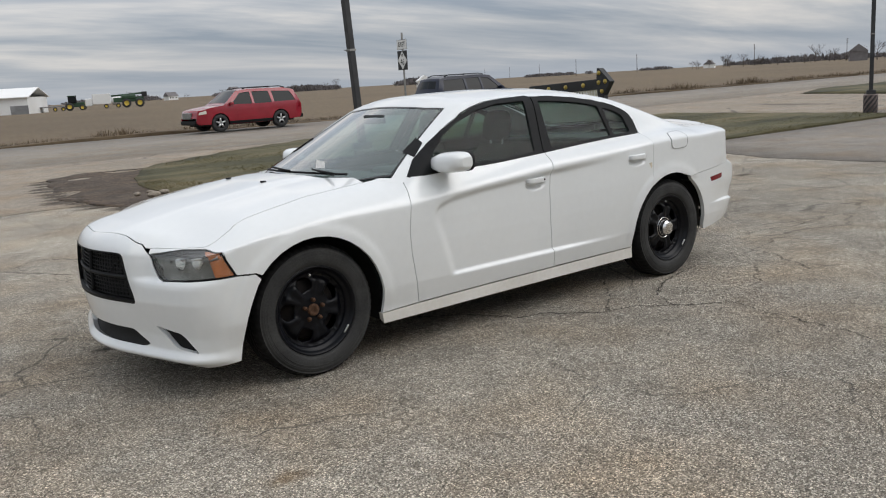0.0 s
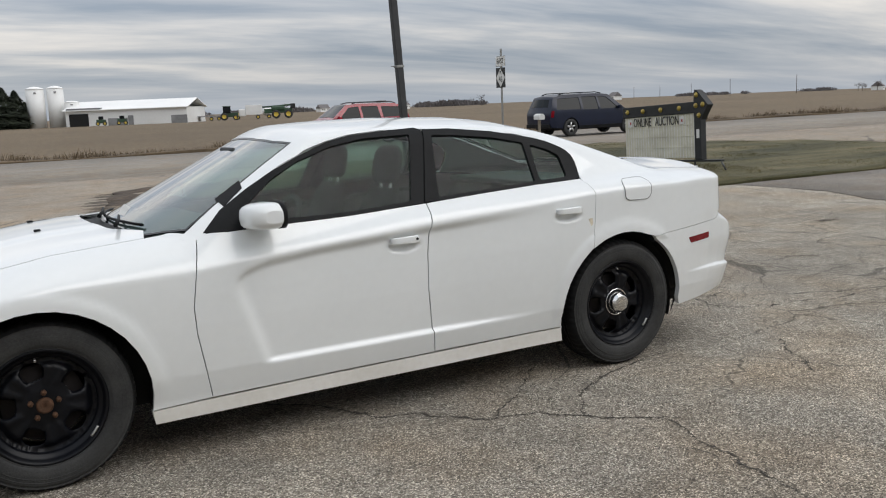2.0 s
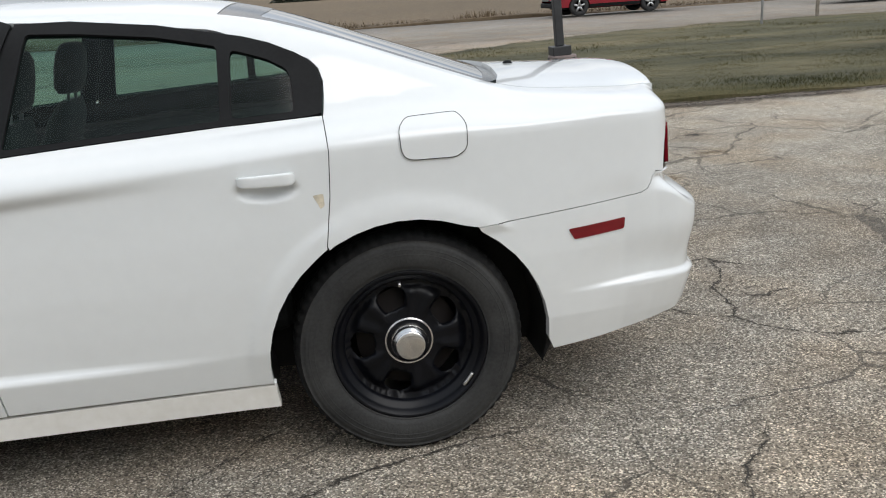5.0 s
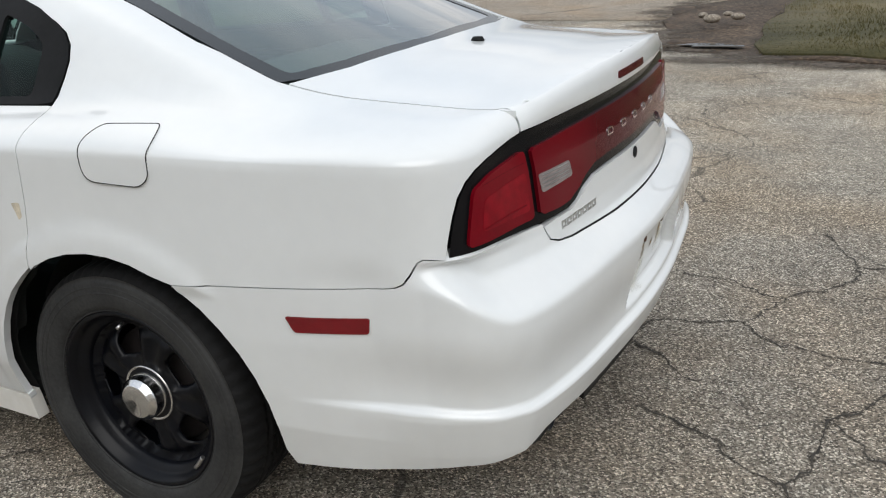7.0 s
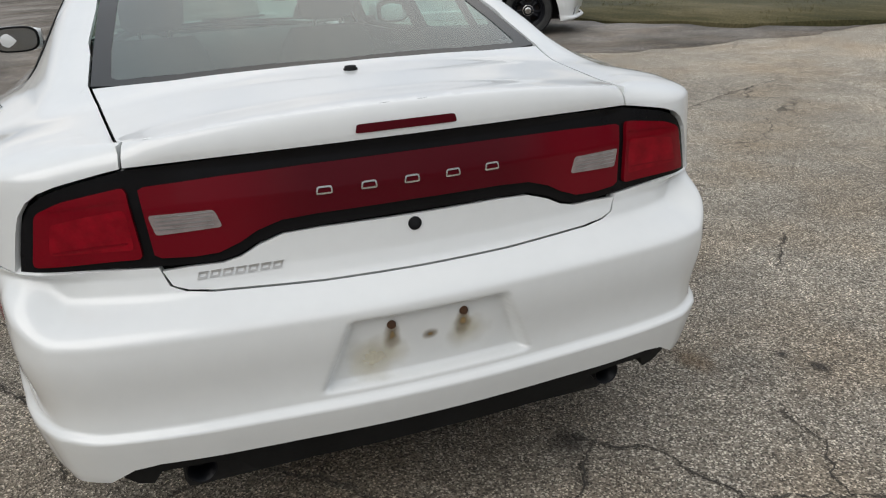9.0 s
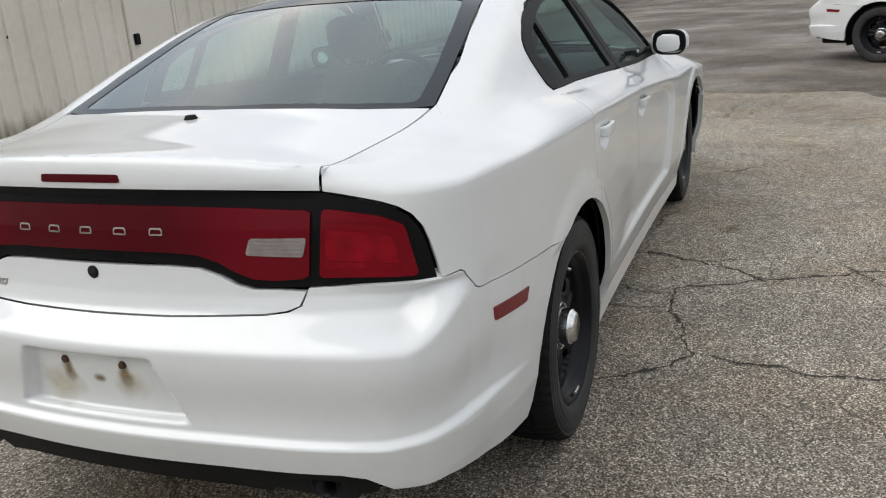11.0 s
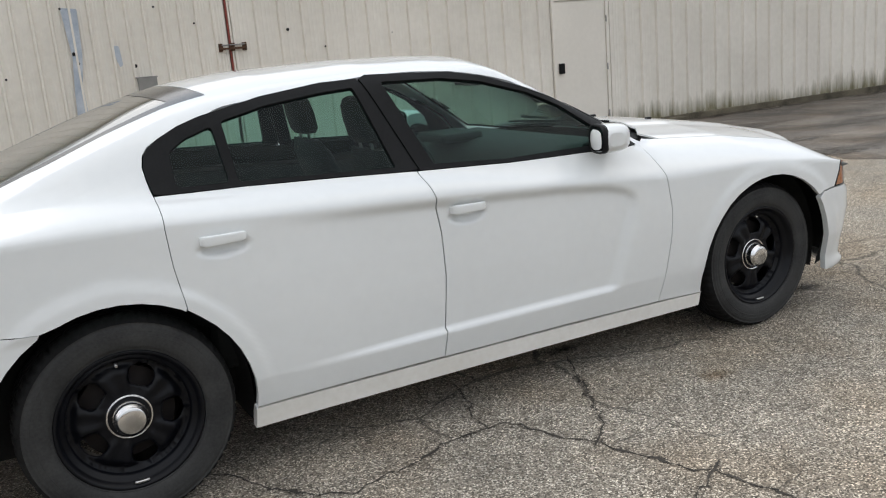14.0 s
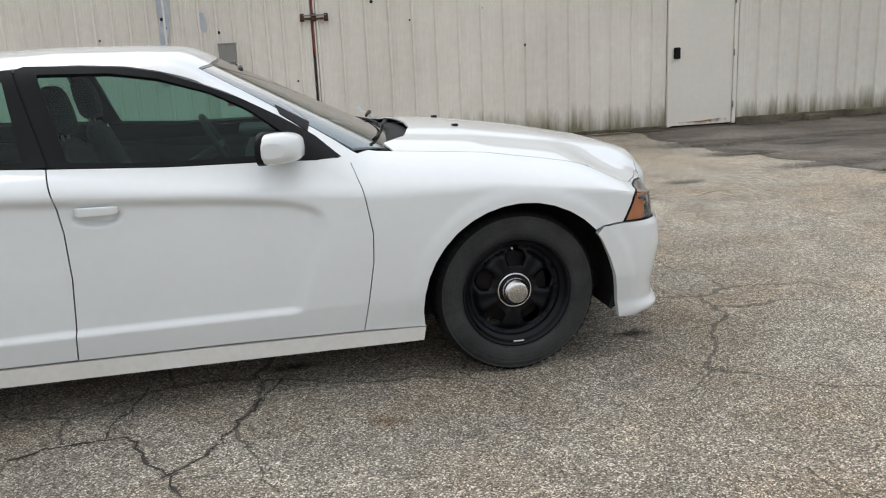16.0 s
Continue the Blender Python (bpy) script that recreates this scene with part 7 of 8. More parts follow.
put("box_hood", block(0.10, 0.34, WY - 0.18, WY - 0.02, 1.29, 1.305, 0.004), BOXGREY, ebox)
put("conduit", tube([(0.20, WY - 0.08, 1.07), (0.20, WY - 0.08, 0.95), (0.24, WY - 0.09, 0.86)], 0.014, 8), DARK, ebox)
put("conduit", tube([(0.30, WY - 0.08, 1.07), (0.33, WY - 0.08, 0.98), (0.36, WY - 0.06, 0.88)], 0.006, 6), DARK, ebox)
meter = tagged(new("meter_cabinet"), "white metal cabinet with a red tag on the wall", "cabinet")
put("cabinet_body", block(0.06, 0.40, WY - 0.20, WY - 0.02, 0.30, 0.86, 0.012), DOOR_PAINT, meter)
put("cabinet_cap", block(0.03, 0.43, WY - 0.22, WY - 0.02, 0.86, 0.885, 0.006), DOOR_PAINT, meter)
put("red_tag", block(0.16, 0.25, WY - 0.206, WY - 0.199, 0.52, 0.72, 0.002), mat("red_tag", (0.30, 0.03, 0.035), 0.6, var=0.2), meter, "faded red tag")


def flake(name, pts, material, label, parent=None):
    bm = sheet(round_poly(pts, 0.02), lambda x, z: np.stack([x, np.full(np.shape(x), WY - 0.036), z], -1), 0.08, thick=0)
    for f in bm.faces:
        f.normal_update()
        if f.normal.y > 0:
            f.normal_flip()
    return put(name, bm, material, wall, label)


flake("bare_patch", [(-0.61, 2.16), (-0.43, 2.14), (-0.45, 1.62), (-0.50, 1.25), (-0.49, 0.80), (-0.62, 0.79), (-0.60, 1.2), (-0.56, 1.6)], BLUEPATCH, "strip of flaked paint baring pale blue undercoat")
flake("bare_patch", [(-0.11, 1.70), (-0.03, 1.69), (-0.01, 1.46), (-0.05, 1.44), (-0.07, 1.5)], BLUEPATCH, "small flake of bare undercoat")
for i, (x, z) in enumerate([(-0.54, 1.63), (-0.50, 1.52), (0.44, 2.12), (0.13, 1.44), (1.08, 0.78), (0.9, 1.9), (2.1, 1.75), (2.6, 1.5), (3.6, 1.62), (4.2, 1.1), (-0.61, 2.15), (-1.3, 1.4)]):
    put("torn_hole", lathe([(0.0, -0.004), (0.012 + 0.01 * (i % 3 == 0), -0.004), (0.014, 0.002)], 9, center=(x, WY - 0.035, z)), DARK, wall)

WALL_FIT = Matrix.Translation((0.094, 7.80 - WY * 1.04, 0.126)) @ Matrix.Diagonal((1.042, 1.04, 1.036, 1))
for ob in (wall, door, latch, ebox, meter, building_roof, building_back):
    ob.matrix_basis = WALL_FIT
# ---- posts, signs ----
def lamp_post(x, y, tall, lean=0.0, spin=0.0):
    tip = Matrix.Rotation(radians(lean), 4, "Y")
    root = tagged(new("lamp_post"), "dark grey steel pole on a spirally striped round concrete base", "pole", "poles on striped bases")
    bm = lathe([(0.192, -0.1), (0.192, 0.505), (0.184, 0.53), (0.0, 0.53)], 48, axis="z")
    put("base", bm, STRIPE_B, root, "round base with faded spiral stripes")
    for k in range(9):
        pts_a, pts_b = [], []
        bm = bmesh.new()
        prev = None
        for j in range(15):
            h = 0.015 + 0.485 * j / 14
            a = 2 * math.pi * k / 9 + h * 4.0
            q = []
            for da in (0.0, 0.12, 0.24, 0.36):
                r = 0.1955
                q.append(bm.verts.new((r * math.cos(a + da), r * math.sin(a + da), h)))
            if prev:
                for i in range(3):
                    f = bm.faces.new((prev[i], prev[i + 1], q[i + 1], q[i]))
                    f.smooth = True
            prev = q
        put("stripe", bm, STRIPE_A, root)
    put("foot_plate", block(-0.125, 0.125, -0.125, 0.125, 0.53, 0.65, 0.01), POLE, root, m=tip)
    put("shaft", block(-0.055, 0.055, -0.055, 0.055, 0.65, tall, 0.012), POLE, root, m=tip)
    put("band", block(-0.063, 0.063, -0.063, 0.063, 2.22, 2.26, 0.004), GALV, root, m=tip)
    put("band_bolt", tube([(0.07, 0.02, 2.24), (0.15, 0.02, 2.25)], 0.008, 6), GALV, root, m=tip)
    root.matrix_basis = Matrix.Translation((x, y, -0.06)) @ Matrix.Rotation(spin, 4, "Z")
    return root


lamp_post(-4.71, -8.02, 8.5, 3.1)
lp2 = lamp_post(-21.9, -7.35, 8.5, spin=0.5)
put("side_arm", tube([(0, 0, 3.55), (1.0, -0.75, 3.56), (1.25, -0.95, 3.57)], 0.025, 8), POLE, lp2, "thin horizontal arm")


def lettering(name, body, size, m, material, parent, squash=1.0):
    cu = bpy.data.curves.new(name, "FONT")
    cu.body, cu.size, cu.align_x, cu.align_y, cu.extrude = body, size, "CENTER", "CENTER", 0.002
    tmp = new(name, cu)
    me = bpy.data.meshes.new_from_object(tmp)
    bpy.data.objects.remove(tmp)
    bpy.data.curves.remove(cu)
    me.name = name
    me.materials.clear()
    me.materials.append(material)
    ob = new(name, me)
    ob.parent = parent
    ob.matrix_local = m @ Matrix.Diagonal((squash, 1, 1, 1))
    return ob


# letter board with a lit arrow, on folding legs; built in its own y-z plane, facing +x
board = tagged(new("arrow_sign"), "old letter-board sign with a black bulb arrow on splayed legs", "sign")
put("panel", block(-0.05, 0.03, -1.08, 1.05, 0.02, 0.93, 0.01), SIGN_PANEL, board, "aged cream letter panel")
for k in range(1, 4):
    put("letter_rail", block(0.03, 0.042, -1.06, 1.03, 0.02 + 0.228 * k - 0.008, 0.02 + 0.228 * k + 0.008, 0.002), SIGN_PANEL, board)
bmr = bmesh.new()
for k in range(27):
    y = -1.05 + k * 0.08
    block(0.03, 0.036, y - 0.006, y + 0.006, 0.03, 0.92, 0.0, bmr)
tagged(put("panel_ribs", bmr, SIGN_WHITE, board), kind="stuff")
put("top_box", block(-0.09, 0.06, -1.12, 1.10, 0.93, 1.16, 0.01), SIGN_BLACK, board, "black bulb box")
put("side_box", block(-0.09, 0.06, 1.06, 1.24, -0.02, 1.16, 0.01), SIGN_BLACK, board)
bma = bmesh.new()
arrow = [(1.08, 0.74), (1.06, 0.94), (1.06, 1.16), (1.09, 1.40), (1.15, 1.39), (1.45, 1.08), (1.22, 0.76)]
loft([[(x, y, z) for y, z in arrow] for x in (-0.09, 0.065)], bm=bma, smooth_faces=False)
bmesh.ops.recalc_face_normals(bma, faces=bma.faces)
put("arrow_head", bma, SIGN_BLACK, board, "black arrow head")
for y, z in ((-0.95, 1.05), (-0.45, 1.05), (0.1, 1.05), (0.65, 1.05), (1.14, 1.29), (1.31, 1.09), (1.2, 0.88), (1.12, 1.08)):
    put("bulb", lathe([(0.052, 0.055), (0.052, 0.075), (0.036, 0.085), (0.03, 0.10), (0.0, 0.105)], 14, axis="x", center=(0, y, z)), BULB, board)
R = Matrix.Translation((0.046, 0, 0)) @ Matrix(((0, 0, 1, 0), (1, 0, 0, 0), (0, 1, 0, 0), (0, 0, 0, 1)))
lettering("lettering", "ONLINE", 0.27, Matrix.Translation((0, -0.50, 0.80)) @ R, SIGN_BLACK, board, 0.58)
lettering("lettering", "AUCTION", 0.27, Matrix.Translation((0, 0.26, 0.80)) @ R, SIGN_BLACK, board, 0.58)
for y in (-0.88, 0.70):
    put("letter_tile", block(0.036, 0.044, y - 0.05, y + 0.05, 0.72, 0.88, 0.002), SIGN_WHITE, board, "white letter tile with a red mark")
    put("red_mark", block(0.044, 0.047, y - 0.02, y + 0.02, 0.77, 0.83, 0.001), mat("red_mark", (0.4, 0.08, 0.07), 0.6), board)
put("skid", block(-0.05, 0.05, 0.55, 1.75, -0.06, -0.02, 0.008), SIGN_BLACK, board)
put("skid", block(-0.05, 0.05, -1.25, -0.4, -0.06, -0.02, 0.008), SIGN_BLACK, board)
for a, b in (((0, 1.7, -0.04), (0.30, 2.1, -0.20)), ((0, 0.6, -0.04), (0.45, 0.15, -0.20)), ((0, -0.45, -0.04), (0.35, -0.2, -0.20)), ((0, -1.2, -0.04), (-0.3, -1.6, -0.20)), ((0, 1.0, -0.04), (0.02, 1.02, -0.20))):
    put("leg", tube([a, b], 0.018, 6), SIGN_BLACK, board)
put("notice", block(0.06, 0.066, 1.12, 1.20, 0.42, 0.60, 0.002), SIGN_WHITE, board, "white paper notice")
board.matrix_basis = Matrix.Translation((-12.16, -10.18, 0.13)) @ Matrix.Rotation(radians(2.6), 4, "X") @ Matrix.Scale(1.05, 4)

route = tagged(new("route_sign"), "black and white highway route marker on a steel post", "road sign")
put("post", block(-0.03, 0.03, -0.02, 0.02, -0.1, 3.45, 0.005), GALV, route)
put("plate", block(0.03, 0.036, -0.305, 0.305, 2.17, 2.83, 0.002), SIGN_BLACK, route, "square black route plate")
bmd = bmesh.new()
loft([[(x, y * 0.29, 2.50 + z * 0.31) for y, z in ((0, -1), (1, 0), (0, 1), (-1, 0))] for x in (0.036, 0.041)], bm=bmd, smooth_faces=False)
bmesh.ops.recalc_face_normals(bmd, faces=bmd.faces)
put("diamond", bmd, SIGN_WHITE, route, "white diamond")
put("direction_plate", block(0.03, 0.036, -0.305, 0.305, 2.88, 3.20, 0.002), SIGN_WHITE, route)
put("plate_edge", block(0.028, 0.030, -0.315, 0.315, 2.87, 3.21, 0.002), SIGN_BLACK, route)
R2 = Matrix.Translation((0.043, 0, 0)) @ Matrix(((0, 0, 1, 0), (1, 0, 0, 0), (0, 1, 0, 0), (0, 0, 0, 1)))
lettering("lettering", "46", 0.30, Matrix.Translation((0, 0, 2.44)) @ R2, SIGN_BLACK, route, 0.8)
lettering("lettering", "M", 0.15, Matrix.Translation((0, 0, 2.67)) @ R2, SIGN_BLACK, route)
lettering("lettering", "EAST", 0.24, Matrix.Translation((-0.004, 0, 3.04)) @ R2, SIGN_BLACK, route, 0.8)
route.matrix_basis = Matrix.Translation((-13.03, -18.06, 0.015)) @ Matrix.Rotation(radians(-3), 4, "Z") @ Matrix.Scale(0.91, 4)

box = tagged(new("mailbox"), "white rounded mailbox on a grey wooden post", "mailbox")
put("post", block(-0.05, 0.05, -0.05, 0.05, -0.2, 1.02, 0.008), WOODPOST, box)
prof = [(-0.12, 0.0), (0.12, 0.0), (0.12, 0.12)] + [(0.12 * math.cos(t), 0.12 + 0.12 * math.sin(t)) for t in np.linspace(0, math.pi, 9)][1:]
bm = loft([[(x, y, 1.02 + z) for y, z in prof] for x in (-0.28, 0.28)], smooth_faces=False)
bmesh.ops.recalc_face_normals(bm, faces=bm.faces)
put("body", bm, SIGN_WHITE, box)
put("flag", block(-0.05, 0.10, 0.122, 0.13, 1.15, 1.20, 0.002), MARKER, box)
box.matrix_basis = Matrix.Translation((-15.7, -19.9, 0.08)) @ Matrix.Rotation(radians(80), 4, "Z") @ Matrix.Scale(0.82, 4)
rubble = [(-1.15, -8.75, 0.11), (-1.38, -9.0, 0.09), (-0.98, -9.05, 0.07), (-1.25, -9.2, 0.06)]
for i, (x, y, r) in enumerate(rubble):
    bm = bmesh.new()
    bmesh.ops.create_icosphere(bm, subdivisions=2, radius=r)
    for v in bm.verts:
        v.co *= 1 + 0.35 * noise.noise(v.co * (4 / r * 0.15) + Vector((i, 0, 0)))
        v.co.z *= 0.5
    tagged(put("broken_concrete", bm, APRON, None, m=Matrix.Translation((x, y, 0.06))), "lump of broken concrete in the mud", "rubble", "broken concrete lumps")

# ---- traffic on the road ----
def suv(label, paint, long, base, high, wide):
    """A tall estate car; x ahead."""
    root = tagged(new("suv"), label, "car", "passing cars")
    L, W = long / 2, wide / 2
    fx, rx, wr = base / 2 + 0.05, -base / 2 + 0.05, 0.37
    top = [(L - 0.02, 0.62), (L - 0.10, 0.92), (L - 0.55, 1.02), (L - 1.22, 1.10), (L - 1.95, high - 0.06), (L - 2.5, high), (-L + 0.8, high - 0.02), (-L + 0.30, high - 0.12), (-L + 0.08, 1.12), (-L, 0.95), (-L + 0.02, 0.55), (-L + 0.12, 0.38)]
    low = [(rx - wr - 0.05, 0.34)] + arc(rx, 0.37, wr + 0.05, 180, 0, 12) + [(rx + wr + 0.05, 0.30), (fx - wr - 0.05, 0.30)] + arc(fx, 0.37, wr + 0.05, 180, 0, 12) + [(fx + wr + 0.05, 0.34), (L - 0.12, 0.34), (L, 0.45)]

    def fn(x, z):
        y = W - 0.30 * smooth((z - 1.0) / (high - 0.9)) * 1.0 - 0.03 * smooth((0.6 - z) / 0.3) - 0.16 * smooth((x - (L - 0.45)) / 0.45) - 0.10 * smooth((-L + 0.35 - x) / 0.35)
        return np.stack([x, y, z], -1)

    body = put("body", bmesh.new(), paint, root)
    w1 = round_poly([(L - 1.55, 1.12), (L - 2.08, high - 0.16), (L - 2.55, high - 0.12), (L - 2.55, 1.10)], 0.05)
    w2 = round_poly([(L - 2.66, 1.10), (L - 2.66, high - 0.12), (L - 3.45, high - 0.13), (L - 3.50, 1.10)], 0.05)
    w3 = round_poly([(L - 3.62, 1.12), (L - 3.60, high - 0.14), (-L + 0.50, high - 0.18), (-L + 0.32, 1.14)], 0.05)
    bm = bmesh.new()
    for mir in (False, True):
        sheet(top + low, fn, 0.11, holes=(w1, w2, w3), thick=0.03, mirror=mir, bm=bm)
    # the skin over the top, from nose to tail
    t_ = dense(top, 0.12)[: -max(1, int(0.001))]
    t_ = [p for p in t_ if p[1] > 0.36]
    half = [fn(np.array(x), np.array(z)) for x, z in t_]
    rings = [[(float(p[0]) + (0.10 * (1 - k * k) if p[0] > L - 0.6 else -0.06 * (1 - k * k) if p[0] < -L + 0.35 else 0), float(p[1]) * k, float(p[2]) + 0.03 * (1 - k * k) * (1 if p[2] > 0.9 else 0)) for k in np.linspace(1, -1, 11)] for p in half]
    first = [i for i, p in enumerate(t_) if p[0] > L - 1.2 or p[1] > 0]
    rows = [[bm.verts.new(p) for p in r] for r in rings]
    for a, b in zip(rows, rows[1:]):
        if abs(a[0].co.x - b[0].co.x) + abs(a[0].co.z - b[0].co.z) > 0.5:
            continue
        for i in range(10):
            bm.faces.new((a[i], a[i + 1], b[i + 1], b[i])).smooth = True
    bmesh.ops.remove_doubles(bm, verts=bm.verts, dist=0.003)
    bm.to_mesh(body.data)
    bm.free()
    for mir in (False, True):
        for w in (w1, w2, w3):
            put("window", sheet(w, fn, 0.15, lift=-0.02, thick=0, mirror=mir), DARK_GLASS, root)
        sg = -1 if mir else 1
        put("roof_rail", tube([(L - 2.3, sg * (W - 0.36), high + 0.01), (L - 2.6, sg * (W - 0.34), high + 0.06), (-L + 0.9, sg * (W - 0.34), high + 0.05), (-L + 0.65, sg * (W - 0.36), high - 0.02)], 0.022, 6), TRIM, root)
        put("head_lamp", sheet(round_poly([(L - 0.42, 0.80), (L - 0.40, 0.93), (L - 0.14, 0.86), (L - 0.10, 0.76)], 0.02), fn, 0.1, lift=0.012, thick=0.02, mirror=mir), HEADLIGHT, root)
        put("tail_lamp", sheet(round_poly([(-L + 0.06, 0.82), (-L + 0.10, 1.10), (-L + 0.22, 1.10), (-L + 0.18, 0.82)], 0.02), fn, 0.1, lift=0.012, thick=0.02, mirror=mir), RED, root)
        put("sill_trim", sheet([(rx + wr + 0.05, 0.31), (rx + wr + 0.05, 0.43), (fx - wr - 0.05, 0.43), (fx - wr - 0.05, 0.31)], fn, 0.15, lift=0.012, thick=0.02, mirror=mir), TRIM, root)
        put("door_mirror", block(L - 1.62, L - 1.48, sg * W - 0.02, sg * W + 0.16, 1.10, 1.24, 0.03) if sg > 0 else block(L - 1.62, L - 1.48, -W - 0.16, -W + 0.02, 1.10, 1.24, 0.03), paint, root)
        for x in (fx, rx):
            wl_ = new("wheel")
            wl_.parent = root
            wl_.matrix_local = Matrix.Translation((x, sg * (W - 0.13), wr)) @ (Matrix.Rotation(math.pi, 4, "Z") if sg < 0 else Matrix.Identity(4))
            put("tyre", lathe([(0.20, 0.10), (0.24, 0.12), (wr - 0.02, 0.115), (wr, 0.09), (wr, -0.09), (wr - 0.02, -0.11), (0.24, -0.11)], 36, closed=True), RUBBER, wl_)
            put("rim", lathe([(0.24, 0.11), (0.235, 0.12), (0.22, 0.09), (0.21, 0.03), (0.0, 0.02)], 36, closed=True), STEEL, wl_)
            for k in range(5):
                a = 2 * math.pi * k / 5 + 0.3
                put("spoke", tube([(0.03 * math.cos(a), 0.10, 0.03 * math.sin(a)), (0.22 * math.cos(a), 0.105, 0.22 * math.sin(a))], [0.05, 0.035], 6), ALLOY, wl_)
    f = [p for p in rings if p[0][2] > 1.11 and p[0][0] > L - 2.1 and p[0][0] < L - 1.15]
    if len(f) > 1:
        put("windscreen", loft([[(x, y * 0.9, z + 0.012) for x, y, z in r] for r in f], closed=False, caps=False), DARK_GLASS, root)
    f = [p for p in rings if 1.12 < p[0][2] < high - 0.13 and p[0][0] < -L + 0.4]
    if len(f) > 1:
        put("rear_window", loft([[(x - 0.012, y * 0.86, z + 0.004) for x, y, z in r] for r in f], closed=False, caps=False), DARK_GLASS, root)
    put("grille", block(L - 0.06, L + 0.09, -0.42, 0.42, 0.60, 0.86, 0.02), GALV, root)
    put("front_bumper_lip", block(L - 0.3, L + 0.06, -W + 0.2, W - 0.2, 0.34, 0.52, 0.04), TRIM, root)
    put("rear_bumper_lip", block(-L - 0.08, -L + 0.3, -W + 0.14, W - 0.14, 0.36, 0.54, 0.04), TRIM, root)
    put("underbody", block(-L + 0.35, L - 0.3, -W + 0.28, W - 0.28, 0.26, 0.75, 0.02), DARK, root)
    return root


red_suv = suv("bright red family SUV with alloy wheels on the road", CAR_RED, 5.0, 2.87, 1.74, 1.96)
red_suv.matrix_basis = Matrix.Translation((-13.5, -31.0, 0.0))
blue_suv = suv("dark blue long SUV with roof rails on the road", CAR_BLUE, 5.25, 3.2, 1.78, 1.90)
blue_suv.matrix_basis = Matrix.Translation((-23.0, -26.6, 0.0)) @ Matrix.Rotation(math.pi, 4, "Z")


# ---- the farm and the horizon ----
def at(az, dist, ex=1.8, ey=4.8):
    a = radians(az + {1.8: 0.5, 0.8: 0.85, 3.9: -0.46}[ex])
    return Vector((ex + dist * math.cos(a), ey + dist * math.sin(a), 0))


barn = tagged(new("farm_shed"), "long white farm shed with pale metal roof and open bay", "shed")
BL = 27.5
bmw2 = block(-BL / 2, BL / 2, -7, 7, -0.3, 3.45)
put("wall", bmw2, BARN_WHITE, barn)
bmr2 = bmesh.new()
loft([[(x, y, z) for y, z in ((-7.6, 3.35), (0, 5.35), (7.6, 3.35), (7.6, 3.5), (0, 5.5), (-7.6, 3.5))] for x in (-BL / 2 - 0.5, BL / 2 + 0.5)], bm=bmr2, smooth_faces=False)
bmesh.ops.recalc_face_normals(bmr2, faces=bmr2.faces)
put("roof", bmr2, BARN_ROOF, barn)
put("roof_patch", block(BL / 2 - 8.2, BL / 2 - 0.4, 5.0, 7.4, 3.46, 3.95), DULL, barn, "grey weathered roof stretch")
# a dark slab on the solid wall paints the bay's shaded inside
put("bay_shade", block(BL / 2 - 5.2, BL / 2 - 0.8, 6.9, 7.06, -0.3, 2.7), DARK, barn, "dark slab standing for the shade inside the open bay")
put("lower_cladding", block(BL / 2 - 14, BL / 2 - 9.6, 6.9, 7.06, -0.3, 1.5), DULL, barn)
put("lower_cladding", block(-BL / 2, -BL / 2 + 3.6, 6.9, 7.06, -0.3, 1.7), DULL, barn)
put("side_door", block(-1.6, -0.4, 6.9, 7.08, -0.3, 2.0), DULL, barn)
pb, pe = at(-96.9, 222), at(-104.1, 212)
mid = (pb + pe) / 2
dirv = (pb - pe).normalized()
barn.matrix_basis = Matrix.Translation((mid.x, mid.y, 0)) @ Matrix.Rotation(math.atan2(dirv.y, dirv.x), 4, "Z")


def silo(az, dist, r, h):
    s_ = tagged(new("silo"), "tall round white silo with a shallow cap", "silo", "white silos")
    put("barrel", lathe([(r, -0.3), (r, h * 0.97)], 32, axis="z"), BARN_WHITE, s_)
    put("cap", lathe([(r * 1.03, h * 0.965), (r * 0.95, h * 0.99), (r * 0.5, h * 1.03), (0.0, h * 1.045)], 32, axis="z"), BARN_ROOF, s_)
    put("hatch", block(r * 0.98, r * 1.02, -0.25, 0.25, h * 0.85, h * 0.90), DULL, s_)
    p = at(az, dist)
    s_.matrix_basis = Matrix.Translation((p.x, p.y, 0)) @ Matrix.Rotation(radians(az + 180), 4, "Z")
    return s_


silo(-94.8, 222, 1.95, 8.9)
silo(-95.9, 222, 1.8, 9.0)
silo(-96.75, 219, 1.6, 5.6)


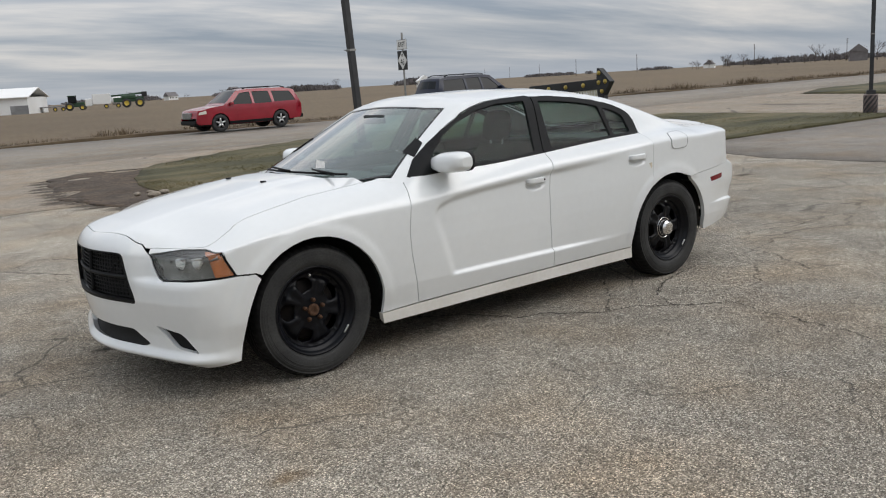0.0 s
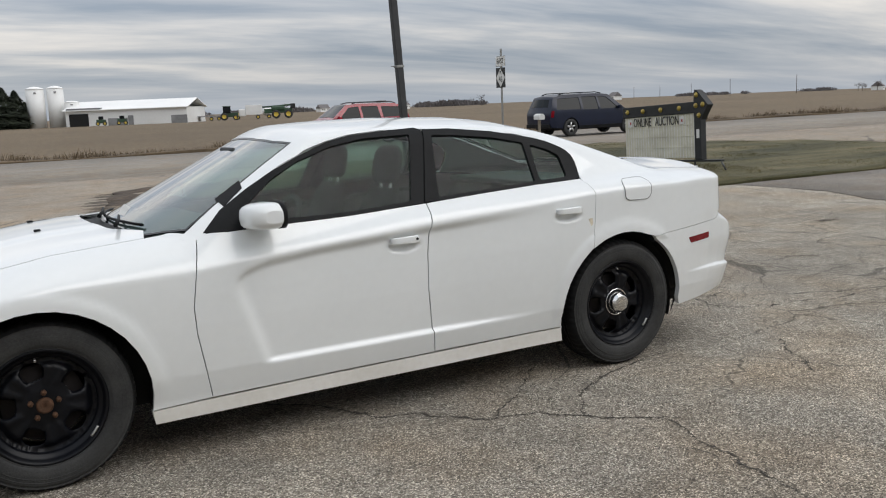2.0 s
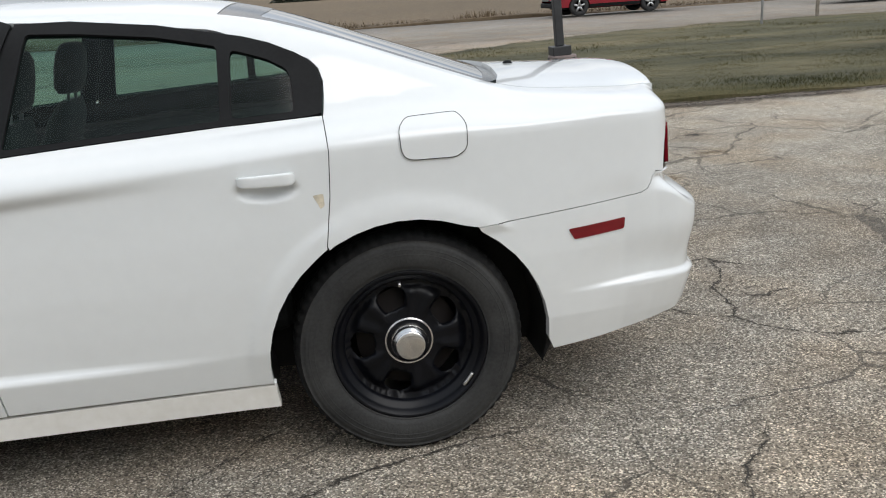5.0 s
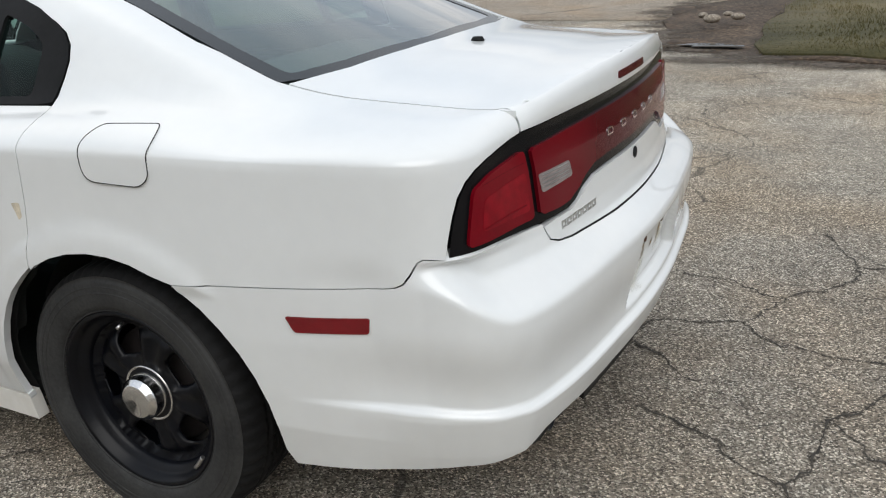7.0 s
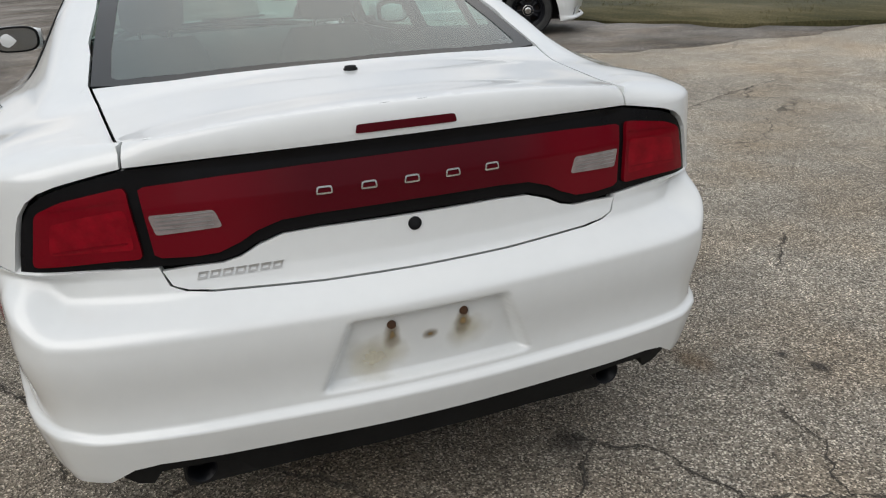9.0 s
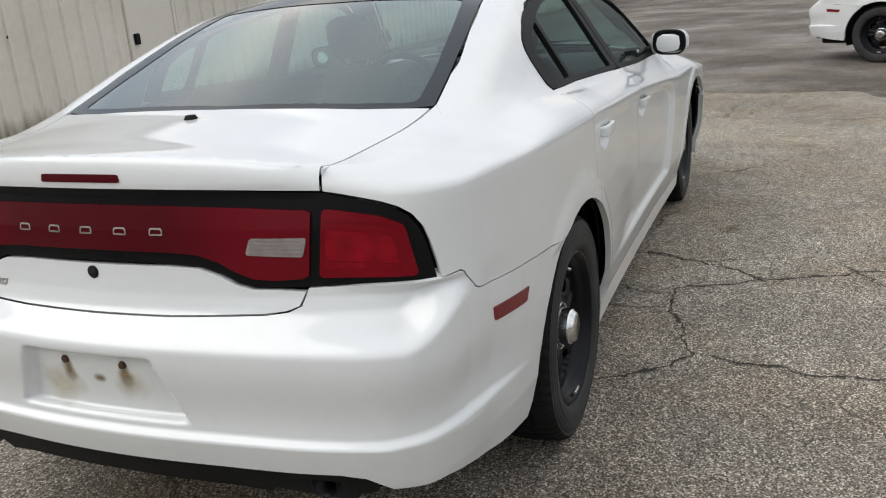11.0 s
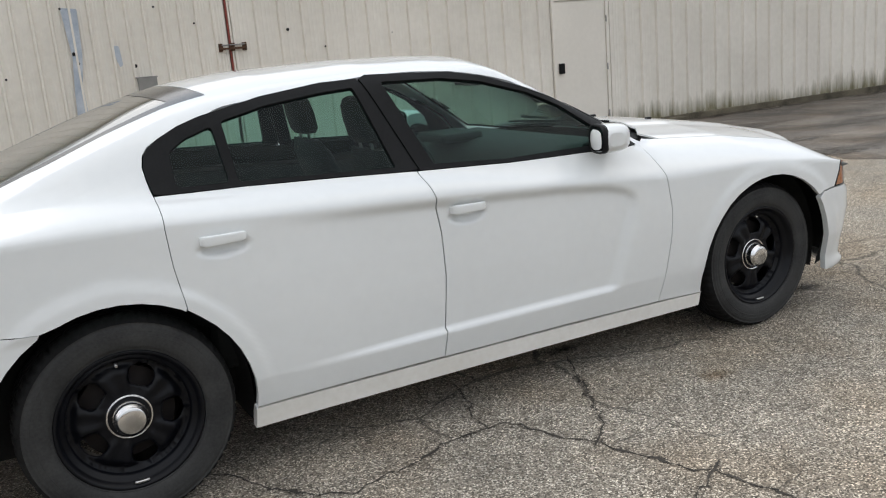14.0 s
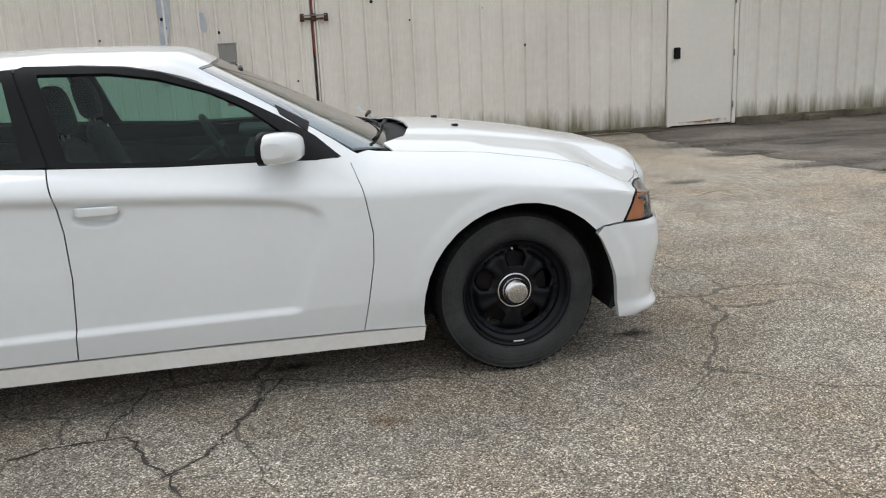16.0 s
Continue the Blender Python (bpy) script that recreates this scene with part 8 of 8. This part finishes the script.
def conifer(p, h, r, seed):
    rr_ = random.Random(seed)
    t_ = tagged(new("conifer"), "dark full evergreen tree beside the farm", "tree", "farm evergreens")
    put("trunk", tube([(0, 0, -0.3), (0, 0, h * 0.9)], [0.22, 0.04], 8), BARK, t_)
    verts, faces = [], []
    for k in range(4200):
        f = rr_.random() ** 0.8
        z = 0.05 * h + f * h * 0.95
        rad = r * (1 - f) ** 0.8 * (0.55 + 0.45 * rr_.random()) * (1 + 0.15 * math.sin(f * 30 + seed))
        a = rr_.uniform(0, 6.283)
        c = Vector((rad * math.cos(a), rad * math.sin(a), z - 0.15 * rad))
        s_ = rr_.uniform(0.4, 0.85) * (1 - 0.5 * f)
        i = len(verts)
        d = Vector((math.cos(a), math.sin(a), -0.35)) * s_
        sd = Vector((-math.sin(a), math.cos(a), rr_.uniform(-0.4, 0.4))) * s_ * 0.5
        verts += [c - d * 0.4 - sd, c - d * 0.4 + sd, c + d]
        faces.append((i, i + 1, i + 2))
    me = bpy.data.meshes.new("crown")
    me.from_pydata(verts, [], faces)
    me.materials.append(CONIFER)
    c_ = new("crown", me)
    c_.parent = t_
    t_.matrix_basis = Matrix.Translation(p)
    return t_


for az, d, h, r, s_ in ((-91.6, 215, 8.2, 2.4, 1), (-92.3, 218, 8.4, 2.6, 2), (-93.05, 220, 9.2, 2.8, 3), (-93.7, 222, 8.6, 2.5, 4), (-94.2, 226, 6.0, 2.2, 5), (-90.8, 220, 6.5, 2.4, 6)):
    conifer(at(az, d), h, r * 1.7, s_)


def bare_tree(p, h, seed):
    rr_ = random.Random(seed)
    t_ = tagged(new("bare_tree"), "leafless roadside tree with fine twigs", "tree", "leafless trees")
    put("trunk", tube([(0, 0, -0.5), (0.02 * h, 0, h * 0.25), (0.0, 0.03 * h, h * 0.55)], [h * 0.028, h * 0.022, h * 0.012], 6), BARK, t_)
    bm = bmesh.new()

    def limb(a, d, l, w, depth):
        b = a + d * l
        tube([a, (a + b) / 2 + Vector((rr_.gauss(0, 0.05), rr_.gauss(0, 0.05), 0.03)) * l, b], [w, w * 0.75, w * 0.5], 3, bm)
        if depth:
            for _ in range(3):
                e = (d + Vector((rr_.gauss(0, 0.55), rr_.gauss(0, 0.55), rr_.gauss(0.1, 0.3)))).normalized()
                limb(a + (b - a) * rr_.uniform(0.45, 1.0), e, l * rr_.uniform(0.5, 0.75), w * 0.55, depth - 1)

    for k in range(7):
        a = rr_.uniform(0, 6.283)
        limb(Vector((0, 0.015 * h, h * rr_.uniform(0.2, 0.5))), Vector((math.cos(a) * 0.7, math.sin(a) * 0.7, rr_.uniform(0.5, 1.2))).normalized(), h * rr_.uniform(0.25, 0.38), h * 0.012, 3)
    put("crown", bm, BARK, t_, "fine bare branches")
    t_.matrix_basis = Matrix.Translation(p)
    return t_


proto = [bare_tree(at(-150.9, 560, 3.9, 5.1), 11.5, 3), bare_tree(at(-154.2, 420, 3.9, 5.1), 8.5, 8), bare_tree(at(-147.9, 560, 3.9, 5.1), 7, 12)]
for k in range(34):
    az = rnd.uniform(-155, -143.4)
    d = rnd.uniform(480, 640)
    p = at(az, d, 3.9, 5.1)
    copy_thing(proto[k % 3], Matrix.Translation(p) @ Matrix.Rotation(rnd.uniform(0, 6.28), 4, "Z") @ Matrix.Scale(rnd.uniform(0.45, 0.85), 4))
for k in range(16):
    az = rnd.uniform(-123, -108)
    p = at(az, rnd.uniform(560, 760))
    copy_thing(proto[k % 3], Matrix.Translation(p) @ Matrix.Rotation(rnd.uniform(0, 6.28), 4, "Z") @ Matrix.Scale(rnd.uniform(0.45, 0.8), 4))

# far woods: many ragged clumps in broken rows
verts, faces = [], []
for az0, az1, dist, h0, h1, dens in ((-119, -106, 900, 3, 6, 500), (-128, -118, 950, 4, 7, 800), (-148, -126, 1300, 3, 6, 1100), (-106, -80, 1100, 3, 6, 500), (-160, -148, 900, 3, 6, 500), (-184, -160, 700, 4, 8, 500), (-80, 30, 900, 3, 9, 700), (30, 100, 800, 4, 9, 200)):
    for k in range(dens):
        az = rnd.uniform(az0, az1)
        gate = noise.noise(Vector((az * 0.55, 0.3, 0)))
        if gate < -0.12:
            continue
        p = at(az, dist * rnd.uniform(0.94, 1.08))
        h = rnd.uniform(h0, h1) * (0.8 + 0.7 * max(0, gate))
        for _ in range(9):
            c = p + Vector((rnd.gauss(0, 2.2), rnd.gauss(0, 2.2), h * rnd.uniform(0.1, 0.85)))
            s_ = h * rnd.uniform(0.12, 0.3)
            i = len(verts)
            a = rnd.uniform(0, 6.283)
            verts += [c + Vector((math.cos(a) * s_, math.sin(a) * s_, -s_)), c + Vector((-math.cos(a) * s_, -math.sin(a) * s_, -s_ * 0.8)), c + Vector((rnd.gauss(0, s_ * 0.4), rnd.gauss(0, s_ * 0.4), s_))]
            faces.append((i, i + 1, i + 2))
me = bpy.data.meshes.new("far_woods")
me.from_pydata([tuple(v) for v in verts], [], faces)
me.materials.append(WOODS)
tagged(new("far_woods", me), "low line of bare woods along the horizon", "woods", kind="stuff")


def utility_pole(p, h, turn):
    u = tagged(new("utility_pole"), "thin wooden utility pole with crossarms", "utility pole", "utility poles")
    put("shaft", tube([(0, 0, -0.5), (0, 0, h)], [0.2, 0.14], 6), BARK, u)
    for z, w in ((h - 0.4, 1.5), (h - 1.5, 1.2), (h - 2.5, 1.2)):
        put("crossarm", block(-w, w, -0.08, 0.08, z - 0.08, z + 0.08), BARK, u)
    u.matrix_basis = Matrix.Translation(p) @ Matrix.Rotation(turn, 4, "Z")
    return u


for az, d in ((-132.1, 900), (-133.7, 900), (-135.6, 830), (-137.9, 640), (-141.7, 590)):
    utility_pole(at(az, d, 0.8, 4.3), 11.5, 0.9)
for az in (-147.5, -152.6):
    utility_pole(at(az, 540, 3.9, 5.1), 12, 0.9)


def house(p, turn, w, d, h, wall_m, roof_m, label):
    r_ = tagged(new("farmhouse"), label, "house", "far farmhouses")
    put("wall", block(-w / 2, w / 2, -d / 2, d / 2, -0.3, h), wall_m, r_)
    bm = bmesh.new()
    loft([[(x, y, z) for y, z in ((-d / 2 - 0.3, h - 0.1), (0, h + d * 0.42), (d / 2 + 0.3, h - 0.1))] for x in (-w / 2 - 0.3, w / 2 + 0.3)], bm=bm, smooth_faces=False)
    bmesh.ops.recalc_face_normals(bm, faces=bm.faces)
    put("roof", bm, roof_m, r_)
    for x in (-w * 0.28, w * 0.05, w * 0.3):
        for sy in (-1, 1):
            put("window", block(x - 0.4, x + 0.4, sy * d / 2 - 0.04, sy * d / 2 + 0.04, h * 0.4, h * 0.75), DARK_GLASS, r_)
    r_.matrix_basis = Matrix.Translation(p) @ Matrix.Rotation(turn, 4, "Z")
    return r_


house(at(-127.9, 330, 0.8, 4.3), radians(60), 6.5, 5, 2.2, BARN_WHITE, BARN_ROOF, "small white farm building with a pale roof, far across the field")
house(at(-115.6, 520), radians(20), 6, 6, 3, BARN_RED, SHINGLE, "small red barn, far across the field")
house(at(-117.0, 560), radians(40), 7, 6, 2.5, BARN_WHITE, SHINGLE, "white farmhouse, far across the field")
house(at(-111.8, 600), radians(10), 7, 6, 2.5, BARN_WHITE, SHINGLE, "white farmhouse, far across the field")
house(at(-153.2, 420, 3.9, 5.1), radians(30), 7, 7, 4, SHINGLE, SHINGLE, "grey house among bare trees, far along the road")
house(at(-144.9, 640, 3.9, 5.1), radians(30), 14, 7, 2.5, BARN_WHITE, SHINGLE, "white farm building beside the trees, far along the road")
house(at(-130.9, 700, 0.8, 4.3), radians(80), 9, 7, 3, BARN_WHITE, SHINGLE, "white farmhouse, far across the field")


# farm machines in the yard
def big_wheel(parent, x, y, r, w):
    wl_ = new("wheel")
    wl_.parent = parent
    wl_.matrix_local = Matrix.Translation((x, y, r))
    put("tyre", lathe([(r * 0.55, w / 2), (r * 0.9, w / 2), (r, w * 0.35), (r, -w * 0.35), (r * 0.9, -w / 2), (r * 0.55, -w / 2)], 24, closed=True), RUBBER, wl_)
    put("hub", lathe([(r * 0.56, w * 0.4), (r * 0.3, w * 0.2), (0, w * 0.25)], 20, closed=True), FARM_YELLOW, wl_)
    put("hub", lathe([(r * 0.56, -w * 0.4), (r * 0.3, -w * 0.2), (0, -w * 0.25)], 20, closed=True), FARM_YELLOW, wl_)


def face_cam(az, dist):
    p = at(az, dist)
    return Matrix.Translation((p.x, p.y, 0)) @ Matrix.Rotation(radians(az + 90 + 180), 4, "Z")


tr = tagged(new("tractor"), "green tractor with a dark cab in the field yard", "tractor")
put("chassis", block(-1.6, 2.0, -0.5, 0.5, 0.7, 1.7, 0.1), FARM_GREEN, tr)
put("cab", block(-1.3, 0.4, -0.8, 0.8, 1.6, 3.0, 0.12), DARK_GLASS, tr)
put("cab_roof", block(-1.4, 0.5, -0.9, 0.9, 3.0, 3.18, 0.06), FARM_GREEN, tr)
for y in (-0.9, 0.9):
    big_wheel(tr, -1.1, y, 0.85, 0.5)
    big_wheel(tr, 1.4, y, 0.6, 0.4)
tr.matrix_basis = face_cam(-105.9, 205)
cart = tagged(new("sprayer"), "green field sprayer with yellow wheels and a folded boom", "farm machine")
put("chassis", block(-3.2, 3.0, -0.6, 0.6, 1.2, 2.2, 0.1), FARM_GREEN, cart)
put("tank", block(-1.6, 1.4, -0.8, 0.8, 1.7, 2.7, 0.3), FARM_GREEN, cart)
put("boom", tube([(-3.6, 0.5, 2.6), (0, 0.9, 2.75), (3.6, 0.6, 3.0)], 0.22, 6), FARM_GREEN, cart)
put("boom_end", block(2.6, 3.7, -0.8, 0.8, 2.2, 3.2, 0.1), SIGN_BLACK, cart)
for y in (-0.9, 0.9):
    big_wheel(cart, -0.6, y, 0.95, 0.45)
    big_wheel(cart, 2.1, y, 0.95, 0.45)
cart.matrix_basis = face_cam(-109.0, 200)
truck = tagged(new("box_truck"), "white box truck with a yellow bonnet in the field yard", "truck")
put("cargo_box", block(-2.9, 1.0, -1.2, 1.2, 1.0, 3.3, 0.05), BARN_WHITE, truck)
put("cab", block(1.0, 2.6, -1.1, 1.1, 0.7, 2.4, 0.2), BARN_WHITE, truck)
put("bonnet", block(2.4, 3.8, -0.9, 0.9, 0.6, 1.5, 0.2), FARM_YELLOW, truck)
put("tank", lathe([(0.0, -5.4), (0.8, -5.2), (0.9, -4.6), (0.9, -3.6), (0.8, -3.1), (0.0, -3.0)], 20, axis="x", center=(0, 0, 1.6)), BARN_WHITE, truck)
for x in (2.9, -1.8, -4.4):
    for y in (-1.0, 1.0):
        big_wheel(truck, x, y, 0.5, 0.3)
truck.matrix_basis = face_cam(-107.2, 215) @ Matrix.Rotation(math.pi, 4, "Z")
flat = tagged(new("flatbed_truck"), "white truck cab with a long flatbed beside the shed", "truck")
put("cab", block(2.6, 4.4, -1.0, 1.0, 0.6, 2.2, 0.2), BARN_WHITE, flat)
put("bed", block(-4.5, 2.6, -1.1, 1.1, 0.9, 1.15, 0.03), DULL, flat)
for x in (3.4, -1.5, -3.2):
    for y in (-0.9, 0.9):
        big_wheel(flat, x, y, 0.45, 0.3)
flat.matrix_basis = face_cam(-104.4, 214) @ Matrix.Rotation(math.pi, 4, "Z")
for az, lab in ((-98.3, "small green skid loader in front of the shed"), (-99.5, "green baler in front of the shed")):
    t2 = tagged(new("farm_machine"), lab, "farm machine", "yard machines")
    put("body", block(-1.0, 1.0, -0.6, 0.6, 0.5, 1.3, 0.15), FARM_GREEN, t2)
    put("cab", block(-0.5, 0.5, -0.5, 0.5, 1.3, 2.0, 0.1), DARK_GLASS, t2)
    for x in (-0.7, 0.7):
        for y in (-0.7, 0.7):
            big_wheel(t2, x, y, 0.45, 0.3)
    t2.matrix_basis = face_cam(az, 205)
